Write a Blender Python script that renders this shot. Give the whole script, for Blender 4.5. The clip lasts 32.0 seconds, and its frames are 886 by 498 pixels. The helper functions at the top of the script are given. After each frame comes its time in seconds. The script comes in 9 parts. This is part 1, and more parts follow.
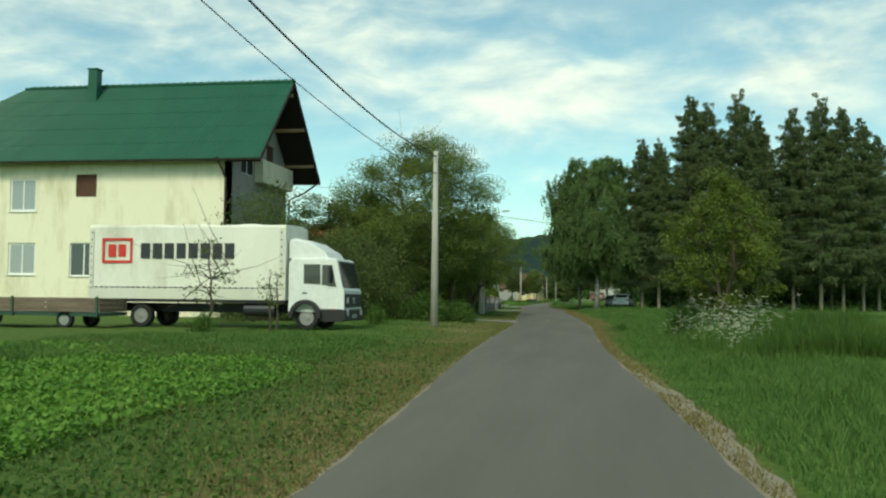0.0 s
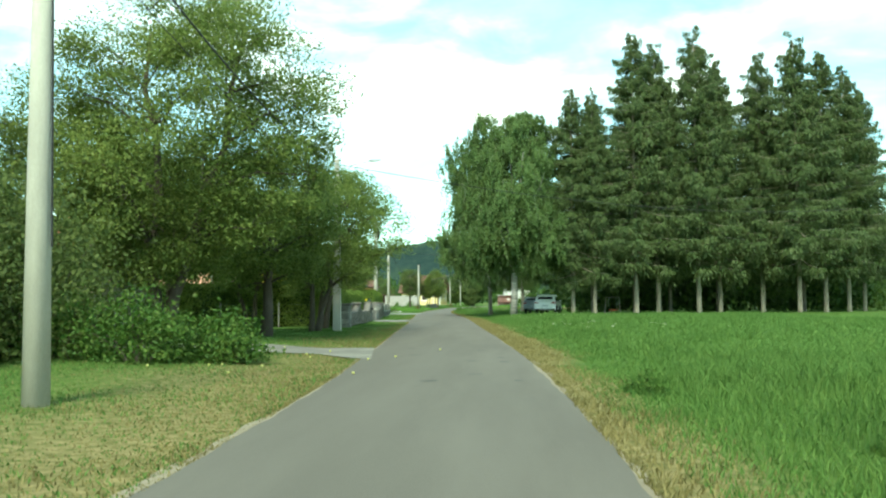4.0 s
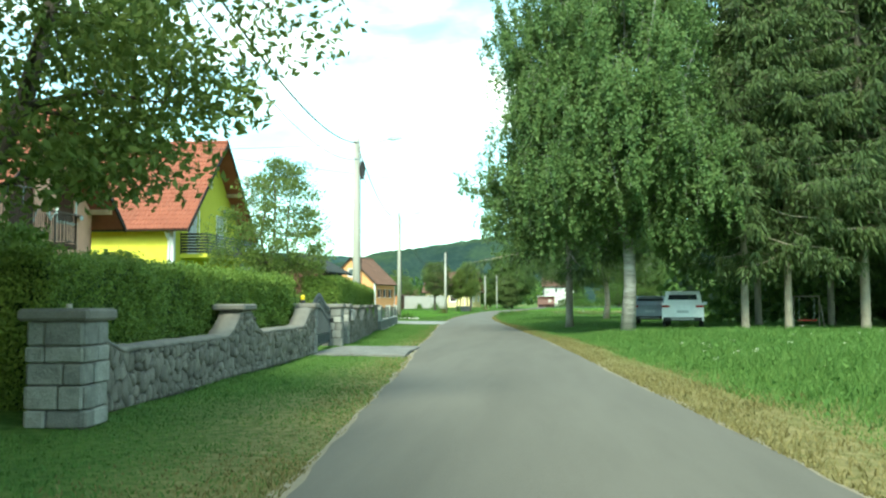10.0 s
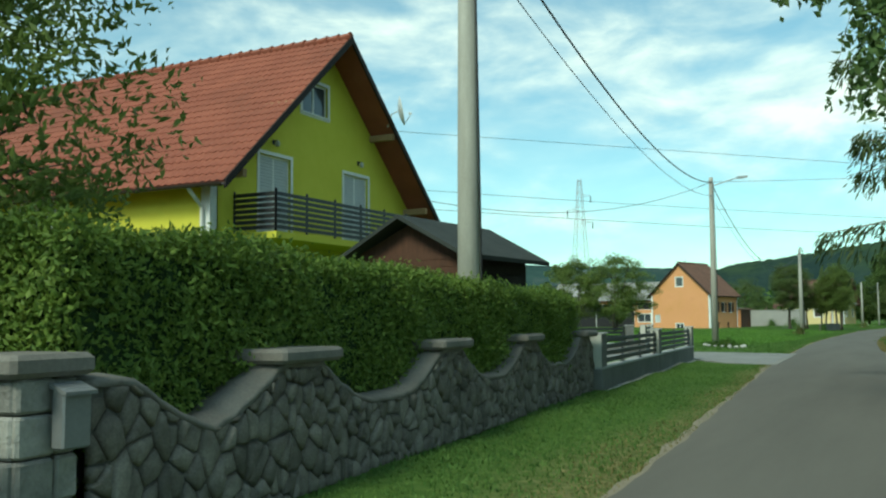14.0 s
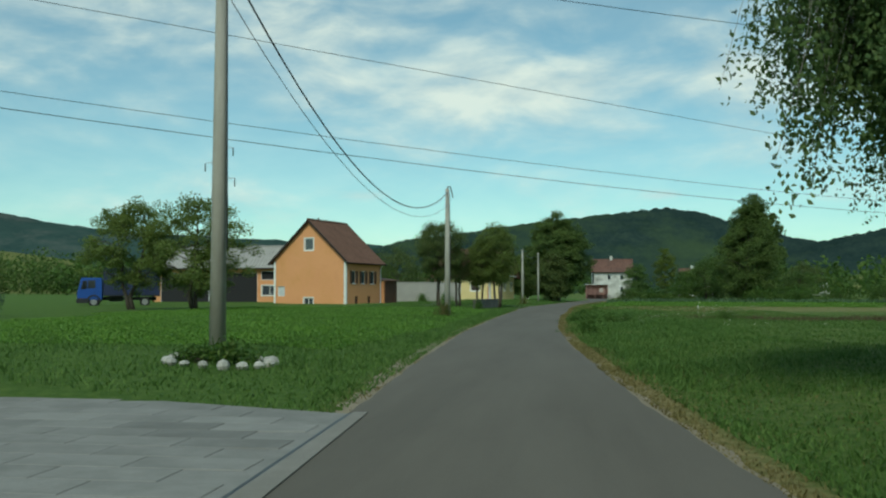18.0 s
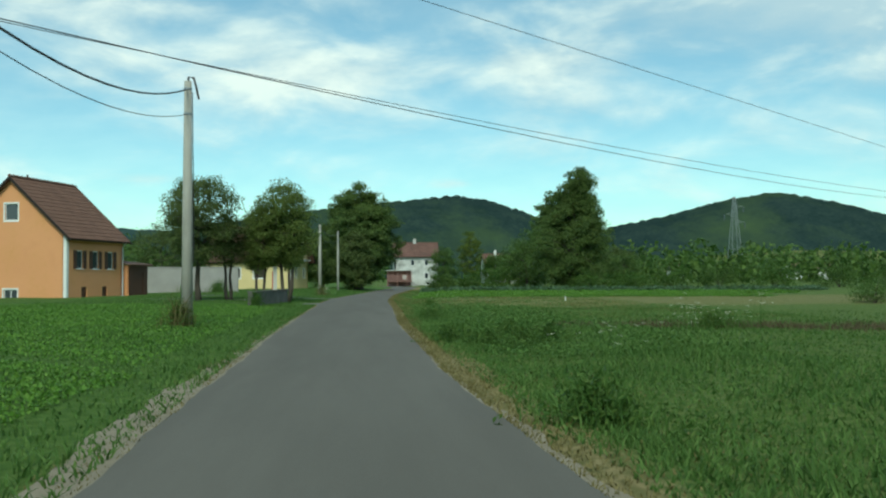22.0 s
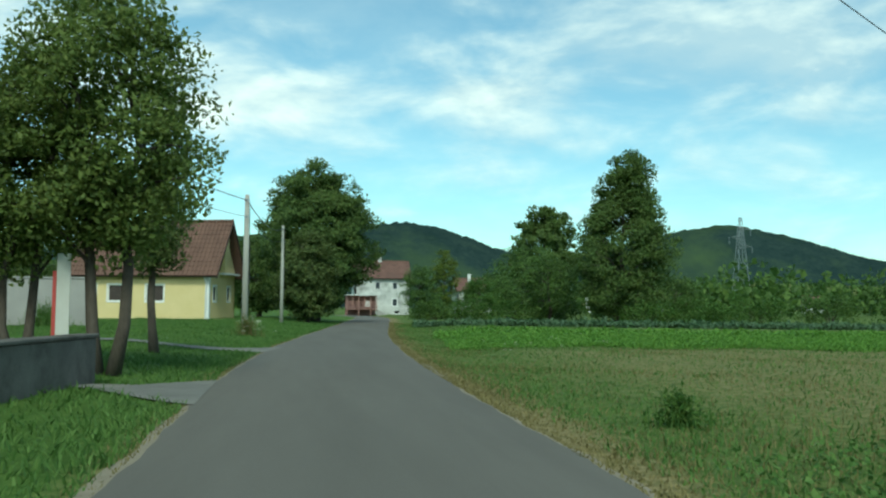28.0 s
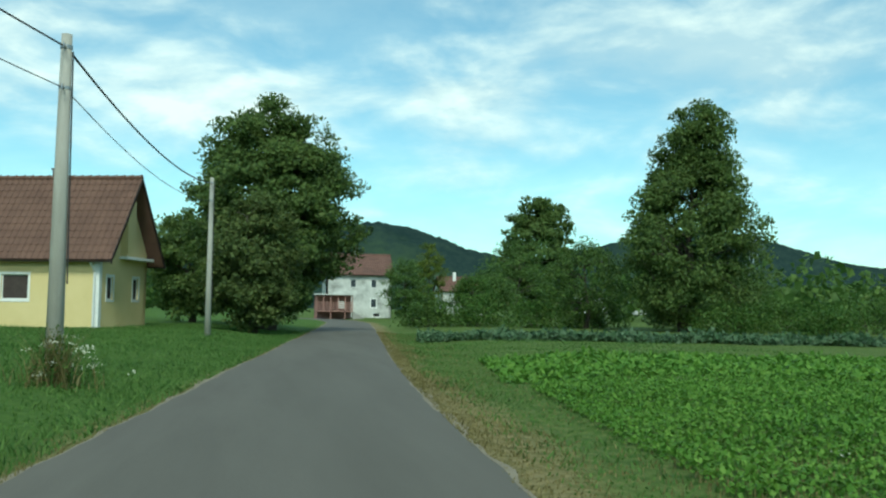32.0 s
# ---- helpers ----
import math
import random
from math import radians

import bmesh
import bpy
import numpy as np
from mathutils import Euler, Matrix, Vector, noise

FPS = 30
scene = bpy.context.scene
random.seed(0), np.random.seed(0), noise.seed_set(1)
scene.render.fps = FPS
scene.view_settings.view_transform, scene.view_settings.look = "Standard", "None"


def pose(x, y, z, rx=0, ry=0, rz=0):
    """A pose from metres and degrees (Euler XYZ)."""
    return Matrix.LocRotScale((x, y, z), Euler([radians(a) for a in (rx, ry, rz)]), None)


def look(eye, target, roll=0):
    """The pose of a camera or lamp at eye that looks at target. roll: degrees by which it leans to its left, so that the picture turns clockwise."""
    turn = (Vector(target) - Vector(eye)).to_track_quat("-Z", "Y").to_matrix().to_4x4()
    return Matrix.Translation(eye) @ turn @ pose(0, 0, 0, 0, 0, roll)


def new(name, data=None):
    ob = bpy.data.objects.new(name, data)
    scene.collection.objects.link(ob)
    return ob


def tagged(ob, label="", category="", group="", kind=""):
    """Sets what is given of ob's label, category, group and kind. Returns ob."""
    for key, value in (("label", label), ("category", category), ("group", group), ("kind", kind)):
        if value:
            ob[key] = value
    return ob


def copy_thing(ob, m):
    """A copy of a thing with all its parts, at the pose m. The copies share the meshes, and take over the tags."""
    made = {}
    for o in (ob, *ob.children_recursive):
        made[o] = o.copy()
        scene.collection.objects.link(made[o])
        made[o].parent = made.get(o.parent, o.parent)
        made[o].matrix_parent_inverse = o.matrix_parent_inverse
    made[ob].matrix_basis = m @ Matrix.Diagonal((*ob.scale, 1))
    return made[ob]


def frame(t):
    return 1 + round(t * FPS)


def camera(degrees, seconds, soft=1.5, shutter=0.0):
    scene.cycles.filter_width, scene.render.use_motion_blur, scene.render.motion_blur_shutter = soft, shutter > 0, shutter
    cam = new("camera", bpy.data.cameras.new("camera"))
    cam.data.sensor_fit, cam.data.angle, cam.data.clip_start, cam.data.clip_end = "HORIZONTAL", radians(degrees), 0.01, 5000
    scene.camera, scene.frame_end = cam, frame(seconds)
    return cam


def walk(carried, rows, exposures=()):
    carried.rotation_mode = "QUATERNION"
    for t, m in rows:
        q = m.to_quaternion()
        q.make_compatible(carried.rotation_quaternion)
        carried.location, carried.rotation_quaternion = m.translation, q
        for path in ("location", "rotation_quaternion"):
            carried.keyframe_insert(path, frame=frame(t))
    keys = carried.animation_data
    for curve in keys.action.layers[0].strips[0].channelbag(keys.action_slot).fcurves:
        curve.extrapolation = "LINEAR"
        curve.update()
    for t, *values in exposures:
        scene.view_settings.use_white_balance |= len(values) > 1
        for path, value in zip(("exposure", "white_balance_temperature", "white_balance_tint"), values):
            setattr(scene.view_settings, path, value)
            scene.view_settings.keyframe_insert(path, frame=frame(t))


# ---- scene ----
# ---- camera ----
cam = camera(51.4, 32.0, soft=2.2)
PATH = [
    (0, (6.665, -9.762, 1.383), (6.328, -7.793, 1.484), 0.6),
    (0.5, (6.459, -6.45, 1.378), (6.264, -4.462, 1.477), 0.1),
    (1, (6.207, -3.158, 1.372), (6.093, -1.163, 1.459), -0.0),
    (1.5, (5.91, 0.331, 1.332), (5.826, 2.328, 1.411), 0.3),
    (2, (5.686, 3.817, 1.272), (5.616, 5.814, 1.353), -0.1),
    (2.5, (5.588, 7.174, 1.319), (5.515, 9.171, 1.412), -0.6),
    (4.5, (5.482, 20.363, 1.298), (5.333, 22.354, 1.415), -0.6),
    (5, (5.248, 23.515, 1.269), (5.089, 25.505, 1.39), -1.1),
    (5.5, (5.056, 26.62, 1.308), (4.882, 28.609, 1.429), -1.1),
    (6, (4.815, 29.679, 1.311), (4.627, 31.666, 1.436), -0.9),
    (6.5, (4.568, 32.654, 1.323), (4.368, 34.64, 1.451), -0.9),
    (7, (4.269, 35.737, 1.324), (4.061, 37.722, 1.453), -1.0),
    (7.5, (4.014, 38.791, 1.295), (3.796, 40.774, 1.427), -1.1),
    (8, (3.703, 41.851, 1.302), (3.476, 43.834, 1.431), -0.7),
    (8.5, (3.339, 44.907, 1.376), (3.106, 46.889, 1.496), 0.2),
    (9, (3.006, 47.909, 1.346), (2.775, 49.891, 1.467), 0.4),
    (9.5, (2.638, 50.995, 1.297), (2.424, 52.98, 1.416), 0.1),
    (10, (2.327, 54.048, 1.293), (2.132, 56.035, 1.41), -0.2),
    (10.5, (2.178, 57.124, 1.316), (2.002, 59.112, 1.437), -0.8),
    (11, (2.127, 60.093, 1.354), (1.961, 62.083, 1.478), -0.9),
    (11.5, (1.775, 63.42, 1.34), (1.325, 65.364, 1.475), -0.7),
    (12, (1.547, 66.724, 1.381), (0.757, 68.556, 1.519), 0.2),
    (12.5, (1.321, 69.798, 1.421), (0.403, 71.57, 1.554), 0.8),
    (13, (1.169, 72.918, 1.465), (0.24, 74.684, 1.602), 0.3),
    (13.5, (0.986, 76.118, 1.475), (0.066, 77.888, 1.621), -0.1),
    (14, (0.872, 79.145, 1.451), (-0.044, 80.916, 1.605), -0.4),
    (14.5, (0.71, 82.485, 1.428), (-0.202, 84.258, 1.582), 0.3),
    (16.5, (-0.571, 97.488, 1.43), (-1.488, 99.261, 1.549), 0.8),
    (17, (-0.885, 101.225, 1.395), (-1.704, 103.046, 1.51), 0.7),
    (17.5, (-1.227, 104.947, 1.439), (-1.764, 106.871, 1.54), 0.4),
    (18, (-1.418, 108.479, 1.352), (-1.676, 110.46, 1.446), -0.0),
    (18.5, (-1.749, 111.424, 1.364), (-1.91, 113.415, 1.457), 0.1),
    (19, (-1.874, 113.817, 1.359), (-1.87, 115.816, 1.439), 0.0),
    (19.5, (-2.008, 115.957, 1.353), (-1.882, 117.952, 1.422), -0.2),
    (20, (-2.199, 118.427, 1.349), (-1.993, 120.415, 1.417), 0.1),
    (20.5, (-2.385, 121.383, 1.356), (-2.171, 123.37, 1.423), 0.1),
    (21, (-2.577, 124.691, 1.357), (-2.376, 126.68, 1.42), -0.3),
    (21.5, (-2.792, 128.008, 1.366), (-2.594, 129.997, 1.428), -0.5),
    (22, (-2.947, 131.277, 1.365), (-2.754, 133.267, 1.43), -0.3),
    (22.5, (-3.17, 134.495, 1.337), (-2.979, 136.484, 1.411), 0.3),
    (23, (-3.3, 137.738, 1.331), (-3.109, 139.727, 1.419), 0.4),
    (23.5, (-3.403, 140.879, 1.35), (-3.208, 142.867, 1.443), 0.1),
    (24, (-3.422, 143.928, 1.372), (-3.223, 145.916, 1.461), 0.8),
    (25, (-3.803, 149.858, 1.347), (-3.585, 151.844, 1.443), 1.0),
    (25.5, (-3.822, 152.925, 1.329), (-3.592, 154.909, 1.425), 0.6),
    (27.5, (-3.607, 165.581, 1.261), (-3.316, 167.556, 1.38), 0.9),
    (28, (-3.543, 168.876, 1.285), (-3.235, 170.848, 1.412), 0.5),
    (28.5, (-3.397, 172.238, 1.284), (-3.069, 174.207, 1.409), -0.2),
    (29, (-3.27, 175.585, 1.297), (-2.93, 177.552, 1.417), -0.0),
    (29.5, (-3.123, 178.756, 1.288), (-2.772, 180.721, 1.407), -0.0),
    (30, (-2.882, 181.611, 1.301), (-2.522, 183.574, 1.421), 0.1),
    (30.5, (-2.658, 183.952, 1.329), (-2.29, 185.914, 1.457), 0.5),
    (31, (-2.744, 185.874, 1.365), (-2.374, 187.835, 1.495), 0.5),
    (31.5, (-2.456, 188.469, 1.377), (-2.09, 190.431, 1.512), 0.7),
    (32, (-2.286, 191.641, 1.368), (-1.916, 193.602, 1.499), 0.8),
]
SKY_TINT = (0.75, 1.0, 0.95, 1)
EXPOSURES = [(0.0, 0.05, 6900, -9), (1.0, 0.5, 6750, -13), (2.0, 0.9, 6600, -15), (5.0, 1.35, 6750, -16), (9.0, 1.5, 6800, -15), (10.0, 1.5, 6400, -16), (11.0, 0.95, 6450, -15), (12.0, 0.42, 6200, -15), (14.5, 0.15, 6250, -13),
             (16.5, -0.25, 6250, -8), (18.0, -0.35, 6250, -8), (20.0, -0.2, 6200, -8), (23.0, -0.05, 6000, -11), (28.0, 0.05, 5900, -13), (32.0, 0.1, 5900, -13)]
walk(cam, [(t, look(eye, target, roll)) for t, eye, target, roll in PATH], EXPOSURES)

# ---- light ----
SUN_EL, SUN_AZ = 42.0, 186.0   # degrees; azimuth clockwise from +y
world = bpy.data.worlds.new("sky_world")
scene.world = world
world.use_nodes = True
wn, wl = world.node_tree.nodes, world.node_tree.links
wn.clear()
w_out = wn.new("ShaderNodeOutputWorld")
w_bg = wn.new("ShaderNodeBackground")
w_sky = wn.new("ShaderNodeTexSky")
w_sky.sky_type = "NISHITA"
w_sky.sun_disc = False
w_sky.sun_elevation = radians(SUN_EL)
w_sky.sun_rotation = radians(SUN_AZ)
w_sky.air_density, w_sky.dust_density, w_sky.ozone_density = 1.0, 0.2, 1.0
w_tc = wn.new("ShaderNodeTexCoord")
w_sep = wn.new("ShaderNodeSeparateXYZ")
wl.new(w_tc.outputs["Generated"], w_sep.inputs[0])


def wmath(op, a, b=None, c=None, clamp=False):
    """One arithmetic node of the sky; its inputs are numbers or sockets."""
    k = wn.new("ShaderNodeMath")
    k.operation, k.use_clamp = op, clamp
    for i, v in enumerate((a, b, c)):
        if v is None:
            continue
        if isinstance(v, (int, float)):
            k.inputs[i].default_value = v
        else:
            wl.new(v, k.inputs[i])
    return k.outputs[0]


# the clouds' bearing (clockwise from +y) and height over the horizon, in degrees
w_az = wmath("MULTIPLY", wmath("ARCTAN2", w_sep.outputs["X"], w_sep.outputs["Y"]), 57.2958)
w_el = wmath("MULTIPLY", wmath("ARCSINE", w_sep.outputs["Z"]), 57.2958)


def cloud_noise(lift, scale, detail):
    com = wn.new("ShaderNodeCombineXYZ")
    wl.new(wmath("MULTIPLY", w_az, 0.10), com.inputs["X"])
    wl.new(wmath("MULTIPLY_ADD", w_el, 0.24, lift), com.inputs["Y"])
    no = wn.new("ShaderNodeTexNoise")
    no.inputs["Scale"].default_value, no.inputs["Detail"].default_value = scale, detail
    no.inputs["Roughness"].default_value, no.inputs["Distortion"].default_value = 0.55, 0.25
    wl.new(com.outputs[0], no.inputs["Vector"])
    return no.outputs["Fac"]


def cloud_bank(az, el, wide, high):
    """1 in the middle of a bank of cloud, falling off round it."""
    u = wmath("MULTIPLY", wmath("ADD", w_az, -az), 1 / wide)
    v = wmath("MULTIPLY", wmath("ADD", w_el, -el), 1 / high)
    q = wmath("ADD", wmath("MULTIPLY", u, u), wmath("MULTIPLY", v, v))
    return wmath("POWER", 2.71828, wmath("MULTIPLY", q, -1.0))


w_n1, w_n2 = cloud_noise(0.0, 1.15, 7.0), cloud_noise(0.22, 1.15, 7.0)
w_cum = cloud_bank(-4.5, 12.1, 6.2, 1.7)      # bright heap cloud over the road
w_grey = cloud_bank(27.0, 15.5, 14.0, 4.0)    # grey bank over the eastern hills
w_dens = wmath("MULTIPLY_ADD", w_cum, 0.34, w_n1)
w_dens = wmath("MULTIPLY_ADD", w_grey, 0.20, w_dens)
for _az, _el, _wd, _hi, _k in ((-15, 16.2, 9.0, 2.2, 0.20), (-31, 16.8, 8.0, 2.4, 0.20), (11.0, 13.3, 2.6, 0.8, 0.24), (7.0, 13.0, 11.0, 1.3, 0.12), (6.2, 5.9, 1.7, 0.4, 0.24), (3.0, 18.0, 6.0, 1.6, -0.2), (-20, 8.5, 14.0, 2.0, -0.06), (0.0, 3.0, 60.0, 3.5, -0.12), (-12.0, 6.0, 2.2, 0.4, 0.2)):
    w_dens = wmath("MULTIPLY_ADD", cloud_bank(_az, _el, _wd, _hi), _k, w_dens)
w_rm = wn.new("ShaderNodeMapRange")
w_rm.interpolation_type = "SMOOTHSTEP"
for _k, _v in (("From Min", 0.40), ("From Max", 0.84), ("To Min", 0.20), ("To Max", 0.92)):
    w_rm.inputs[_k].default_value = _v
wl.new(w_dens, w_rm.inputs["Value"])
w_lit = wmath("MULTIPLY_ADD", wmath("SUBTRACT", w_n1, w_n2), 3.2, 0.5)
w_lit = wmath("MULTIPLY_ADD", w_cum, 0.45, w_lit)
w_lit = wmath("MULTIPLY_ADD", w_grey, -0.5, w_lit, True)
w_cc = wn.new("ShaderNodeValToRGB")
w_cc.color_ramp.elements[0].position, w_cc.color_ramp.elements[1].position = 0.0, 1.0
w_cc.color_ramp.elements[0].color = (4.5, 5.4, 6.0, 1)
w_cc.color_ramp.elements[1].color = (7.9, 8.0, 7.5, 1)
wl.new(w_lit, w_cc.inputs[0])
w_tint = wn.new("ShaderNodeMix"); w_tint.data_type = "RGBA"; w_tint.blend_type = "MULTIPLY"
w_tint.inputs["Factor"].default_value = 1.0
w_tint.inputs["B"].default_value = SKY_TINT
wl.new(w_sky.outputs[0], w_tint.inputs["A"])
w_mix = wn.new("ShaderNodeMix"); w_mix.data_type = "RGBA"
wl.new(w_rm.outputs[0], w_mix.inputs["Factor"])
wl.new(w_tint.outputs["Result"], w_mix.inputs["A"])
wl.new(w_cc.outputs[0], w_mix.inputs["B"])
wl.new(w_mix.outputs["Result"], w_bg.inputs["Color"])
w_bg.inputs["Strength"].default_value = 0.133
wl.new(w_bg.outputs[0], w_out.inputs[0])

sun_data = bpy.data.lights.new("sun", "SUN")
sun_data.energy, sun_data.angle, sun_data.color = 2.75, radians(16.0), (1.0, 0.93, 0.80)
sun = new("sun", sun_data)
_a, _e = radians(SUN_AZ), radians(SUN_EL)
_from = Vector((math.sin(_a) * math.cos(_e), math.cos(_a) * math.cos(_e), math.sin(_e)))
sun.matrix_world = look(_from * 100, (0, 0, 0))

# ---- materials ----
def material(name, ramp, scale=3.0, rough=0.8, bump=0.15, fine=40.0, metal=0.0, stain=None, stain_scale=0.6, vary=0.0, spec=0.3, stretch=(1, 1, 1), detail=5.0, bump_dist=0.02):
    """Two scales of noise between the colours of ramp, an optional large stain, object-wise variation, and fine relief."""
    m = bpy.data.materials.new(name)
    m.use_nodes = True
    n, l = m.node_tree.nodes, m.node_tree.links
    b = n["Principled BSDF"]
    b.inputs["Roughness"].default_value = rough
    b.inputs["Metallic"].default_value = metal
    b.inputs["Specular IOR Level"].default_value = spec
    tc = n.new("ShaderNodeTexCoord")
    mp = n.new("ShaderNodeMapping")
    mp.inputs["Scale"].default_value = stretch
    l.new(tc.outputs["Object"], mp.inputs["Vector"])
    info = n.new("ShaderNodeObjectInfo")
    off = n.new("ShaderNodeVectorMath"); off.operation = "SCALE"
    comb = n.new("ShaderNodeCombineXYZ")
    for ax in "XYZ":
        l.new(info.outputs["Random"], comb.inputs[ax])
    l.new(comb.outputs[0], off.inputs[0]); off.inputs["Scale"].default_value = 37.0
    add = n.new("ShaderNodeVectorMath"); add.operation = "ADD"
    l.new(mp.outputs[0], add.inputs[0]); l.new(off.outputs[0], add.inputs[1])
    big = n.new("ShaderNodeTexNoise"); big.inputs["Scale"].default_value = scale; big.inputs["Detail"].default_value = detail
    big.inputs["Roughness"].default_value = 0.62
    l.new(add.outputs[0], big.inputs["Vector"])
    fn = n.new("ShaderNodeTexNoise"); fn.inputs["Scale"].default_value = fine; fn.inputs["Detail"].default_value = 3.0
    l.new(add.outputs[0], fn.inputs["Vector"])
    mixf = n.new("ShaderNodeMix"); mixf.data_type = "FLOAT"; mixf.inputs["Factor"].default_value = 0.38
    l.new(big.outputs["Fac"], mixf.inputs["A"]); l.new(fn.outputs["Fac"], mixf.inputs["B"])
    cr = n.new("ShaderNodeValToRGB")
    els = cr.color_ramp.elements
    lo, hi = 0.32, 0.68
    for k, c in enumerate(ramp):
        p = lo + (hi - lo) * k / max(1, len(ramp) - 1)
        e = els[k] if k < 2 else els.new(p)
        e.position, e.color = p, (*c, 1)
    l.new(mixf.outputs["Result"], cr.inputs[0])
    col = cr.outputs[0]
    if stain:
        st = n.new("ShaderNodeTexNoise"); st.inputs["Scale"].default_value = stain_scale; st.inputs["Detail"].default_value = 6.0
        st.inputs["Roughness"].default_value = 0.7
        l.new(add.outputs[0], st.inputs["Vector"])
        sr = n.new("ShaderNodeValToRGB")
        sr.color_ramp.elements[0].position, sr.color_ramp.elements[1].position = 0.48, 0.72
        l.new(st.outputs["Fac"], sr.inputs[0])
        mx = n.new("ShaderNodeMix"); mx.data_type = "RGBA"
        mx.inputs["B"].default_value = (*stain, 1)
        l.new(sr.outputs[0], mx.inputs["Factor"]); l.new(col, mx.inputs["A"])
        col = mx.outputs["Result"]
    if vary:
        hs = n.new("ShaderNodeHueSaturation")
        vr = n.new("ShaderNodeMapRange")
        vr.inputs["To Min"].default_value, vr.inputs["To Max"].default_value = 1 - vary, 1 + vary
        isl = n.new("ShaderNodeNewGeometry")
        sm = n.new("ShaderNodeMath"); sm.operation = "ADD"
        l.new(info.outputs["Random"], sm.inputs[0]); l.new(isl.outputs["Random Per Island"], sm.inputs[1])
        fr = n.new("ShaderNodeMath"); fr.operation = "FRACT"
        l.new(sm.outputs[0], fr.inputs[0])
        l.new(fr.outputs[0], vr.inputs["Value"]); l.new(vr.outputs[0], hs.inputs["Value"])
        l.new(col, hs.inputs["Color"])
        col = hs.outputs[0]
    l.new(col, b.inputs["Base Color"])
    if bump:
        bp = n.new("ShaderNodeBump"); bp.inputs["Strength"].default_value = bump; bp.inputs["Distance"].default_value = bump_dist
        l.new(mixf.outputs["Result"], bp.inputs["Height"]); l.new(bp.outputs[0], b.inputs["Normal"])
    return m


def leaf_material(name, ramp, rough=0.55, through_light=0.35, patch=0.35):
    """Leaves: each leaf a shade of its own, larger patches of lighter and darker growth, light coming through."""
    m = bpy.data.materials.new(name)
    m.use_nodes = True
    n, l = m.node_tree.nodes, m.node_tree.links
    b = n["Principled BSDF"]
    b.inputs["Roughness"].default_value = rough
    b.inputs["Specular IOR Level"].default_value = 0.25
    geo = n.new("ShaderNodeNewGeometry")
    tc = n.new("ShaderNodeTexCoord")
    no = n.new("ShaderNodeTexNoise"); no.inputs["Scale"].default_value = patch; no.inputs["Detail"].default_value = 3.0
    l.new(tc.outputs["Object"], no.inputs["Vector"])
    mf = n.new("ShaderNodeMix"); mf.data_type = "FLOAT"; mf.inputs["Factor"].default_value = 0.5
    l.new(geo.outputs["Random Per Island"], mf.inputs["A"]); l.new(no.outputs["Fac"], mf.inputs["B"])
    cr = n.new("ShaderNodeValToRGB")
    els = cr.color_ramp.elements
    for k, c in enumerate(ramp):
        p = 0.2 + 0.6 * k / max(1, len(ramp) - 1)
        e = els[k] if k < 2 else els.new(p)
        e.position, e.color = p, (*c, 1)
    l.new(mf.outputs["Result"], cr.inputs[0])
    l.new(cr.outputs[0], b.inputs["Base Color"])
    tr = n.new("ShaderNodeBsdfTranslucent")
    l.new(cr.outputs[0], tr.inputs["Color"])
    ms = n.new("ShaderNodeMixShader"); ms.inputs[0].default_value = through_light
    l.new(b.outputs[0], ms.inputs[1]); l.new(tr.outputs[0], ms.inputs[2])
    l.new(ms.outputs[0], n["Material Output"].inputs["Surface"])
    return m


def plain(name, c, rough=0.5, metal=0.0, spec=0.4):
    k = [tuple(v * f for v in c) for f in (0.86, 1.08)]
    return material(name, k, scale=6, rough=rough, metal=metal, bump=0.04, spec=spec)


def glass_material(name, c=(0.05, 0.06, 0.07), rough=0.08):
    m = bpy.data.materials.new(name)
    m.use_nodes = True
    b = m.node_tree.nodes["Principled BSDF"]
    b.inputs["Base Color"].default_value = (*c, 1)
    b.inputs["Roughness"].default_value = rough
    b.inputs["Specular IOR Level"].default_value = 0.7
    return m


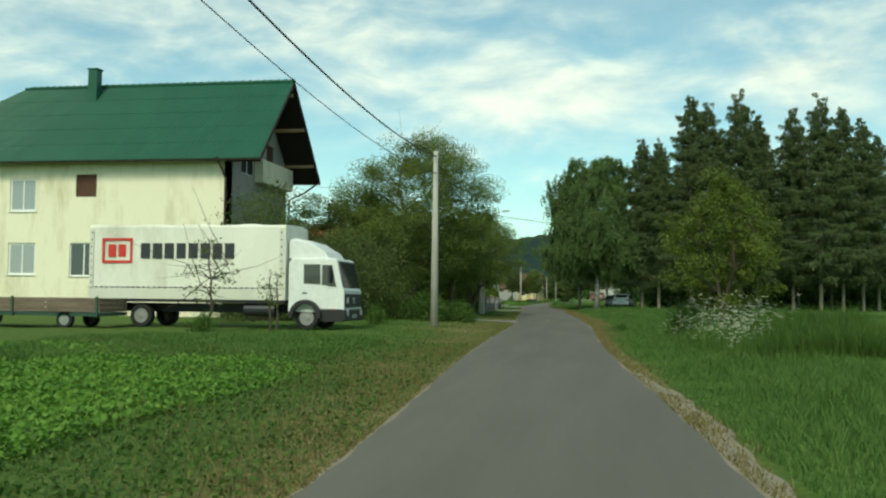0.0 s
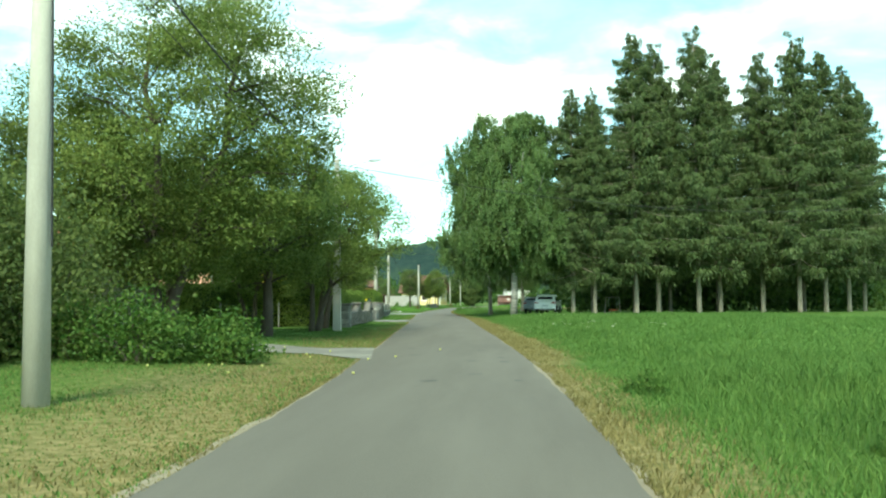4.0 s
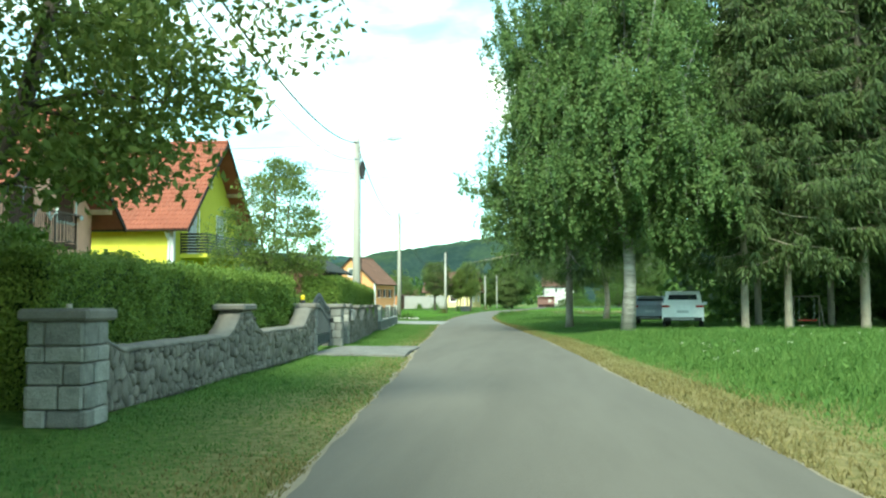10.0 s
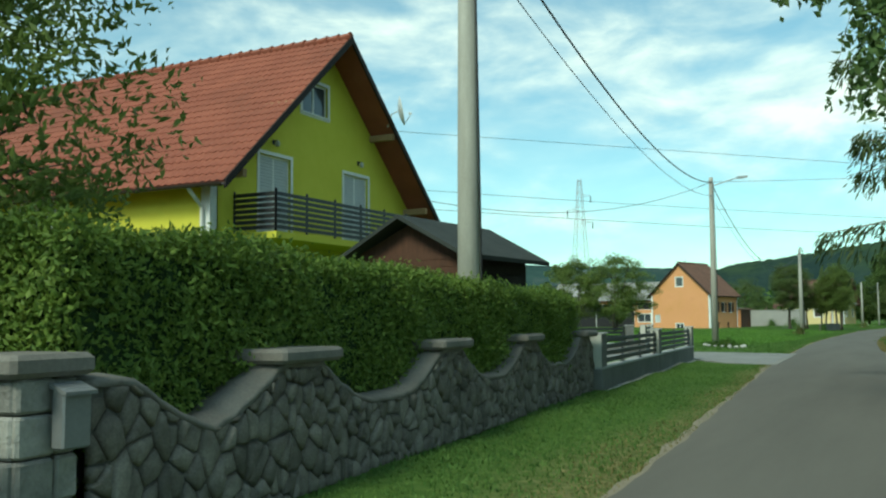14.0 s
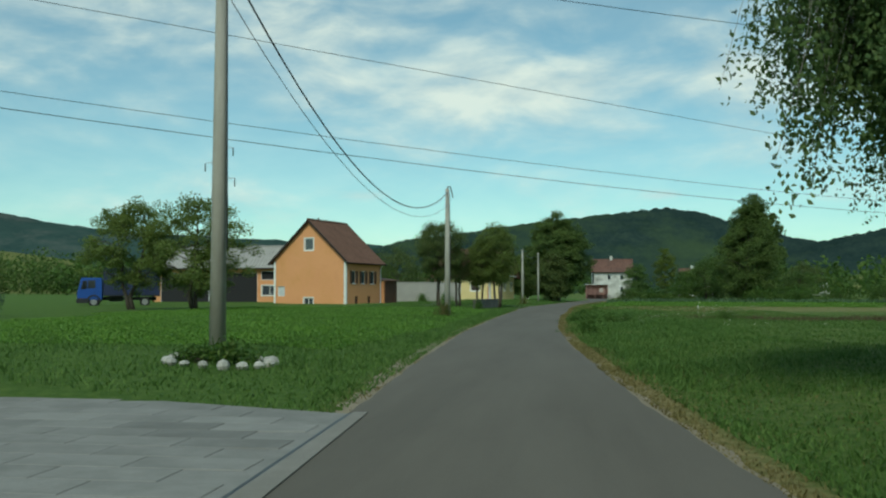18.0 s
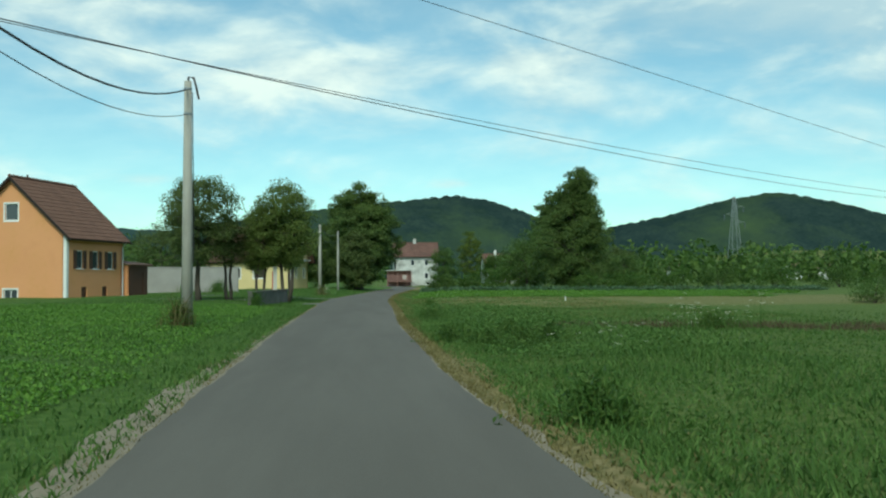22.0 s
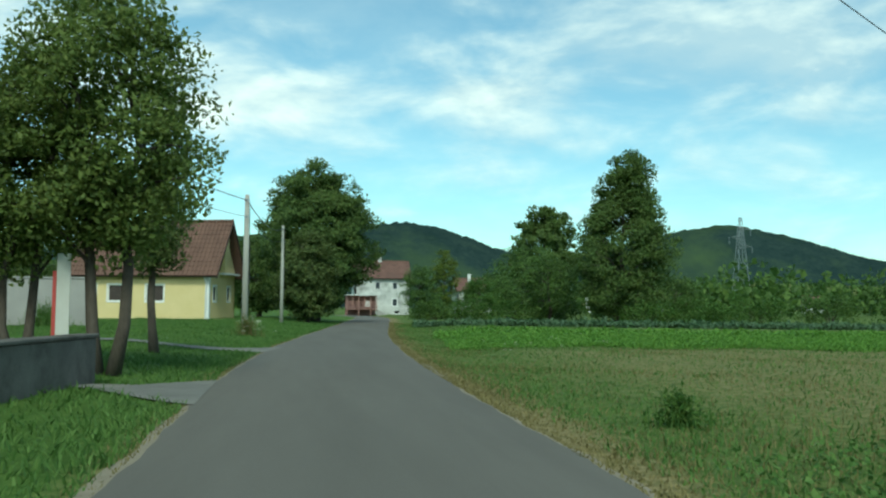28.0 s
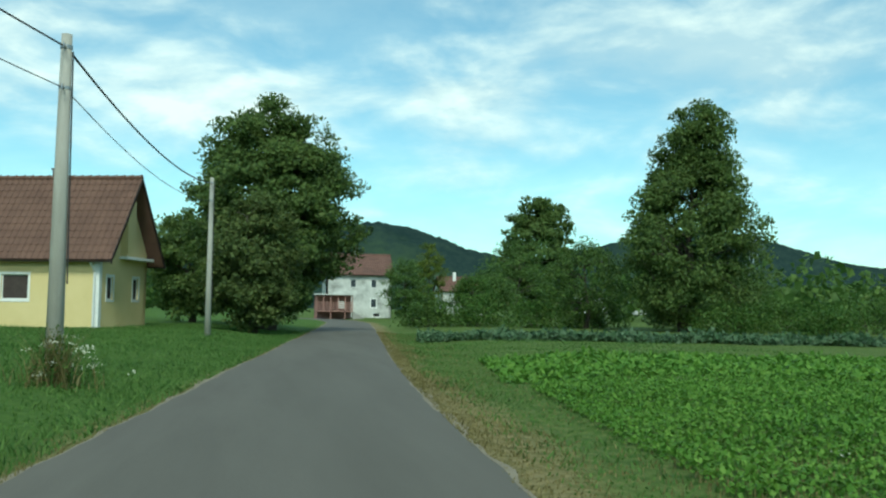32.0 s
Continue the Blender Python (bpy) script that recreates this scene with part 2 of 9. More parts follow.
# ---- building tools ----
class Mesh:
    """Collects vertices and faces for one mesh."""

    def __init__(self):
        self.v, self.f = [], []

    def quad(self, a, b, c, d):
        i = len(self.v)
        self.v += [tuple(a), tuple(b), tuple(c), tuple(d)]
        self.f.append((i, i + 1, i + 2, i + 3))
        return self

    def poly(self, pts):
        i = len(self.v)
        self.v += [tuple(p) for p in pts]
        self.f.append(tuple(range(i, i + len(pts))))
        return self

    def box(self, x0, x1, y0, y1, z0, z1, c=0.0):
        """A box; c: the width of its bevelled upright and level edges."""
        x0, x1, y0, y1, z0, z1 = min(x0, x1), max(x0, x1), min(y0, y1), max(y0, y1), min(z0, z1), max(z0, z1)
        if c <= 0:
            i = len(self.v)
            self.v += [(x, y, z) for z in (z0, z1) for y in (y0, y1) for x in (x0, x1)]
            self.f += [tuple(i + k for k in q) for q in ((0, 2, 3, 1), (4, 5, 7, 6), (0, 1, 5, 4), (1, 3, 7, 5), (3, 2, 6, 7), (2, 0, 4, 6))]
            return self
        ring = [(x0 + c, y0), (x1 - c, y0), (x1, y0 + c), (x1, y1 - c), (x1 - c, y1), (x0 + c, y1), (x0, y1 - c), (x0, y0 + c)]
        mx, my = (x0 + x1) / 2, (y0 + y1) / 2
        fx, fy = 1 - 2 * c / max(x1 - x0, 1e-6), 1 - 2 * c / max(y1 - y0, 1e-6)
        small = [(mx + (x - mx) * fx, my + (y - my) * fy) for x, y in ring]
        self.loft([[(x, y, z0) for x, y in small], [(x, y, z0 + c) for x, y in ring], [(x, y, z1 - c) for x, y in ring], [(x, y, z1) for x, y in small]])
        return self

    def loft(self, rings, caps=True, closed=True):
        i, n = len(self.v), len(rings[0])
        for r in rings:
            self.v += [tuple(p) for p in r]
        for k in range(len(rings) - 1):
            for j in range(n if closed else n - 1):
                a, b = i + k * n + j, i + k * n + (j + 1) % n
                self.f.append((a, b, b + n, a + n))
        if caps:
            self.f.append(tuple(i + j for j in reversed(range(n))))
            self.f.append(tuple(i + (len(rings) - 1) * n + j for j in range(n)))
        return self

    def tube(self, pts, radii, seg=8, caps=True):
        """A round bar along pts with a radius at each."""
        pts = [Vector(p) for p in pts]
        if not hasattr(radii, "__len__"):
            radii = [radii] * len(pts)
        rings, prev = [], None
        for k, p in enumerate(pts):
            d = (pts[min(k + 1, len(pts) - 1)] - pts[max(k - 1, 0)]).normalized()
            u = d.orthogonal().normalized() if prev is None else (prev - d * prev.dot(d)).normalized()
            prev, w = u, d.cross(u)
            rings.append([p + (u * math.cos(a) + w * math.sin(a)) * radii[k] for a in [2 * math.pi * j / seg for j in range(seg)]])
        return self.loft(rings, caps)

    def prism(self, outline, x0, x1, axis="x"):
        """An outline in the plane across the axis, pushed along it. x: (y, z); y: (x, z); z: (x, y)."""
        put = {"x": lambda a, b, t: (t, a, b), "y": lambda a, b, t: (a, t, b), "z": lambda a, b, t: (a, b, t)}[axis]
        return self.loft([[put(a, b, x0) for a, b in outline], [put(a, b, x1) for a, b in outline]])

    def ball(self, c, rx, ry, rz, seg=10, rings=6):
        out = []
        for k in range(rings + 1):
            t = math.pi * (0.03 + 0.94 * k / rings)
            out.append([(c[0] + rx * math.sin(t) * math.cos(a), c[1] + ry * math.sin(t) * math.sin(a), c[2] - rz * math.cos(t)) for a in [2 * math.pi * j / seg for j in range(seg)]])
        return self.loft(out)

    def weld(self):
        """Joins vertices that lie in one place."""
        at, new_v, to = {}, [], []
        for p in self.v:
            k = tuple(round(c, 4) for c in p)
            if k not in at:
                at[k] = len(new_v)
                new_v.append(p)
            to.append(at[k])
        self.v = new_v
        self.f = [q for q in (tuple(dict.fromkeys(to[i] for i in f)) for f in self.f) if len(q) > 2]
        return self

    def data(self, name, mat, smooth=False):
        me = bpy.data.meshes.new(name)
        me.from_pydata(self.v, [], self.f)
        me.materials.append(mat)
        if smooth:
            me.shade_smooth()
        me.update()
        return me


def part(name, mesh, mat, parent=None, label="", smooth=False, at=None):
    """One mesh object under a thing; at: a pose of its own."""
    data = mesh if isinstance(mesh, bpy.types.Mesh) else mesh.data(name, mat, smooth)
    ob = new(name, data)
    if at is not None:
        ob.matrix_basis = at
    if parent is not None:
        ob.parent = parent
    if label:
        ob["label"] = label
    return ob


def thing(name, label, category, at, group="", kind=""):
    """An Empty at a thing's base, to which its parts belong."""
    ob = new(name)
    ob.empty_display_size = 0.2
    ob.matrix_basis = at
    return tagged(ob, label, category, group, kind)


def array_mesh(name, verts, faces, mat):
    """A mesh straight from arrays: verts n x 3, faces m x k."""
    me = bpy.data.meshes.new(name)
    k = faces.shape[1]
    me.vertices.add(len(verts))
    me.vertices.foreach_set("co", np.ascontiguousarray(verts, dtype=np.float32).ravel())
    me.loops.add(faces.size)
    me.loops.foreach_set("vertex_index", np.ascontiguousarray(faces, dtype=np.int32).ravel())
    me.polygons.add(len(faces))
    me.polygons.foreach_set("loop_start", np.arange(0, faces.size, k, dtype=np.int32))
    me.update(calc_edges=True)
    me.materials.append(mat)
    return me


def leaves(rng, centres, size, width=0.5, droop=0.0, up=0.3, normal=None):
    """Folded leaves, four corners and two faces each, at the given centres, turned at random or towards the given normals."""
    n = len(centres)
    d = rng.normal(size=(n, 3))
    d[:, 2] -= droop
    d /= np.linalg.norm(d, axis=1)[:, None]
    face = rng.normal(size=(n, 3)) + np.array([0, 0, up])
    if normal is not None:      # leaves turn their faces to the light outside the crown
        face = 0.55 * face + normal
    w = np.cross(d, face)
    w /= np.linalg.norm(w, axis=1)[:, None] + 1e-9
    s = size * rng.uniform(0.6, 1.3, n)[:, None]
    lift = np.cross(d, w) * s * 0.18
    v = np.stack([centres - d * s * 0.5, centres + w * s * width * 0.5 + lift, centres + d * s * 0.5, centres - w * s * width * 0.5 + lift], 1).reshape(-1, 3)
    i = np.arange(n)[:, None] * 4
    f = np.concatenate([i + [0, 1, 2], i + [0, 2, 3]], 1).reshape(-1, 3)
    return v, f

# ---- the lie of the land ----
# y, left edge, right edge of the asphalt
ROAD = [(-60, 8.6, 12.2), (-3, 4.58, 7.82), (8, 3.83, 7.2), (15, 3.35, 6.8), (24, 3.0, 6.5), (34, 2.55, 6.25), (45, 1.75, 5.6), (53, 1.15, 5.05), (62, 0.5, 4.4), (70, -0.05, 3.85),
        (84, -1.3, 2.9), (93, -1.9, 2.1), (104, -2.9, 1.05), (114, -3.6, 0.1), (124, -4.1, -0.75), (135, -4.65, -1.35), (145, -4.86, -1.65), (160, -4.95, -1.6), (174, -4.9, -1.15),
        (188, -4.86, -0.9), (200, -4.2, -0.3), (212, -3.05, 0.6), (232, -1.1, 2.6), (255, 1.2, 4.9), (280, 3.4, 7.2), (300, 3.2, 7.0), (330, -8.0, -4.0)]
_ry = np.array([r[0] for r in ROAD], float)
_rl = np.array([r[1] for r in ROAD], float)
_rr = np.array([r[2] for r in ROAD], float)


def road_left(y):
    return np.interp(y, _ry, _rl)


def road_right(y):
    return np.interp(y, _ry, _rr)


def smooth(a, b, t):
    k = np.clip((t - a) / (b - a), 0, 1)
    return k * k * (3 - 2 * k)


def land(x, y):
    """The height of the ground."""
    x, y = np.asarray(x, float), np.asarray(y, float)
    left, right = road_left(y) - x, x - road_right(y)
    hl = np.interp(y, [-60, 5, 45, 62, 75, 120, 150, 195, 215, 600], [0.15, 0.2, 0.15, 0.08, 0.04, 0.12, 0.2, 0.25, 0.34, 0.4])
    hr = np.interp(y, [-60, 30, 80, 120, 180, 240, 600], [0.1, 0.1, 0.15, 0.1, 0.05, 0.1, 0.4])
    z = np.where(left > 0, hl * smooth(0.3, 5.0, left), 0) + np.where(right > 0, hr * smooth(0.3, 6.0, right) - 0.10 * smooth(0.4, 1.6, right) * (1 - smooth(2.0, 4.5, right)), 0)
    flat = smooth(108.6, 109.6, y) * (1 - smooth(118.6, 120.6, y)) * smooth(-15.5, -14.0, x) * (x < -2)
    z = z * (1 - flat)
    wob = (1 - flat) * 0.03 * np.sin(x * 1.3 + 0.7 * np.sin(y * 0.9)) * np.cos(y * 1.1 + x * 0.4)
    z = z + wob * smooth(0.1, 1.5, np.maximum(left, right))
    return z - 0.02 - 0.06 * (np.maximum(left, right) < 0)


def lz(x, y):
    return float(land(x, y))


# ---- ground ----
M_GROUND = bpy.data.materials.new("grass_ground")


def _ground_material():
    m = M_GROUND
    m.use_nodes = True
    n, l = m.node_tree.nodes, m.node_tree.links
    b = n["Principled BSDF"]
    b.inputs["Roughness"].default_value = 0.95
    b.inputs["Specular IOR Level"].default_value = 0.1
    tc = n.new("ShaderNodeTexCoord")

    def noise_fac(scale, detail=5.0):
        t = n.new("ShaderNodeTexNoise"); t.inputs["Scale"].default_value = scale; t.inputs["Detail"].default_value = detail
        t.inputs["Roughness"].default_value = 0.65
        l.new(tc.outputs["Object"], t.inputs["Vector"])
        return t.outputs["Fac"]

    def ramp(fac, stops):
        c = n.new("ShaderNodeValToRGB")
        for k, (p, col) in enumerate(stops):
            e = c.color_ramp.elements[k] if k < 2 else c.color_ramp.elements.new(p)
            e.position, e.color = p, (*col, 1)
        l.new(fac, c.inputs[0])
        return c.outputs[0]

    def mix(fac, a, bb):
        x = n.new("ShaderNodeMix"); x.data_type = "RGBA"
        l.new(fac, x.inputs["Factor"]); l.new(a, x.inputs["A"]); l.new(bb, x.inputs["B"])
        return x.outputs["Result"]

    f1, f2, f3 = noise_fac(0.35), noise_fac(6.0), noise_fac(45.0, 3.0)
    green = mix(f1, ramp(f2, [(0.3, (0.042, 0.085, 0.016)), (0.7, (0.085, 0.15, 0.032))]), ramp(f2, [(0.3, (0.06, 0.118, 0.02)), (0.7, (0.115, 0.195, 0.04))]))
    dry = ramp(f2, [(0.3, (0.16, 0.13, 0.055)), (0.7, (0.30, 0.25, 0.12))])
    at = n.new("ShaderNodeAttribute"); at.attribute_name = "dry"
    ad = n.new("ShaderNodeMath"); ad.operation = "ADD"; ad.use_clamp = True
    sc = n.new("ShaderNodeMath"); sc.operation = "MULTIPLY_ADD"; sc.inputs[1].default_value = 1.6; sc.inputs[2].default_value = -0.8
    l.new(f2, sc.inputs[0]); l.new(sc.outputs[0], ad.inputs[0]); l.new(at.outputs["Fac"], ad.inputs[1])
    ml = n.new("ShaderNodeMath"); ml.operation = "MULTIPLY"; ml.use_clamp = True
    l.new(ad.outputs[0], ml.inputs[0])
    cl = n.new("ShaderNodeMath"); cl.operation = "MULTIPLY"; cl.use_clamp = True; cl.inputs[1].default_value = 1.6
    l.new(at.outputs["Fac"], cl.inputs[0]); l.new(cl.outputs[0], ml.inputs[1])
    l.new(mix(ml.outputs[0], green, dry), b.inputs["Base Color"])
    bp = n.new("ShaderNodeBump"); bp.inputs["Strength"].default_value = 0.6; bp.inputs["Distance"].default_value = 0.06
    l.new(f3, bp.inputs["Height"]); l.new(bp.outputs[0], b.inputs["Normal"])


_ground_material()


def dryness(x, y):
    """How far the grass has dried: bare verge along the asphalt, mown strips, dusty meadow edges."""
    left, right = road_left(y) - x, x - road_right(y)
    wob = 0.5 + 0.5 * np.sin(y * 0.55) * np.cos(y * 0.23 + 1.0)
    wl_ = np.interp(y, [-60, 0, 20, 34, 44, 60, 110, 300], [1.9, 1.9, 3.2, 5.0, 4.0, 2.8, 0.6, 0.45])
    wr_ = np.interp(y, [-60, 0, 16, 30, 60, 100, 115, 190, 300], [0.55, 0.55, 0.9, 1.8, 2.8, 1.5, 0.7, 1.2, 1.5])
    dl = (left > -0.2) * (1 - smooth(0.15, 1.0, left / (wl_ * (0.7 + 0.6 * wob))))
    dr = (right > -0.2) * (1 - smooth(0.15, 1.0, right / (wr_ * (0.7 + 0.6 * wob))))
    base = 0.12 + 0.2 * (right > 0) * smooth(112, 124, y) + 0.13 * (left > 0) * (1 - smooth(30, 60, y))
    base = base + 0.30 * smooth(171, 178, y) * (1 - smooth(194, 199, y)) * smooth(1.5, 5.0, right)
    return np.clip(base + dl * np.interp(y, [0, 40, 60, 95, 120], [0.62, 0.62, 0.55, 0.45, 0.5]) + dr * 0.75, 0, 1)


def build_ground():
    ys = np.unique(np.concatenate([np.linspace(-400, -30, 20), np.arange(-30, 262, 0.5), np.linspace(262, 420, 60), np.geomspace(420, 4800, 40)]))
    off = np.unique(np.concatenate([-np.geomspace(16, 4500, 60), np.arange(-16, 16.1, 0.4), np.geomspace(16, 4500, 60)]))
    X = np.zeros((len(ys), len(off)))
    mid = (road_left(ys) + road_right(ys)) / 2
    X = mid[:, None] + off[None]
    Y = np.repeat(ys[:, None], len(off), 1)
    Z = land(X, Y)
    v = np.stack([X, Y, Z], -1).reshape(-1, 3)
    a, b = len(ys), len(off)
    i = (np.arange(a - 1)[:, None] * b + np.arange(b - 1)[None]).reshape(-1, 1)
    f = i + np.array([0, 1, b + 1, b])
    me = array_mesh("ground", v, f, M_GROUND)
    at = me.attributes.new("dry", "FLOAT", "POINT")
    at.data.foreach_set("value", dryness(v[:, 0], v[:, 1]).astype(np.float32))
    me.shade_smooth()
    return tagged(new("ground", me), "green meadow ground with dry straw-coloured verges", "ground", kind="structure")


build_ground()

M_ASPHALT = material("asphalt", [(0.106, 0.097, 0.083), (0.142, 0.131, 0.113)], scale=0.9, fine=190, rough=0.9, bump=0.3, bump_dist=0.005, stain=(0.15, 0.138, 0.118), stain_scale=0.35, spec=0.2, stretch=(1.0, 0.12, 1.0))


def strip(name, ys, xa, xb, z, mat, cols=6, crown=0.0):
    t = np.linspace(0, 1, cols + 1)
    X = xa[:, None] + (xb - xa)[:, None] * t[None]
    Y = np.repeat(ys[:, None], cols + 1, 1)
    Z = z + crown * (1 - (2 * t - 1) ** 2)[None] + 0 * X
    v = np.stack([X, Y, Z], -1).reshape(-1, 3)
    b = cols + 1
    i = (np.arange(len(ys) - 1)[:, None] * b + np.arange(cols)[None]).reshape(-1, 1)
    me = array_mesh(name, v, i + np.array([0, 1, b + 1, b]), mat)
    me.shade_smooth()
    return me


_ys = np.arange(-60, 330, 0.25)
_w1 = 0.018 * np.sin(_ys * 2.1) + 0.03 * np.sin(_ys * 0.43 + 1) + 0.012 * np.sin(_ys * 5.3)
_w2 = 0.018 * np.sin(_ys * 1.7 + 2) + 0.03 * np.sin(_ys * 0.51) + 0.012 * np.sin(_ys * 4.7)


def _eased(a):
    k = np.ones(41) / 41
    return np.convolve(np.pad(a, 20, mode="edge"), k, "valid")


tagged(new("road", strip("road", _ys, _eased(road_left(_ys)) + _w1, _eased(road_right(_ys)) + _w2, 0.0, M_ASPHALT, 10, 0.03)), "narrow worn grey asphalt village road", "road", kind="structure")
M_SAND = material("sandy_verge", [(0.19, 0.16, 0.112), (0.28, 0.24, 0.175)], scale=2.5, fine=90, rough=0.95, bump=0.5)
for _nm, _f, _w, _s in (("trim", road_left, _w1, -1), ("trim", road_right, _w2, 1)):
    _e = _eased(_f(_ys)) + _w
    _wd = np.clip(0.06 + 0.05 * np.sin(_ys * 0.37 + _s) + 0.03 * np.sin(_ys * 1.9) + 0.02 * np.sin(_ys * 4.7) + 0.24 * np.exp(-((_ys - 2) / 7) ** 2) * (_s > 0) + 0.36 * np.exp(-((_ys - 136) / 20) ** 2) * (_s < 0), 0.02, 0.5)
    tagged(new(_nm, strip("verge_edge", _ys, np.minimum(_e, _e + _s * _wd) - 0.02, np.maximum(_e, _e + _s * _wd) + 0.02, -0.006, M_SAND, 2)), "crumbled sandy edge strip beside the asphalt", "verge", kind="structure")

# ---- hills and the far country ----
# forest green shifted to blue: the haze of distance is in this colour
M_WOOD_HAZE = material("hill_forest", [(0.014, 0.029, 0.028), (0.024, 0.042, 0.039), (0.036, 0.058, 0.048)], scale=0.02, fine=0.16, rough=1.0, bump=0.0, spec=0.0, stain=(0.055, 0.085, 0.04), stain_scale=0.0035)
M_PASTURE = material("hill_pasture", [(0.10, 0.13, 0.045), (0.19, 0.19, 0.075)], scale=0.02, fine=0.1, rough=1.0, bump=0.0, spec=0.0, stain=(0.03, 0.055, 0.025), stain_scale=0.03)


def ridge(label, prof, y, depth, seed, mat, n=(260, 36), rough=3.0):
    """A wooded ridge along x with the given skyline of (x, height), falling off to both sides."""
    rng = np.random.default_rng(seed)
    px, pz = np.array(prof, float).T
    xs = np.linspace(px[0], px[-1], n[0])
    z0 = np.interp(xs, px, pz)
    k = np.hanning(9); k /= k.sum()
    z0 = np.convolve(np.pad(z0, 4, mode="edge"), k, "valid")
    w = np.linspace(-1, 1, n[1])[:, None]
    fall = (0.5 + 0.5 * np.cos(np.pi * w))
    gully = 1 + 0.16 * np.sin(xs * 0.013 + seed) * (1 - fall) + 0.10 * np.sin(xs * 0.031 + 2 * w) * (1 - fall)
    z = z0[None] * fall * gully + rng.uniform(0, 1, (n[1], n[0])) * rough * np.clip(fall * 4, 0, 1)
    v = np.stack([np.repeat(xs[None], n[1], 0), np.repeat(y + w * depth, n[0], 1), z - 1.0], -1).reshape(-1, 3)
    i = (np.arange(n[1] - 1)[:, None] * n[0] + np.arange(n[0] - 1)[None]).reshape(-1, 1)
    return tagged(new("backdrop", array_mesh("hill", v, i + np.array([0, 1, n[0] + 1, n[0]]), mat)), label, "hill", kind="structure")


ridge("wooded dark green hill with a long shoulder", [(-900, 25), (-500, 58), (-352, 77), (-290, 95), (-198, 105), (-105, 119), (-33, 128), (80, 139), (178, 151), (235, 142), (300, 122), (330, 108), (450, 84), (620, 40)], 1790, 420, 1, M_WOOD_HAZE, rough=5.0)
ridge("wooded rounded hill with clearings on its slopes", [(250, 30), (380, 75), (468, 93), (560, 112), (641, 135), (735, 150), (818, 136), (942, 103), (1060, 85), (1250, 90), (1600, 98), (2300, 80), (2900, 20)], 1700, 400, 3, M_WOOD_HAZE, (420, 36), 5.0)
# the far ridge likewise: bluer and paler, aerial haze painted in
M_FAR_HAZE = material("far_mountain_forest", [(0.030, 0.058, 0.055), (0.048, 0.082, 0.074)], scale=0.006, fine=0.05, rough=1.0, bump=0.0, spec=0.0, stain=(0.11, 0.12, 0.11), stain_scale=0.004)
ridge("far mountain ridge with a rocky peak", [(-6500, 420), (-5000, 520), (-4300, 500), (-3870, 445), (-3300, 350), (-3023, 311), (-2700, 287), (-2492, 322), (-2340, 338), (-2279, 356), (-2200, 338), (-2101, 320), (-1943, 276), (-1696, 228), (-1398, 194), (-1000, 170), (-600, 150), (-100, 60)], 3000, 900, 5, M_FAR_HAZE, (300, 30), 8.0)
ridge("pale dry pasture slope with scattered bushes", [(-2200, 40), (-1500, 68), (-1067, 65), (-800, 61), (-690, 56), (-580, 48), (-470, 34), (-405, 27), (-300, 9), (-240, 0)], 900, 260, 7, M_PASTURE, (200, 24), 0.8)
ridge("pale green pasture slope below the woods", [(150, 0), (300, 20), (520, 34), (800, 30), (1100, 22), (1400, 0)], 1180, 200, 8, M_PASTURE, (120, 20), 0.8)


def far_wood(label, seed, x0, y0, x1, y1, n, h, leaf, depth=20, per=42, mat=None):
    """A belt of far trees, too many to count."""
    rng = np.random.default_rng(seed)
    t = rng.uniform(0, 1, n)
    cx, cy = x0 + (x1 - x0) * t + rng.normal(size=n) * depth * 0.3, y0 + (y1 - y0) * t + rng.normal(size=n) * depth
    hh = h * rng.uniform(0.55, 1.15, n)
    c = np.repeat(np.stack([cx, cy, hh * 0.52], -1), per, 0)
    u = rng.normal(size=c.shape); u /= np.linalg.norm(u, axis=1)[:, None]
    H = np.repeat(hh, per)
    c = c + u * np.stack([H * 0.38, H * 0.38, H * 0.5], -1) * (rng.uniform(0.3, 1, len(c)) ** 0.4)[:, None]
    v, f = leaves(rng, c, leaf, 0.8, 0.0)
    return tagged(new("far_wood", array_mesh("far_wood", v, f, mat or L_DARK)), label, "trees", kind="stuff")

# ---- trees ----
M_BARK = material("bark", [(0.05, 0.04, 0.031), (0.12, 0.10, 0.08)], scale=4, fine=30, rough=0.95, bump=0.9, stretch=(1, 1, 0.25))
M_BARK_PALE = material("spruce_bark", [(0.17, 0.145, 0.115), (0.34, 0.30, 0.24)], scale=5, fine=30, rough=0.95, bump=0.8, stretch=(1, 1, 0.3))
M_BIRCH = material("birch_bark", [(0.12, 0.11, 0.10), (0.42, 0.40, 0.37)], scale=3, fine=14, rough=0.9, bump=0.5, stretch=(0.4, 0.4, 2.2))
L_ORCHARD = leaf_material("orchard_leaf", [(0.08, 0.122, 0.028), (0.15, 0.205, 0.048), (0.24, 0.295, 0.08)], through_light=0.5)
L_PLUM = leaf_material("plum_leaf", [(0.058, 0.09, 0.027), (0.11, 0.15, 0.043), (0.18, 0.22, 0.068)], through_light=0.48)
L_BIRCH = leaf_material("birch_leaf", [(0.075, 0.13, 0.042), (0.12, 0.19, 0.06), (0.17, 0.24, 0.08)], through_light=0.42)
L_DARK = leaf_material("dark_leaf", [(0.042, 0.085, 0.019), (0.08, 0.14, 0.03), (0.135, 0.205, 0.046)])
L_LINDEN = leaf_material("linden_leaf", [(0.052, 0.092, 0.024), (0.10, 0.155, 0.038), (0.165, 0.225, 0.06)], through_light=0.42)
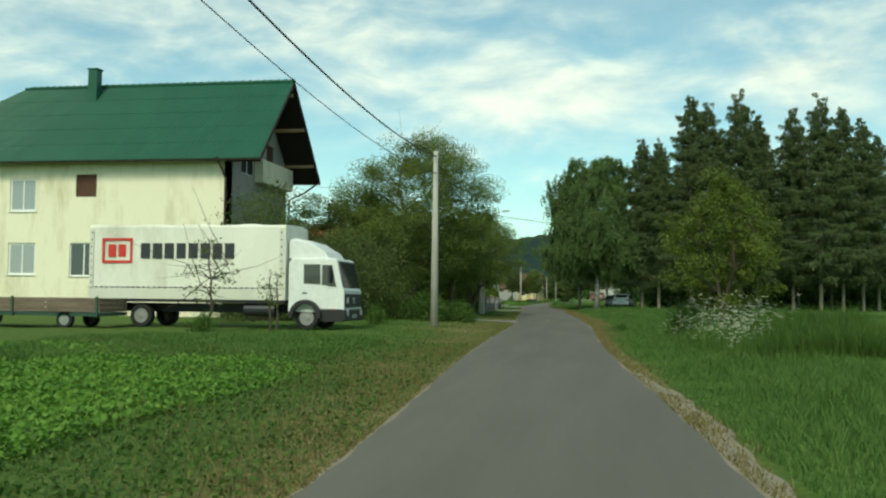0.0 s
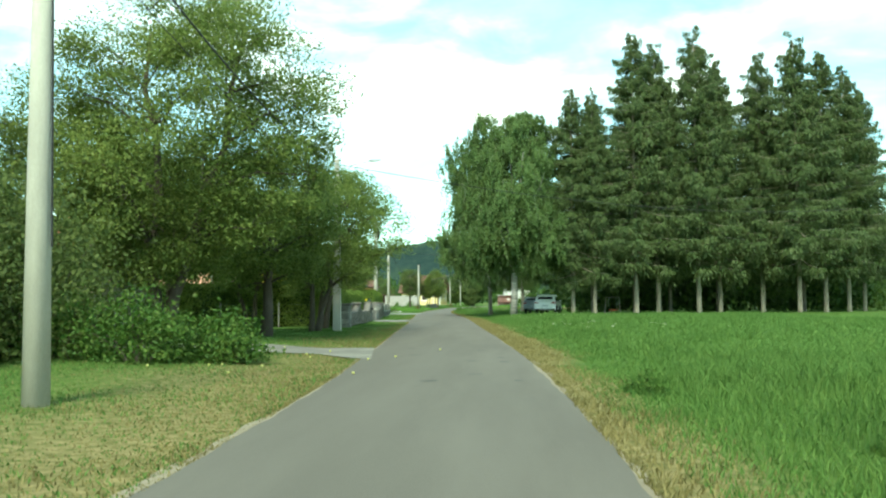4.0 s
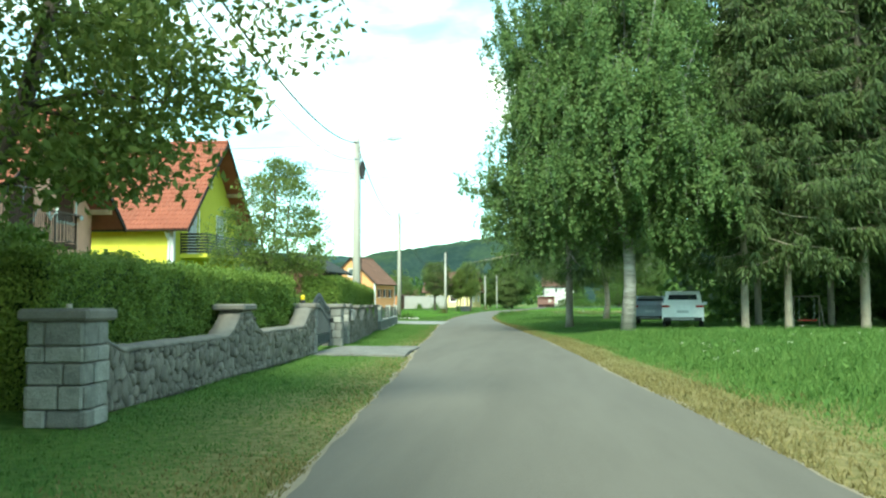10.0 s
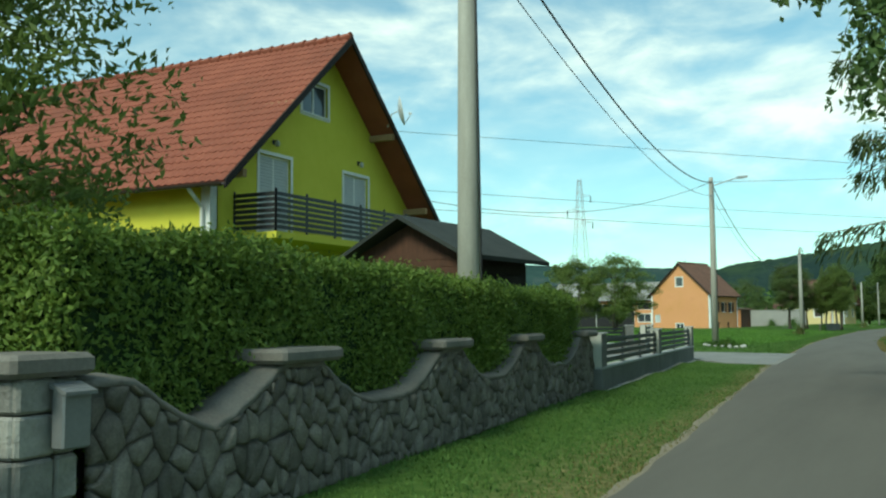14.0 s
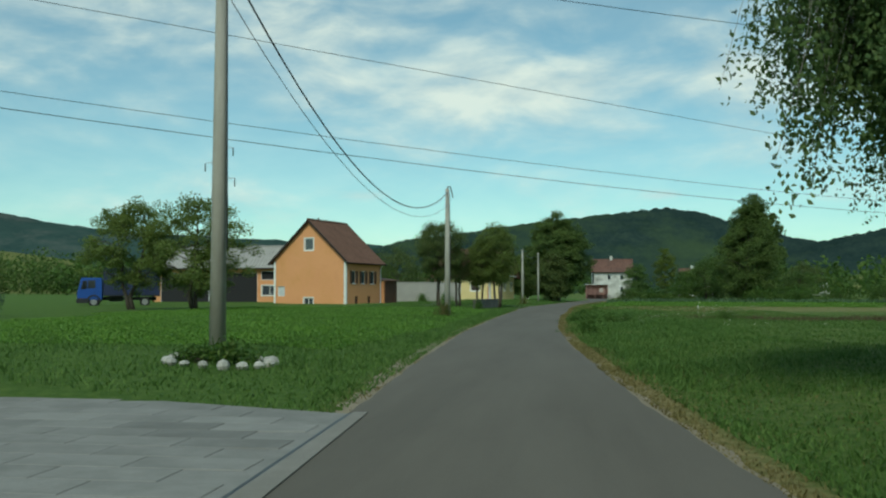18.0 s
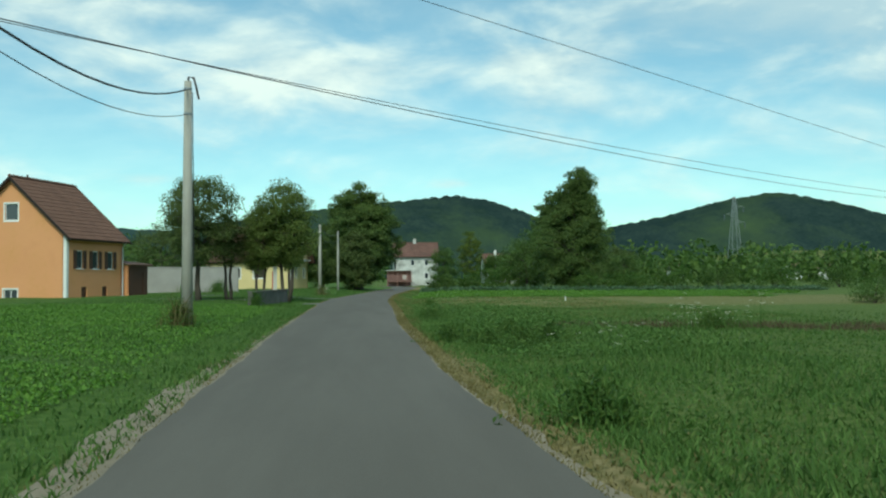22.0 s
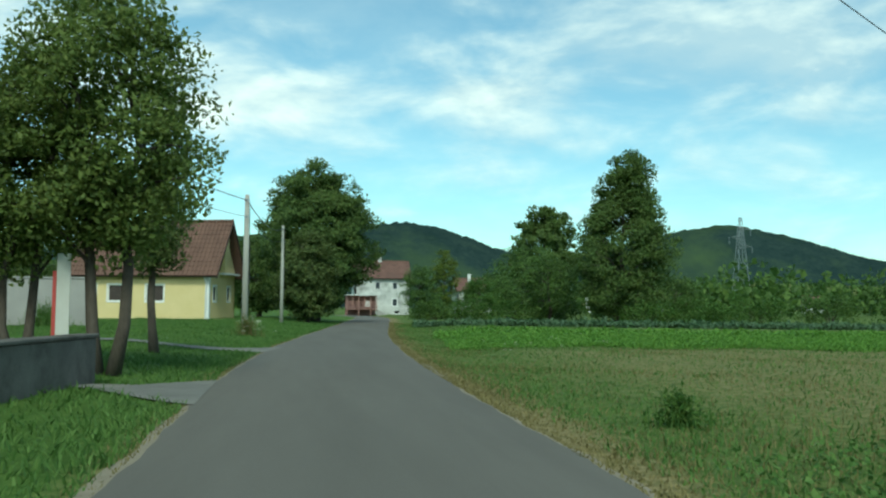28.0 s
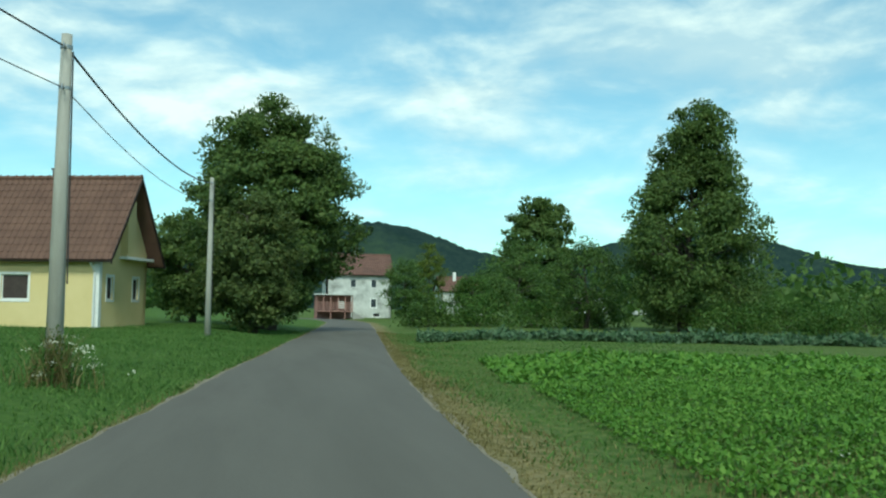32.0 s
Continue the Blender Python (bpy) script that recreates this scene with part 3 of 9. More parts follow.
L_BLUE = leaf_material("blue_conifer_needle", [(0.04, 0.075, 0.05), (0.07, 0.115, 0.08), (0.11, 0.16, 0.12)], through_light=0.2)
L_YELLOW = leaf_material("yellowing_leaf", [(0.06, 0.10, 0.014), (0.11, 0.155, 0.022), (0.18, 0.20, 0.03)])
L_SPRUCE = leaf_material("spruce_needle", [(0.038, 0.062, 0.02), (0.066, 0.098, 0.032), (0.102, 0.14, 0.046)], through_light=0.25)
L_HEDGE = leaf_material("hedge_leaf", [(0.10, 0.162, 0.03), (0.158, 0.23, 0.043), (0.225, 0.305, 0.06)], patch=1.2)
L_BROWN = leaf_material("brown_stalks", [(0.07, 0.055, 0.03), (0.12, 0.092, 0.05), (0.17, 0.14, 0.075)], patch=0.8)
L_WEED = leaf_material("weed_leaf", [(0.035, 0.085, 0.014), (0.07, 0.14, 0.024), (0.13, 0.19, 0.042)], patch=0.8)


def crown_points(rng, n_clump, rx, ry, z0, z1, lean=(0, 0), shape="round"):
    """Centres of the clumps of a crown with an uneven outline."""
    u = rng.normal(size=(n_clump * 3, 3))
    u /= np.linalg.norm(u, axis=1)[:, None]
    r = rng.uniform(0.25, 1.0, len(u)) ** 0.45
    p = u * r[:, None]
    ang = np.arctan2(p[:, 1], p[:, 0])
    lump = 1 + 0.16 * np.sin(3 * ang + rng.uniform(0, 6) + 2.0 * p[:, 2]) + 0.12 * np.sin(5 * ang + rng.uniform(0, 6) - 3 * p[:, 2])
    if shape == "tall":      # widest low down, narrowing upwards
        k = np.interp(p[:, 2], [-1, -0.6, 0.0, 0.6, 1.0], [0.55, 1.05, 1.0, 1.0, 1.0]) * np.interp(p[:, 2], [-1, -0.3, 1], [1, 1, 0.75])
    elif shape == "dome":
        k = np.interp(p[:, 2], [-1, -0.5, 0.2, 1], [0.85, 1.1, 1.05, 1.0])
    elif shape == "spire":   # broad below, a thin top
        k = np.interp(p[:, 2], [-1, -0.75, -0.3, 0.15, 0.5, 1.0], [1.25, 1.25, 1.05, 0.72, 0.5, 0.75])
    else:
        k = np.ones(len(p))
    x, y = p[:, 0] * rx * lump * k, p[:, 1] * ry * lump * k
    z = z0 + (p[:, 2] * 0.5 + 0.5) * (z1 - z0)
    x, y = x + lean[0] * (z - z0) / (z1 - z0), y + lean[1] * (z - z0) / (z1 - z0)
    pts = np.stack([x, y, z], -1)
    return pts[rng.permutation(len(pts))[:n_clump]]


def broadleaf(name, seed, h, r, clear, trunk_r, n_clump, per_clump, leaf, mat, label, at, shape="round", lean=(0.0, 0.0), stems=1, clump=0.45, width=0.55, droop=0.2, bark=None, category="tree", group="", dead=0):
    """A tree: tapered trunk or stems with limbs and twigs to clumps of leaves."""
    rng = np.random.default_rng(seed)
    bark = bark or M_BARK
    t = thing(name, label, category, at, group)
    pts = crown_points(rng, n_clump, r, r, clear, h, lean, shape)
    order = np.argsort(pts[:, 2])
    wood = Mesh()
    nodes = []
    for s in range(stems):
        a = 2 * math.pi * s / stems + rng.uniform(0, 1)
        sp = 0.0 if stems == 1 else 0.32 * r
        top = Vector((lean[0] * 0.8 + sp * math.cos(a), lean[1] * 0.8 + sp * math.sin(a), clear + (h - clear) * 0.82))
        foot = Vector((0.12 * (stems > 1) * math.cos(a), 0.12 * (stems > 1) * math.sin(a), -0.15))
        path, rad = [], []
        for k in range(7):
            q = k / 6
            jit = Vector((rng.normal() * 0.05 * r, rng.normal() * 0.05 * r, 0)) * (0 < k < 6)
            path.append(foot.lerp(top, q) + jit)
            rad.append(trunk_r / (stems ** 0.4) * (1.25 if k == 0 else 1) * (1 - 0.85 * q) + 0.015)
        wood.tube(path, rad, 9)
        nodes += [(path[k], rad[k]) for k in range(2, 7)]
    limbs = []
    for k in range(0, len(order), max(1, len(order) // 26)):
        tip = Vector(pts[order[k]])
        base, br = min(nodes, key=lambda q: (q[0] - tip).length + 1.2 * abs(q[0].z - (tip.z - 0.35 * (tip - q[0]).length)))
        mid = base.lerp(tip, 0.5) + Vector((0, 0, 0.10 * (tip - base).length))
        br = min(br * 0.6, 0.02 + 0.02 * (tip - base).length)
        wood.tube([base, mid, tip], [br, br * 0.6, br * 0.2], 6, False)
        limbs += [(mid, br * 0.6), (tip, br * 0.25), (base.lerp(mid, 0.6), br * 0.7)]
    for k in range(0, len(pts), 2):
        tip = Vector(pts[k])
        base, br = min(limbs, key=lambda q: (q[0] - tip).length)
        wood.tube([base, base.lerp(tip, 0.55) + Vector((0, 0, 0.05)), tip], [max(br * 0.45, 0.008), 0.008, 0.004], 4, False)
    for k in range(dead):
        base = Vector(pts[int(rng.integers(len(pts)))])
        for j in range(4):
            d = Vector(rng.normal(size=3)) + Vector((0, 0, 0.4))
            wood.tube([base, base + d * 0.5, base + d * 0.9 + Vector((0, 0, 0.2))], [0.016, 0.010, 0.004], 4, False)
    part("trunk", wood, bark, t, smooth=True)
    c = np.repeat(pts, per_clump, 0)
    b = rng.normal(size=c.shape)
    b *= (rng.uniform(0, 1, len(c)) ** 0.4 / np.linalg.norm(b, axis=1))[:, None]
    c = c + b * np.array([clump, clump, clump * 0.6]) * 1.45 * np.repeat(rng.uniform(0.6, 1.35, len(pts)), per_clump)[:, None]
    c = c[c[:, 2] > 0.12]
    out = (c - np.array([lean[0] * 0.5, lean[1] * 0.5, clear + 0.4 * (h - clear)])) / np.array([r, r, 0.6 * (h - clear)])
    v, f = leaves(rng, c, leaf, width, droop, normal=out + np.array([0, 0, 0.55]))
    part("crown", array_mesh("crown", v, f, mat), mat, t)
    return t


def birch(name, seed, h, trunk_r, lobes, n, per, leaf, mat, label, at, hang=(0.8, 2.0), floor=0.5, forks=()):
    """A birch: a slim pale stem that forks, rising limbs to each lobe of the crown, and boughs of leafy twigs that hang down from them."""
    rng = np.random.default_rng(seed)
    t = thing(name, label, "tree", at)
    wood = Mesh()
    stem = [Vector((0.12 * math.sin(k * 1.3), 0.1 * math.cos(k * 1.7), h * 0.9 * k / 8 - 0.15 * (k == 0))) for k in range(9)]
    wood.tube(stem, [trunk_r * (1.2 if k == 0 else 1.0) * (1 - 0.9 * k / 8) + 0.015 for k in range(9)], 9)
    nodes = stem[1:]
    for z, fx, fy, fz in forks:
        a, b = Vector((0, 0, z)), Vector((fx, fy, fz))
        limb = [a, a.lerp(b, 0.3) + Vector((fx * 0.10, fy * 0.10, -0.1)), a.lerp(b, 0.65) + Vector((fx * 0.05, 0.1, 0.2)), b]
        wood.tube(limb, [trunk_r * 0.62, trunk_r * 0.5, trunk_r * 0.36, 0.03], 8, False)
        nodes = nodes + limb[1:]
    vol = np.array([r[3] * r[4] * r[5] for r in lobes]) ** 0.75
    cs, ns = [], []
    strands = 9
    for (cx, cy, cz, rx, ry, rz), m in zip(lobes, (vol / vol.sum() * n / strands).astype(int)):
        u = rng.normal(size=(m, 3)); u /= np.linalg.norm(u, axis=1)[:, None]
        r = rng.uniform(0.3, 1.0, m) ** 0.4 * (1 + 0.14 * np.sin(4 * np.arctan2(u[:, 1], u[:, 0]) + seed))
        bough = np.array([cx, cy, cz]) + u * r[:, None] * np.array([rx, ry, rz])
        base = min(nodes, key=lambda q: (q - Vector((cx * 0.3, cy * 0.3, cz - 0.5 * math.hypot(cx, cy) - rz * 0.4))).length)
        for k in range(0, m, max(1, m // 16)):
            tip = Vector(bough[k])
            mid = base.lerp(tip, 0.5) + Vector((0, 0, 0.12 * (tip - base).length))
            b = 0.012 + 0.009 * (tip - base).length
            wood.tube([base, mid, tip], [b, b * 0.6, 0.008], 6, False)
        # each bough carries a bunch of hanging strands
        p = np.repeat(bough, strands, 0) + rng.normal(size=(m * strands, 3)) * np.array([0.30, 0.30, 0.22]) * (0.5 + 0.12 * rx)
        side = np.repeat(rng.normal(size=(m, 2)) * 0.16, strands, 0) + rng.normal(size=(m * strands, 2)) * 0.06
        ln = np.repeat(rng.uniform(*hang, m), strands) * rng.uniform(0.55, 1.15, m * strands) * np.interp(p[:, 2], [0, h * 0.7, h], [1, 1, 0.4])
        ln = np.minimum(ln, np.maximum(p[:, 2] - floor - rng.uniform(0, 0.7, m * strands), 0.15))
        s = rng.uniform(0, 1, (m * strands, per)) ** 0.85
        q = np.repeat(p[:, None], per, 1)
        q[:, :, 2] -= s * ln[:, None]
        q[:, :, :2] += side[:, None] * (s * ln[:, None])[..., None] + rng.normal(size=(m * strands, per, 2)) * (0.05 + 0.07 * (1 - s))[..., None]
        q[:, :, 2] += rng.normal(size=(m * strands, per)) * 0.06
        cs.append(q.reshape(-1, 3))
        o = np.repeat(u, strands, 0)[:, None] * np.array([1.0, 1.0, 0.4]) + np.array([0, 0, 0.45])
        ns.append(np.repeat(o, per, 1).reshape(-1, 3))
        for k in range(0, m * strands, 5):
            wood.tube([p[k], p[k] + np.array([side[k, 0] * ln[k], side[k, 1] * ln[k], -ln[k]])], [0.006, 0.003], 3, False)
    part("trunk", wood, M_BIRCH, t, smooth=True)
    c, nn = np.concatenate(cs), np.concatenate(ns)
    keep = c[:, 2] > 0.2
    v, f = leaves(rng, c[keep], leaf, 0.6, 1.1, normal=nn[keep])
    part("crown", array_mesh("crown", v, f, mat), mat, t)
    return t


def spruce(name, seed, h, r, clear, at, label, mat=None, per=26, trunk_r=0.2, group="row of spruces"):
    """A spruce: one straight stem, whorls of drooping boughs, sprays of needles."""
    rng = np.random.default_rng(seed)
    t = thing(name, label, "tree", at, group)
    wood = Mesh()
    wood.tube([(0, 0, -0.2), (0, 0, 0.3), (0.03, 0, h * 0.5), (0, 0.02, h)], [trunk_r * 1.3, trunk_r, trunk_r * 0.6, 0.02], 9)
    cs, ds = [], []
    z = clear
    while z < h - 0.3:
        q = (z - clear) / (h - clear)
        ln = r * (1 - q) ** 0.8 * (0.6 + 0.4 * min(1, q * 6 + 0.35)) + 0.3
        n = int(rng.integers(6, 9))
        a0 = rng.uniform(0, 6.28)
        for k in range(n):
            a = a0 + 6.283 * k / n + rng.normal() * 0.25
            L = ln * rng.uniform(0.55, 1.2)
            zz = z + rng.normal() * 0.42
            sag = L * rng.uniform(0.10, 0.40) * (1 - 1.1 * q)
            tip = np.array([math.cos(a) * L, math.sin(a) * L, zz - sag + 0.1 * L])
            base = np.array([0, 0, zz])
            mid = (base + tip) / 2 + np.array([0, 0, -0.05 * L])
            wood.tube([base, mid, tip], [0.012 + 0.012 * L, 0.012 + 0.005 * L, 0.006], 4, False)
            m = max(8, int(1.9 * per * L / 2.2))
            s = rng.uniform(0.10, 1.0, m) ** 0.75
            pt = (1 - s)[:, None] ** 2 * base + 2 * (s * (1 - s))[:, None] * mid + (s ** 2)[:, None] * tip
            side = np.array([-math.sin(a), math.cos(a), 0])
            spread = rng.normal(size=m) * 0.13 * L * np.sin(np.clip(s, 0, 0.95) * 3.0)
            drop = np.abs(rng.normal(size=m)) * (0.14 + 0.42 * (1 - 0.7 * q) * np.sin(s * 2.9))
            pt = pt + side * spread[:, None] - np.array([0, 0, 1]) * drop[:, None]
            cs.append(pt)
            dd = np.tile(np.array([math.cos(a) * 0.5, math.sin(a) * 0.5, -0.55]), (m, 1)) + side * (spread * 1.6)[:, None] - np.array([0, 0, 1.6]) * drop[:, None] + rng.normal(size=(m, 3)) * 0.25
            ds.append(dd)
        z += rng.uniform(0.42, 0.62) * (0.75 + 0.5 * (1 - q))
    part("trunk", wood, M_BARK_PALE, t, smooth=True)
    c, d = np.concatenate(cs), np.concatenate(ds)
    n = len(c)
    d /= np.linalg.norm(d, axis=1)[:, None]
    w = np.cross(d, rng.normal(size=(n, 3)) * 0.6 + np.array([0, 0, 1.0]))
    w /= np.linalg.norm(w, axis=1)[:, None]
    s = rng.uniform(0.14, 0.40, n)[:, None] * min(1.0, 0.45 + 0.025 * h)
    lift = np.array([0, 0, -0.10]) * s
    v = np.stack([c - d * s * 0.45, c + w * s * 0.13 + lift, c + d * s * 0.8, c - w * s * 0.13 + lift], 1).reshape(-1, 3)
    i = np.arange(n)[:, None] * 4
    f = np.concatenate([i + [0, 1, 2], i + [0, 2, 3]], 1).reshape(-1, 3)
    part("crown", array_mesh("crown", v, f, mat or L_SPRUCE), mat or L_SPRUCE, t)
    return t


def bush(name, seed, rx, ry, h, n, leaf, mat, label, at, category="bush", group="", kind="", clump=0.35, per=20):
    """A shrub: short stems and leaves in clumps down to the ground."""
    rng = np.random.default_rng(seed)
    t = thing(name, label, category, at, group, kind)
    u = rng.normal(size=(n, 3)); u /= np.linalg.norm(u, axis=1)[:, None]
    p = u * (rng.uniform(0.2, 1, n) ** 0.5)[:, None]
    ang = np.arctan2(p[:, 1], p[:, 0])
    lump = 1 + 0.2 * np.sin(3 * ang + rng.uniform(0, 6)) + 0.12 * np.sin(7 * ang)
    pts = np.stack([p[:, 0] * rx * lump, p[:, 1] * ry * lump, np.abs(p[:, 2]) * h * (0.85 + 0.2 * lump)], -1)
    wood = Mesh()
    for k in range(0, n, max(1, n // 14)):
        q = Vector(pts[k])
        wood.tube([(q.x * 0.15, q.y * 0.15, -0.1), (q.x * 0.5, q.y * 0.5, q.z * 0.55), q], [0.03, 0.018, 0.006], 5, False)
    part("stem", wood, M_BARK, t)
    c = np.repeat(pts, per, 0)
    c = c + rng.normal(size=c.shape) * clump * np.array([1, 1, 0.7])
    c = c[c[:, 2] > 0.02]
    v, f = leaves(rng, c, leaf, 0.55, 0.1)
    part("foliage", array_mesh("foliage", v, f, mat), mat, t)
    return t

# ---- far trees, as seen over the fields ----
far_wood("belt of bushes and trees along the field edge", 1, -620, 505, -205, 500, 420, 20, 1.1, 14, 200, L_DARK)
far_wood("dark tree belt below the pasture hill", 2, -200, 500, -60, 420, 120, 14, 1.8, 14, 50, L_DARK)
far_wood("tree belt and thickets across the field", 3, 40, 330, 260, 360, 200, 9, 1.2, 16, 60, L_DARK)
far_wood("far woods at the foot of the hills", 4, 60, 620, 620, 640, 260, 17, 2.4, 40, 50, L_DARK)
far_wood("far woods behind the village", 5, -160, 420, 10, 520, 150, 14, 1.8, 20, 60, L_DARK)
far_wood("bushes in the fields by the pylon", 6, 120, 270, 330, 300, 110, 6, 0.9, 14, 60, L_DARK)
far_wood("dark woods beyond the spruces", 7, 20, 128, 75, 150, 80, 9, 0.8, 5, 90, L_DARK)
far_wood("undergrowth between the spruce trunks", 8, 12, 112, 46, 118, 90, 3.2, 0.4, 3, 70, L_DARK)
far_wood("dark thicket behind the spruce trunks", 10, 11, 108, 44, 112, 150, 5.0, 0.5, 2, 60, L_DARK)
far_wood("scattered bushes on the dry pasture", 9, -900, 790, -420, 800, 60, 7, 1.6, 60, 24, L_PLUM)

# ---- trees in their places ----
def on(x, y, rz=0.0, s=1.0, dz=0.0):
    """A pose on the ground, turned and scaled."""
    return pose(x, y, lz(x, y) + dz, 0, 0, rz) @ Matrix.Scale(s, 4)


# orchard along the left verge
broadleaf("fruit_tree", 12, 11.0, 4.3, 1.7, 0.26, 400, 260, 0.11, L_ORCHARD, "great old fruit tree with a forked dark trunk", on(-5.0, 45.0), "round", (1.5, -0.6), 2, 0.6, group="orchard trees", dead=9)
broadleaf("fruit_tree", 13, 7.0, 2.7, 1.5, 0.20, 140, 230, 0.11, L_ORCHARD, "fruit tree with a thick leaning trunk and dry inner twigs", on(-3.0, 49.7), "round", (0.3, 0.0), 1, 0.5, group="orchard trees", dead=6)
_o = broadleaf("fruit_tree", 14, 7.0, 3.1, 1.6, 0.15, 150, 230, 0.11, L_ORCHARD, "fruit tree with a slim dark trunk by the pole", on(-2.6, 56.2), "round", (0.7, 0.0), 2, 0.5, group="orchard trees")
broadleaf("fruit_tree", 15, 7.7, 3.1, 1.6, 0.18, 150, 220, 0.11, L_ORCHARD, "fruit tree with a forked trunk beside the stone wall", on(-3.4, 62.0), "round", (0.9, 0.0), 2, 0.5, group="orchard trees")
for _x, _y, _r, _s in ((-7.6, 50.5, 70, 1.05), (-7.4, 63.6, 140, 1.0), (-9.5, 57.5, 210, 1.1), (-12.0, 60.5, 60, 1.15), (-9.5, 45.0, 10, 1.1)):
    copy_thing(_o, on(_x, _y, _r, _s))
# shrubs and strap-leaved plants under the first fruit tree
for _k, (_x, _y, _rx, _h) in enumerate(((-1.9, 35.5, 1.1, 1.3), (-0.3, 36.3, 0.8, 0.95), (-3.8, 36.0, 1.2, 1.25))):
    bush("shrub", 60 + _k, _rx, _rx * 0.8, _h, 70, 0.10, L_WEED, "low dark leafy shrub under the fruit tree", on(_x, _y), "shrub", "orchard shrubs", "", 0.22, 60)
bush("bush", 64, 0.85, 0.8, 1.25, 60, 0.09, L_WEED, "dark green bush at the end of the flower stand", on(9.8, 24.2), clump=0.2, per=60)
# bushes round the green-roofed house
for _k, (_x, _y, _rx, _h) in enumerate(((-8.6, 30.5, 2.4, 5.6), (-6.0, 33.5, 2.3, 4.3), (-5.0, 36.5, 2.0, 4.2), (-9.8, 35.2, 2.6, 6.6), (-6.8, 38.5, 2.6, 4.6))):
    bush("bush", 40 + _k, _rx, _rx, _h, 170, 0.14, L_PLUM, "tall overgrown leafy bush beside the house", on(_x, _y), group="garden bushes", clump=0.45, per=60)

# row of spruces on the right
_sp = [spruce("spruce", 100 + k, 22.5, 5.0, 4.4, on(-60, -200 - 12 * k), "tall dark spruce with a bare lower trunk", None, 85) for k in range(3)]
_row = [(11.2, 94.0, 18.4, 0), (13.0, 94.1, 18.0, 1), (16.6, 95.5, 23.2, 2), (18.7, 97.0, 22.8, 0), (22.0, 96.6, 23.6, 1), (24.2, 98.4, 21.5, 2), (28.3, 100.2, 22.6, 0), (30.8, 98.0, 23.2, 1), (33.5, 99.5, 22.4, 2), (36.0, 101.0, 21.5, 0),
        (13.5, 101.5, 19.0, 2), (17.5, 103.0, 20.0, 1), (21.0, 104.5, 21.0, 0), (25.5, 105.0, 22.0, 2), (30.0, 106.0, 20.0, 1), (34.0, 107.0, 21.0, 0), (38.5, 104.0, 20.0, 2)]
for _k, (_x, _y, _h, _m) in enumerate(_row):
    _t = copy_thing(_sp[_m], on(_x, _y, 47 * _k, _h / 22.0))
for _t in _sp:
    for _c in list(_t.children):
        bpy.data.objects.remove(_c)
    bpy.data.objects.remove(_t)

birch("birch", 120, 17.6, 0.27, [(-3.1, 0.0, 6.8, 3.1, 3.0, 2.6), (-0.5, 0.4, 12.0, 4.9, 4.4, 4.5), (2.2, -0.3, 7.0, 2.8, 3.0, 2.8), (0.2, 0.0, 14.9, 3.2, 3.0, 2.4), (-0.5, -2.0, 8.5, 3.4, 2.6, 3.2), (0.2, 2.5, 8.5, 4.0, 2.8, 3.4), (-2.6, 0.5, 10.2, 3.0, 2.8, 2.4)], 7600, 40, 0.16, L_BIRCH, "large birch with hanging leafy twigs at the roadside", on(6.25, 93.3), (0.9, 2.4), 2.0, ((4.6, -2.6, -0.8, 9.5), (4.2, 2.6, -2.8, 11.5), (5.0, 0.9, -3.4, 13.0), (5.6, -1.8, -1.6, 13.0)))
broadleaf("linden", 130, 12.7, 4.1, 0.6, 0.4, 520, 130, 0.26, L_LINDEN, "huge rounded linden with a dense dark crown", on(-2.3, 243.0), "dome", (0.0, 0.0), 1, 0.6)
broadleaf("ash_tree", 131, 15.7, 4.7, 0.2, 0.3, 460, 110, 0.28, L_LINDEN, "tall leafy tree with a thin pointed top", on(25.3, 250.0), "spire", (1.3, 0.0), 1, 0.7)
broadleaf("oak_tree", 132, 24.8, 8.0, 1.0, 0.5, 300, 80, 0.8, L_LINDEN, "tall round-topped dark green tree", on(51.6, 372.8), "tall", (0.0, 0.0), 1, 1.1)

# fruit trees by the low wall
broadleaf("fruit_tree", 141, 6.9, 2.1, 2.0, 0.15, 150, 140, 0.13, L_PLUM, "fruit tree with a crooked trunk on the grass", on(-11.5, 183.4), "round", (-0.1, 0.0), 1, 0.42, group="wayside fruit trees")
broadleaf("fruit_tree", 142, 4.9, 0.85, 2.0, 0.12, 60, 90, 0.12, L_PLUM, "small fruit tree with two thin crooked stems", on(-10.1, 185.4), "tall", (-0.2, 0.0), 2, 0.4, group="wayside fruit trees")
_o2 = broadleaf("fruit_tree", 143, 7.0, 1.95, 2.0, 0.14, 150, 140, 0.13, L_ORCHARD, "fruit tree behind the low concrete wall", on(-6.9, 185.9), "tall", (-0.3, 0.0), 2, 0.4, group="wayside fruit trees")
broadleaf("fruit_tree", 146, 4.9, 0.8, 1.9, 0.11, 60, 90, 0.12, L_PLUM, "small fruit tree with a gnarled trunk on the grass", on(-7.1, 193.0), "tall", (-0.2, 0.0), 1, 0.36, group="wayside fruit trees")
copy_thing(_o2, on(-8.3, 185.8, 200, 0.8))
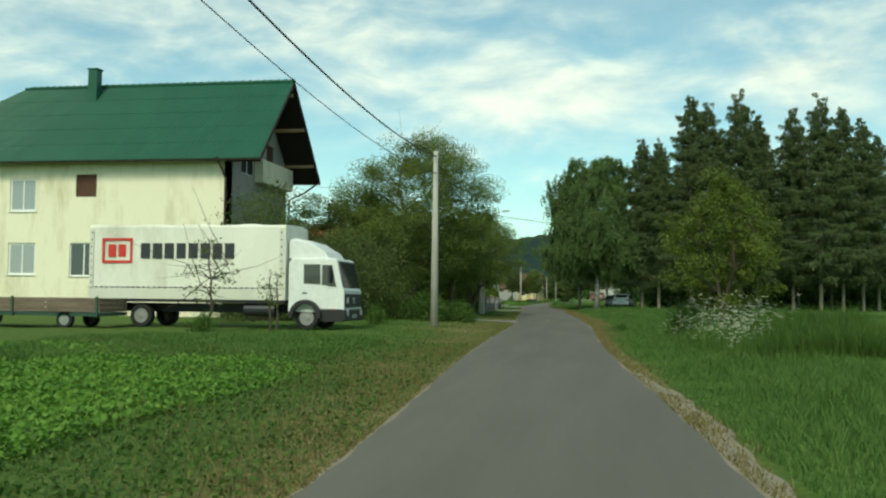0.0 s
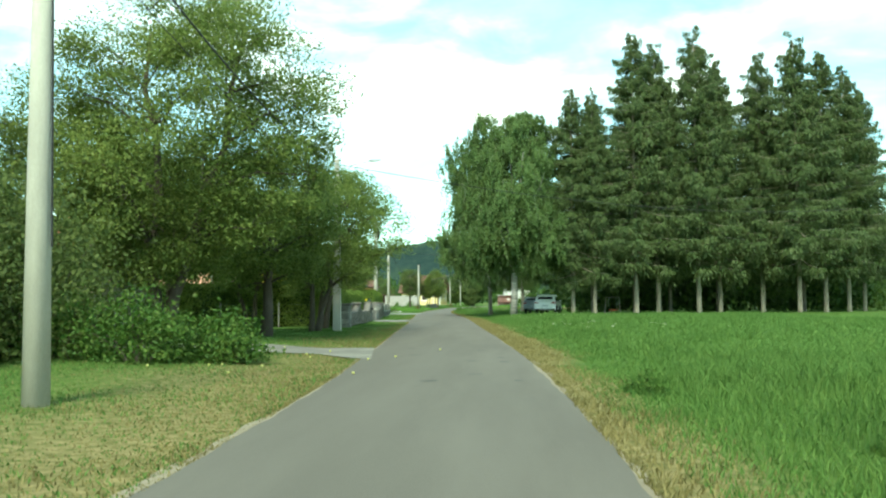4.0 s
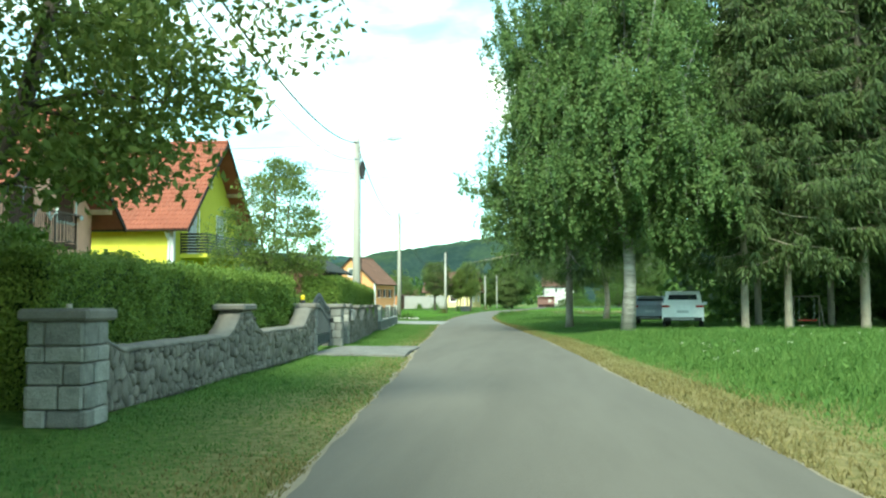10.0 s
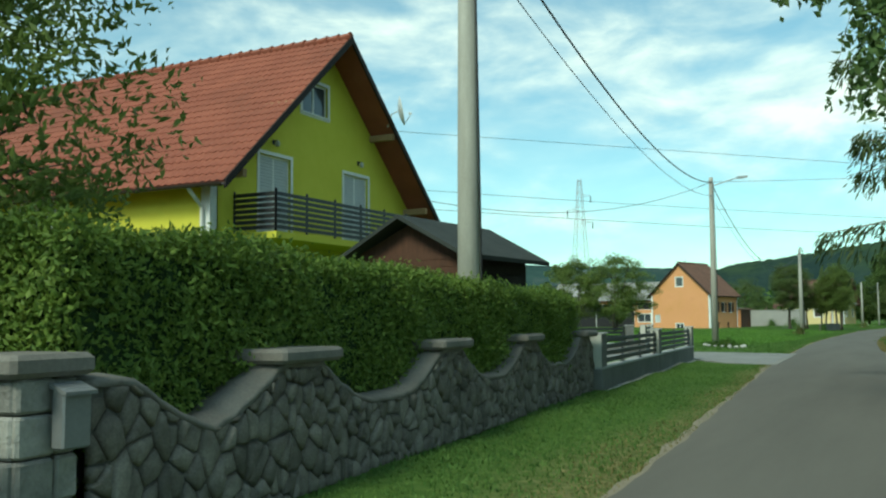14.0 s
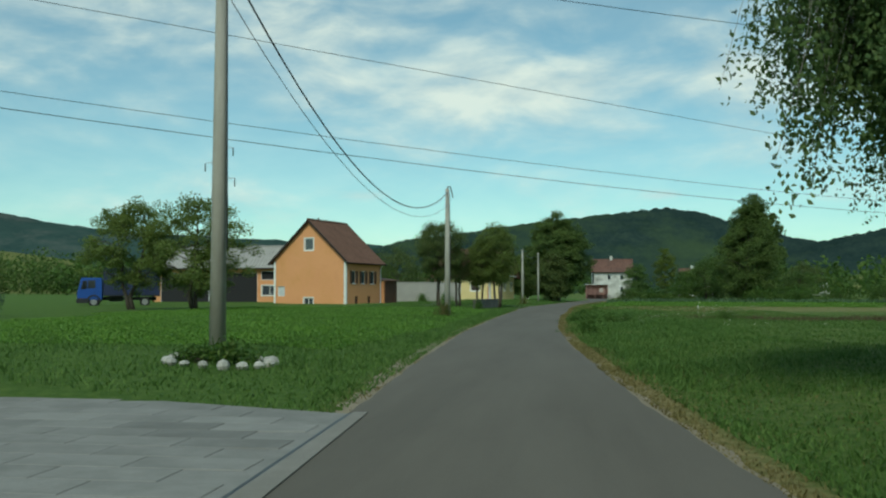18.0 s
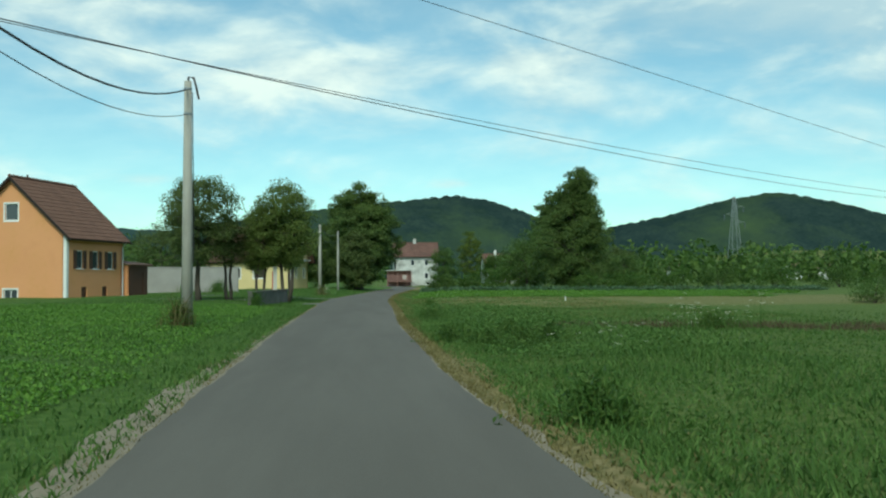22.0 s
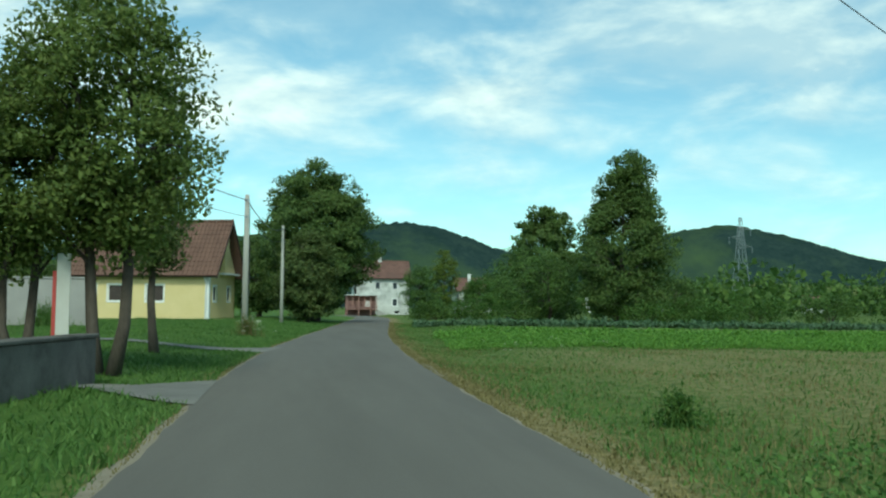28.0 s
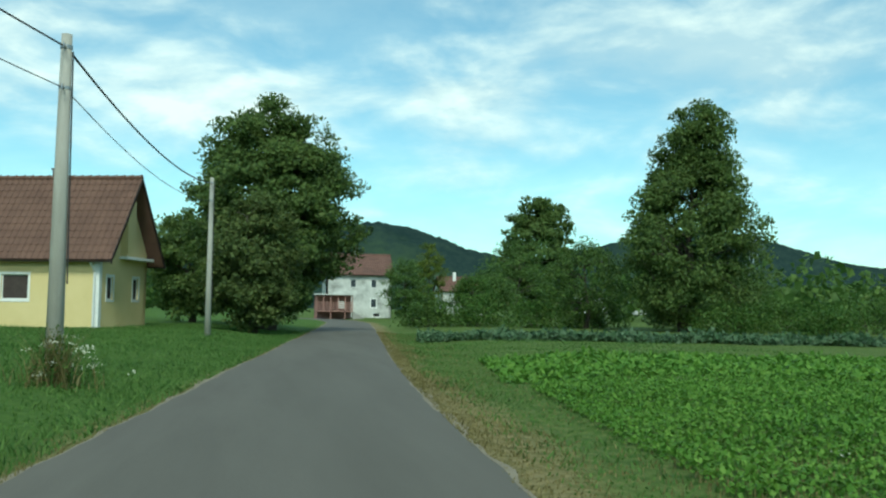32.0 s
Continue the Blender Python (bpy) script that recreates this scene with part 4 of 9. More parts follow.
birch("birch", 144, 9.6, 0.2, [(-2.7, 0.4, 6.2, 2.2, 2.4, 1.8), (-0.4, 0.6, 7.2, 3.0, 3.0, 1.9), (1.5, 0.0, 6.2, 2.4, 2.6, 1.8), (-1.4, 2.2, 5.2, 2.4, 2.2, 1.6), (-2.2, -2.2, 5.2, 2.1, 2.0, 1.6), (-3.7, -0.4, 6.6, 1.9, 2.4, 1.5), (-4.9, -0.6, 6.1, 1.3, 1.6, 1.3)], 7800, 40, 0.09, L_BIRCH, "birch with long hanging twigs over the road", on(7.5, 121.2), (1.4, 3.2), 2.1)
spruce("spruce", 145, 15.0, 6.2, 4.9, on(4.2, 103.2), "dark spruce behind the roadside birch", None, 120)

# garden tree behind the gate, yellowing young tree in the meadow, pale conifer
broadleaf("garden_tree", 151, 6.1, 1.75, 1.4, 0.07, 190, 95, 0.11, L_ORCHARD, "slender multi-stemmed garden tree with narrow leaves", on(-6.1, 83.4), "tall", (0.1, 0.0), 3, 0.34, width=0.4)
broadleaf("young_tree", 152, 5.7, 1.85, 0.7, 0.09, 190, 80, 0.11, L_YELLOW, "young yellowing tree in the tall meadow grass", on(10.7, 22.0), "tall", (0.0, 0.0), 2, 0.3)
spruce("conifer", 153, 4.3, 1.9, 0.15, on(-29.5, 148.5), "small grey-green garden conifer", L_BLUE, 130, 0.08, "")
broadleaf("fruit_tree", 154, 7.4, 2.9, 1.0, 0.16, 190, 100, 0.16, L_ORCHARD, "wind-shaped fruit tree in the field", on(-29.8, 166.5), "tall", (-0.3, 0.0), 2, 0.42, group="field fruit trees")
broadleaf("fruit_tree", 155, 7.6, 3.3, 0.7, 0.2, 210, 100, 0.16, L_ORCHARD, "broad old fruit tree in the field", on(-25.4, 166.3), "round", (0.4, 0.0), 3, 0.45, group="field fruit trees")
broadleaf("sapling", 156, 2.9, 0.75, 0.9, 0.035, 26, 14, 0.10, L_PLUM, "thin sparse sapling in front of the lorry", on(-5.3, 17.2), "round", (0.0, 0.0), 1, 0.2, dead=3)
broadleaf("sapling", 157, 2.0, 0.45, 0.5, 0.03, 16, 14, 0.09, L_PLUM, "thin sparse sapling at the field edge", on(-3.6, 18.3), "round", (0.0, 0.0), 2, 0.16)
# trees round the linden and the village end of the road
broadleaf("tree", 161, 6.6, 2.1, 0.2, 0.15, 170, 90, 0.24, L_PLUM, "leafy tree in front of the great linden", on(-3.0, 236.0), "dome", (0, 0), 2, 0.5)
broadleaf("tree", 162, 7.2, 3.0, 0.3, 0.2, 190, 90, 0.28, L_LINDEN, "dark leafy tree behind the pale yellow house", on(-7.0, 252.0), "round", (0, 0), 1, 0.6)
for _k, (_x, _y, _h, _r, _m) in enumerate(((13.4, 298.0, 7.2, 2.6, L_DARK), (23.5, 340.0, 12.0, 2.6, L_YELLOW), (31.0, 330.0, 7.5, 4.5, L_DARK), (40.0, 345.0, 15.0, 6.0, L_DARK), (26.0, 318.0, 6.0, 3.5, L_WEED), (36.0, 262.0, 4.5, 3.0, L_DARK), (20.5, 256.0, 6.5, 3.0, L_DARK), (-14.0, 262.0, 8.0, 4.0, L_DARK), (-26.0, 245.0, 8.0, 4.0, L_PLUM), (-32.0, 232.0, 7.0, 3.5, L_PLUM), (46.0, 300.0, 7.0, 4.0, L_PLUM))):
    broadleaf("tree", 170 + _k, _h, _r, 0.3, 0.16, 130, 60, 0.10 + 0.03 * _r + 0.001 * (_y - 230), _m, "leafy roadside tree near the village", on(_x, _y), "dome" if _k % 2 else "tall", (0, 0), 1, 0.16 * _r + 0.15, group="village trees")
for _k, (_x, _y, _r, _h) in enumerate(((9.5, 258.0, 2.2, 1.9), (13.0, 260.0, 2.4, 2.0), (17.0, 257.0, 2.6, 2.3), (22.0, 258.0, 2.6, 2.4), (33.0, 250.0, 2.8, 2.3), (38.0, 248.0, 3.0, 2.6), (44.0, 246.0, 3.0, 3.0), (50.0, 243.0, 3.2, 3.2), (27.0, 246.0, 2.6, 2.0), (57.0, 240.0, 3.2, 2.8), (64.0, 238.0, 3.4, 3.0), (31.5, 243.0, 2.2, 1.6))):
    bush("bush", 200 + _k, _r, _r * 0.8, _h, 90, 0.22, L_WEED if _k % 3 else L_DARK, "overgrown green bush along the field edge", on(_x, _y), group="field edge bushes", clump=0.35, per=30)

# ---- houses ----
M_WHITE = plain("white_paint", (0.78, 0.78, 0.76), 0.45)
M_GLASS = glass_material("window_glass")
# pale base colour holds the sky's reflection as well as white curtains
M_SKYPANE = glass_material("net_curtained_glass", (0.30, 0.33, 0.34), 0.12)
# near-black, painted as the shade within openings that hold no pane
M_HOLESHADE = plain("dark_recess", (0.02, 0.02, 0.022), 0.9)
M_SHUTTER = material("closed_blind", [(0.42, 0.45, 0.47), (0.55, 0.57, 0.58)], scale=6, rough=0.6, bump=0.1)
M_BROWNW = material("brown_wood", [(0.055, 0.026, 0.016), (0.11, 0.05, 0.03)], scale=3, fine=30, rough=0.7, bump=0.3, stretch=(6, 6, 0.6))
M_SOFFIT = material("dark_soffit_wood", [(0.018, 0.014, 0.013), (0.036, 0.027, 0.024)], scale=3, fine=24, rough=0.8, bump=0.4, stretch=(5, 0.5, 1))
M_BEAM = material("pale_beam_wood", [(0.30, 0.19, 0.10), (0.45, 0.31, 0.18)], scale=3, fine=30, rough=0.75, bump=0.3)
M_DIM = material("dark_closed_shutter", [(0.04, 0.03, 0.028), (0.075, 0.058, 0.052)], scale=5, rough=0.7, bump=0.15)
M_GUTTER = plain("brown_gutter", (0.05, 0.035, 0.03), 0.45, 0.3)
M_PIPE = plain("white_downpipe", (0.68, 0.68, 0.66), 0.45)
M_CREAM = material("stained_cream_render", [(0.76, 0.71, 0.54), (0.83, 0.79, 0.63)], scale=0.5, fine=40, rough=0.92, bump=0.25, stain=(0.55, 0.49, 0.33), stain_scale=0.5, stretch=(1.6, 1.6, 0.4))
M_PEACH = material("peach_render", [(0.77, 0.41, 0.30), (0.85, 0.47, 0.355)], scale=1.2, fine=90, rough=0.93, bump=0.3, stain=(0.68, 0.365, 0.265), stain_scale=0.4)
M_LEMON = material("lemon_render", [(0.58, 0.55, 0.06), (0.68, 0.64, 0.09)], scale=1.0, fine=90, rough=0.93, bump=0.3)
M_ORANGE = material("orange_render", [(0.62, 0.29, 0.135), (0.70, 0.34, 0.165)], scale=0.8, fine=80, rough=0.93, bump=0.25, stain=(0.58, 0.28, 0.11), stain_scale=0.4)
M_SAND_W = material("pale_yellow_render", [(0.62, 0.50, 0.24), (0.70, 0.57, 0.30)], scale=0.8, fine=80, rough=0.93, bump=0.2)
M_OLDWHITE = material("weathered_white_render", [(0.42, 0.42, 0.40), (0.66, 0.66, 0.63)], scale=0.6, fine=30, rough=0.95, bump=0.3, stain=(0.25, 0.25, 0.23), stain_scale=0.5)
M_GREYW = material("grey_render", [(0.27, 0.26, 0.25), (0.36, 0.35, 0.33)], scale=0.8, fine=60, rough=0.93, bump=0.3)
M_ROOF_G = material("green_metal_roof", [(0.012, 0.072, 0.042), (0.02, 0.10, 0.06)], scale=0.7, fine=20, rough=0.5, bump=0.1, spec=0.35)
M_ROOF_R = material("red_roof_tiles", [(0.21, 0.065, 0.042), (0.32, 0.105, 0.066)], scale=1.2, fine=25, rough=0.8, bump=0.3, stain=(0.20, 0.07, 0.045), stain_scale=0.35)
M_ROOF_B = material("brown_roof_tiles", [(0.10, 0.055, 0.042), (0.17, 0.095, 0.07)], scale=1.2, fine=25, rough=0.8, bump=0.3)
M_ROOF_D = material("dark_shingle_roof", [(0.025, 0.03, 0.028), (0.05, 0.055, 0.05)], scale=2, fine=40, rough=0.85, bump=0.4)
M_RUST = material("old_red_roof_tiles", [(0.12, 0.065, 0.052), (0.20, 0.11, 0.088)], scale=0.9, fine=20, rough=0.9, bump=0.3, stain=(0.10, 0.06, 0.05), stain_scale=0.5)


def clip_poly(poly, side):
    """The part of a polygon of (u, z) where side(u, z) >= 0, side being linear."""
    out = []
    for k, a in enumerate(poly):
        b = poly[(k + 1) % len(poly)]
        sa, sb = side(*a), side(*b)
        if sa >= 0:
            out.append(a)
        if (sa >= 0) != (sb >= 0):
            q = sa / (sa - sb)
            out.append((a[0] + (b[0] - a[0]) * q, a[1] + (b[1] - a[1]) * q))
    return out


def wall_mesh(length, top, holes, thick, bottom=-0.3, gable=None):
    """An upright wall in the local plane y = 0 (outside towards -y), x from 0 to length, with openings cut through; gable: (eave, ridge) heights."""
    m = Mesh()
    top_z = gable[1] if gable else top
    us = sorted({0.0, length, *[h[0] for h in holes], *[h[0] + h[2] for h in holes], *([length / 2] if gable else [])})
    zs = sorted({bottom, top, top_z, *[h[1] for h in holes], *[h[1] + h[3] for h in holes]})
    for u0, u1 in zip(us, us[1:]):
        for z0, z1 in zip(zs, zs[1:]):
            cu, cz = (u0 + u1) / 2, (z0 + z1) / 2
            if any(h[0] < cu < h[0] + h[2] and h[1] < cz < h[1] + h[3] for h in holes):
                continue
            poly = [(u0, z0), (u1, z0), (u1, z1), (u0, z1)]
            if gable:
                e, r = gable
                k = (r - e) / (length / 2)
                poly = clip_poly(clip_poly(poly, lambda u, z: e + k * u - z), lambda u, z: e + k * (length - u) - z)
            if len(poly) > 2:
                m.poly([(u, 0, z) for u, z in poly])
                m.poly([(u, thick, z) for u, z in reversed(poly)])
    for u, z, w, h in [h[:4] for h in holes]:
        m.quad((u, 0, z), (u, thick, z), (u + w, thick, z), (u + w, 0, z))
        m.quad((u, 0, z + h), (u + w, 0, z + h), (u + w, thick, z + h), (u, thick, z + h))
        m.quad((u, 0, z), (u, 0, z + h), (u, thick, z + h), (u, thick, z))
        m.quad((u + w, 0, z), (u + w, thick, z), (u + w, thick, z + h), (u + w, 0, z + h))
    m.quad((0, 0, bottom), (0, thick, bottom), (0, thick, top), (0, 0, top))
    m.quad((length, 0, bottom), (length, 0, top), (length, thick, top), (length, thick, bottom))
    if not gable:
        m.quad((0, 0, top), (length, 0, top), (length, thick, top), (0, thick, top))
    return m.weld()


def louvre(u0, u1, y, z0, z1, step, deep=0.016):
    """A slatted leaf as one piece: a saw-toothed face on a thin board."""
    n = max(2, int((z1 - z0) / step))
    s = (z1 - z0) / n
    prof = [(y, z0)]
    for k in range(n):
        prof += [(y - deep, z0 + s * k + 0.004), (y - deep * 0.3, z0 + s * (k + 1) - 0.004)]
    return Mesh().prism(prof + [(y, z1)], u0, u1, "x")


def window_parts(parent, face, u, z, w, h, style, inset=0.07):
    """A window or door in a wall's opening; face: the wall's pose."""
    name = "door" if "door" in style else "window"
    holder = None
    fr = 0.10 if "curtain" in style else 0.055
    frame_m = M_BROWNW if "brown" in style else M_WHITE
    ring = Mesh()
    ring.box(u, u + w, inset, inset + 0.06, z, z + fr).box(u, u + w, inset, inset + 0.06, z + h - fr, z + h)
    ring.box(u, u + fr, inset, inset + 0.06, z + fr, z + h - fr).box(u + w - fr, u + w, inset, inset + 0.06, z + fr, z + h - fr)
    if w > 1.0 and "plain" not in style:
        ring.box(u + w / 2 - 0.035, u + w / 2 + 0.035, inset + 0.002, inset + 0.058, z + fr, z + h - fr)
    holder = part(name, ring, frame_m, parent, at=face)
    pane_m = M_SKYPANE if "curtain" in style else M_DIM if "dim" in style else M_SHUTTER if "blind" in style else (M_BROWNW if "brown" in style else (M_HOLESHADE if "hole" in style else M_GLASS))
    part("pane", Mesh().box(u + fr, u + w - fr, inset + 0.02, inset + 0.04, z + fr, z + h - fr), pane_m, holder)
    if "blind" in style:
        part("blind", louvre(u + fr, u + w - fr, inset + 0.02, z + fr, z + h - fr, 0.09), M_SHUTTER, holder)
    if "slat" in style:
        part("shutter", louvre(u + fr, u + w - fr, inset + 0.02, z + fr, z + h - fr, 0.08), M_BROWNW, holder)
    if "trim" in style:
        t, o = 0.10, -0.022
        tm = Mesh()
        tm.box(u - t, u + w + t, o, 0.0, z + h, z + h + t).box(u - t, u + w + t, o, 0.0, z - t, z).box(u - t, u, o, 0.0, z, z + h).box(u + w, u + w + t, o, 0.0, z, z + h)
        part("surround", tm, M_WHITE, holder)
    if "door" not in style and "nosill" not in style:
        part("sill", Mesh().box(u - 0.06, u + w + 0.06, -0.07, 0.02, z - 0.05, z - 0.003), M_WHITE, holder)
    if "shutters" in style:
        for a, b in ((u - w * 0.52, u - 0.02), (u + w + 0.02, u + w * 1.52)):
            part("shutter", louvre(a, b, -0.02, z, z + h, 0.1, 0.03), M_BROWNW, holder)
    return holder


def roof_slope(x0, x1, y0, z0, y1, z1, wave, step, amp, stair, mat_name=None, thick=0.10, hip=0.0):
    """One roof slope from its eave (y0, z0) to its ridge (y1, z1): waves along the roof, small steps up it. hip: how far the x0 end runs back at the ridge."""
    n = max(8, int((x1 - x0) / wave * 4))
    L = math.hypot(y1 - y0, z1 - z0)
    rows = max(2, int(L / step))
    nz, ny = abs(y1 - y0) / L, -(z1 - z0) / L * (1 if y1 > y0 else -1)
    us = np.linspace(0, 1, n + 1)
    vs, hs = [], []
    for k in range(rows):
        vs += [k / rows, (k + 1) / rows - 1e-4]
        hs += [stair, 0.0]
    V, U = np.array(vs)[:, None], us[None]
    X = (x0 + hip * V) + (x1 - x0 - hip * V) * U
    wob = amp * np.sin(2 * np.pi * X / wave) + np.array(hs)[:, None]
    Y = y0 + (y1 - y0) * V + ny * wob + 0 * U
    Z = z0 + (z1 - z0) * V + nz * wob + 0 * U
    top = np.stack([X, Y, Z], -1).reshape(-1, 3)
    nn = n + 1
    i = (np.arange(len(vs) - 1)[:, None] * nn + np.arange(n)[None]).reshape(-1, 1)
    faces = i + np.array([0, 1, nn + 1, nn])
    m = Mesh()
    m.v, m.f = [tuple(p) for p in top.tolist()], [tuple(q) for q in faces.tolist()]
    d = (-ny * thick, -nz * thick)
    a, b, c, e = (x0, y0, z0), (x1, y0, z0), (x1, y1, z1), (x0 + hip, y1, z1)
    lo = [(p[0], p[1] + d[0], p[2] + d[1]) for p in (a, b, c, e)]
    m.quad(lo[3], lo[2], lo[1], lo[0])
    for p, q, r, s in ((a, b, lo[1], lo[0]), (b, c, lo[2], lo[1]), (c, e, lo[3], lo[2]), (e, a, lo[0], lo[3])):
        m.quad(s, r, q, p)
    return m


def house(name, label, at, L, W, eave, ridge, wall, roof, holes, over_e=0.6, over_g=0.8, tile=(0.22, 0.36, 0.022, 0.018), gable_wall=None, hip=0.0, chimneys=(), beams=(), soffit=None, pipes=("front",), corner=False, plinth=None, over_l=None, gutter=None):
    """A house with its ridge along local x; front wall at y = 0 facing -y, gables at x = 0 and x = L. holes: (face, u, z, w, h, style)."""
    t = thing(name, label, "house", at)
    T = 0.3
    over_l = over_g if over_l is None else over_l
    faces = {"front": (pose(0, 0, 0), L, None, wall), "back": (pose(L, W, 0, 0, 0, 180), L, None, wall),
             "right": (pose(L, 0, 0, 0, 0, 90), W, (eave, ridge), gable_wall or wall), "left": (pose(0, W, 0, 0, 0, -90), W, None if hip else (eave, ridge), wall)}
    for f, (m, ln, gb, mat) in faces.items():
        hs = [h[1:] for h in holes if h[0] == f]
        part("wall", wall_mesh(ln, eave, hs, T, gable=gb), mat, t, at=m)
        for h in hs:
            window_parts(t, m, *h)
    k = (ridge - eave) / (W / 2)
    ze, zr = eave - over_e * k + 0.14, ridge + 0.14
    wv, st, am, sr = tile
    part("roof", roof_slope(-over_l, L + over_g, -over_e, ze, W / 2, zr, wv, st, am, sr, hip=hip), roof, t)
    part("roof", roof_slope(-over_l, L + over_g, W + over_e, ze, W / 2, zr, wv, st, am, sr, hip=hip), roof, t)
    if hip:
        part("roof", Mesh().poly([(-over_l, -over_e, ze), (-over_l + hip, W / 2, zr), (-over_l, W + over_e, ze)]), roof, t)
    cap = part("ridge_cap", Mesh().tube([(-over_l + hip, W / 2, zr + 0.02), (L + over_g, W / 2, zr + 0.02)], 0.10, 8), roof, t)
    rolls = int((L + over_g + over_l - hip) / 0.42)
    for k in range(rolls):
        x = L + over_g - 0.02 - 0.42 * k
        part("ridge_tile", Mesh().tube([(x - 0.36, W / 2, zr + 0.025), (x - 0.10, W / 2, zr + 0.035), (x, W / 2, zr + 0.045)], [0.104, 0.115, 0.135], 8), roof, cap)
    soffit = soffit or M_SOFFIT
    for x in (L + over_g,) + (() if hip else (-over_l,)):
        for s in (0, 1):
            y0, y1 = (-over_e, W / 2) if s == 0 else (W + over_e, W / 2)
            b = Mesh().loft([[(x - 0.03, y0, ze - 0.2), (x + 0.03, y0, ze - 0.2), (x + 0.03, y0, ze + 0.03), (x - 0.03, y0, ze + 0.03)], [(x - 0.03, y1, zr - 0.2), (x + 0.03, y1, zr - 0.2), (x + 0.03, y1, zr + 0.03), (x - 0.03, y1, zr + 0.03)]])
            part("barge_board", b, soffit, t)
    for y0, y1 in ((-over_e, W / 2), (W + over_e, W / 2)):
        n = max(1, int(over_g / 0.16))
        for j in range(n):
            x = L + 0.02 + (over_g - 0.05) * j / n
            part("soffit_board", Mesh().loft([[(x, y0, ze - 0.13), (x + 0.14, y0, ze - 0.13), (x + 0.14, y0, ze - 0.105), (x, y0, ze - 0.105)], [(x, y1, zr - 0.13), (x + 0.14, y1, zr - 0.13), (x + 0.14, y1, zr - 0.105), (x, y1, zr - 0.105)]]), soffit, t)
    for (y, z) in beams:
        part("roof_beam", Mesh().box(L - 0.1, L + over_g - 0.08, y - 0.08, y + 0.08, z - 0.1, z + 0.1, 0.012), M_BEAM, t)
    g = gutter or M_GUTTER
    for y in (-over_e - 0.07, W + over_e + 0.07):
        m = Mesh()
        arc = [(y + 0.075 * math.cos(a), ze - 0.06 + 0.075 * math.sin(a)) for a in [math.pi + math.pi * j / 6 for j in range(7)]]
        arc += [(p[0] * 0.999 + y * 0.001, p[1] + 0.012) for p in reversed(arc)]
        m.prism(arc, -over_l, L + over_g, "x")
        part("gutter", m, g, t)
    if "front" in pipes:
        x = L - 0.18
        part("downpipe", Mesh().tube([(x, -over_e - 0.05, ze - 0.12), (x, -over_e * 0.5, ze - 0.4), (x, -0.09, ze - 0.55), (x, -0.09, 0.0)], 0.05, 8), M_PIPE, t)
    if corner:
        part("corner_strip", Mesh().box(L - 0.28, L + 0.012, -0.012, 0.0, 0, eave - 0.1), M_WHITE, t)
        part("corner_strip", Mesh().box(L, L + 0.012, 0.0, 0.24, 0, eave - 0.1), M_WHITE, t)
    for (x, y, w, z1, mat) in chimneys:
        c = part("chimney", Mesh().box(x - w / 2, x + w / 2, y - w / 2, y + w / 2, ridge - k * abs(y - W / 2) - 0.3, z1, 0.01), mat, t)
        part("chimney_cap", Mesh().box(x - w / 2 - 0.05, x + w / 2 + 0.05, y - w / 2 - 0.05, y + w / 2 + 0.05, z1, z1 + 0.07, 0.01), mat, c)
    if plinth:
        m = Mesh().box(-0.03, L + 0.03, -0.03, 0.0, -0.3, plinth[0]).box(L, L + 0.03, 0.0, W, -0.3, plinth[0])
        part("plinth", m, plinth[1], t)
    return t


def balcony(parent, x0, x1, y0, y1, z, rail, mat_slab, mat_rail, slats=True, upright=False):
    """A slab with a rail on three sides, standing out in +x from x0 to x1."""
    s = part("balcony", Mesh().box(x0, x1, y0, y1, z - 0.18, z, 0.01), mat_slab, parent)
    runs = (((x1 - 0.04, y0 + 0.03), (x1 - 0.04, y1 - 0.03)), ((x0, y0 + 0.03), (x1 - 0.04, y0 + 0.03)), ((x0, y1 - 0.03), (x1 - 0.04, y1 - 0.03)))
    for (ax, ay), (bx, by) in runs:
        a, b = Vector((ax, ay, z)), Vector((bx, by, z))
        n = max(1, round((b - a).length / 1.3))
        for k in range(n + 1):
            p = a.lerp(b, k / n)
            part("rail_post", Mesh().box(p.x - 0.025, p.x + 0.025, p.y - 0.025, p.y + 0.025, z, z + rail), mat_rail, s)
        if upright:
            q = int((b - a).length / 0.12)
            for k in range(q + 1):
                p = a.lerp(b, k / q)
                part("baluster", Mesh().box(p.x - 0.009, p.x + 0.009, p.y - 0.009, p.y + 0.009, z + 0.08, z + rail), mat_rail, s)
            part("handrail", Mesh().tube([a + Vector((0, 0, rail)), b + Vector((0, 0, rail))], 0.028, 8), mat_rail, s)
            part("handrail", Mesh().tube([a + Vector((0, 0, 0.08)), b + Vector((0, 0, 0.08))], 0.018, 6), mat_rail, s)
        elif slats:
            for k in range(7):
                h = z + 0.06 + k * (rail - 0.1) / 7
                d = 0.012
                e = (b - a).normalized()
                w = Vector((e.y, -e.x, 0)) * 0.03
                c = [a + w, b + w, b + w + w.normalized() * d, a + w + w.normalized() * d]
                part("slat", Mesh().loft([[(p.x, p.y, h) for p in c], [(p.x, p.y, h + 0.10) for p in c]]), mat_rail, s)
    return s


M_DKMETAL = plain("dark_grey_metal", (0.045, 0.048, 0.052), 0.45, 0.4)
M_RAILBR = plain("brown_iron_rail", (0.10, 0.07, 0.055), 0.5, 0.3)

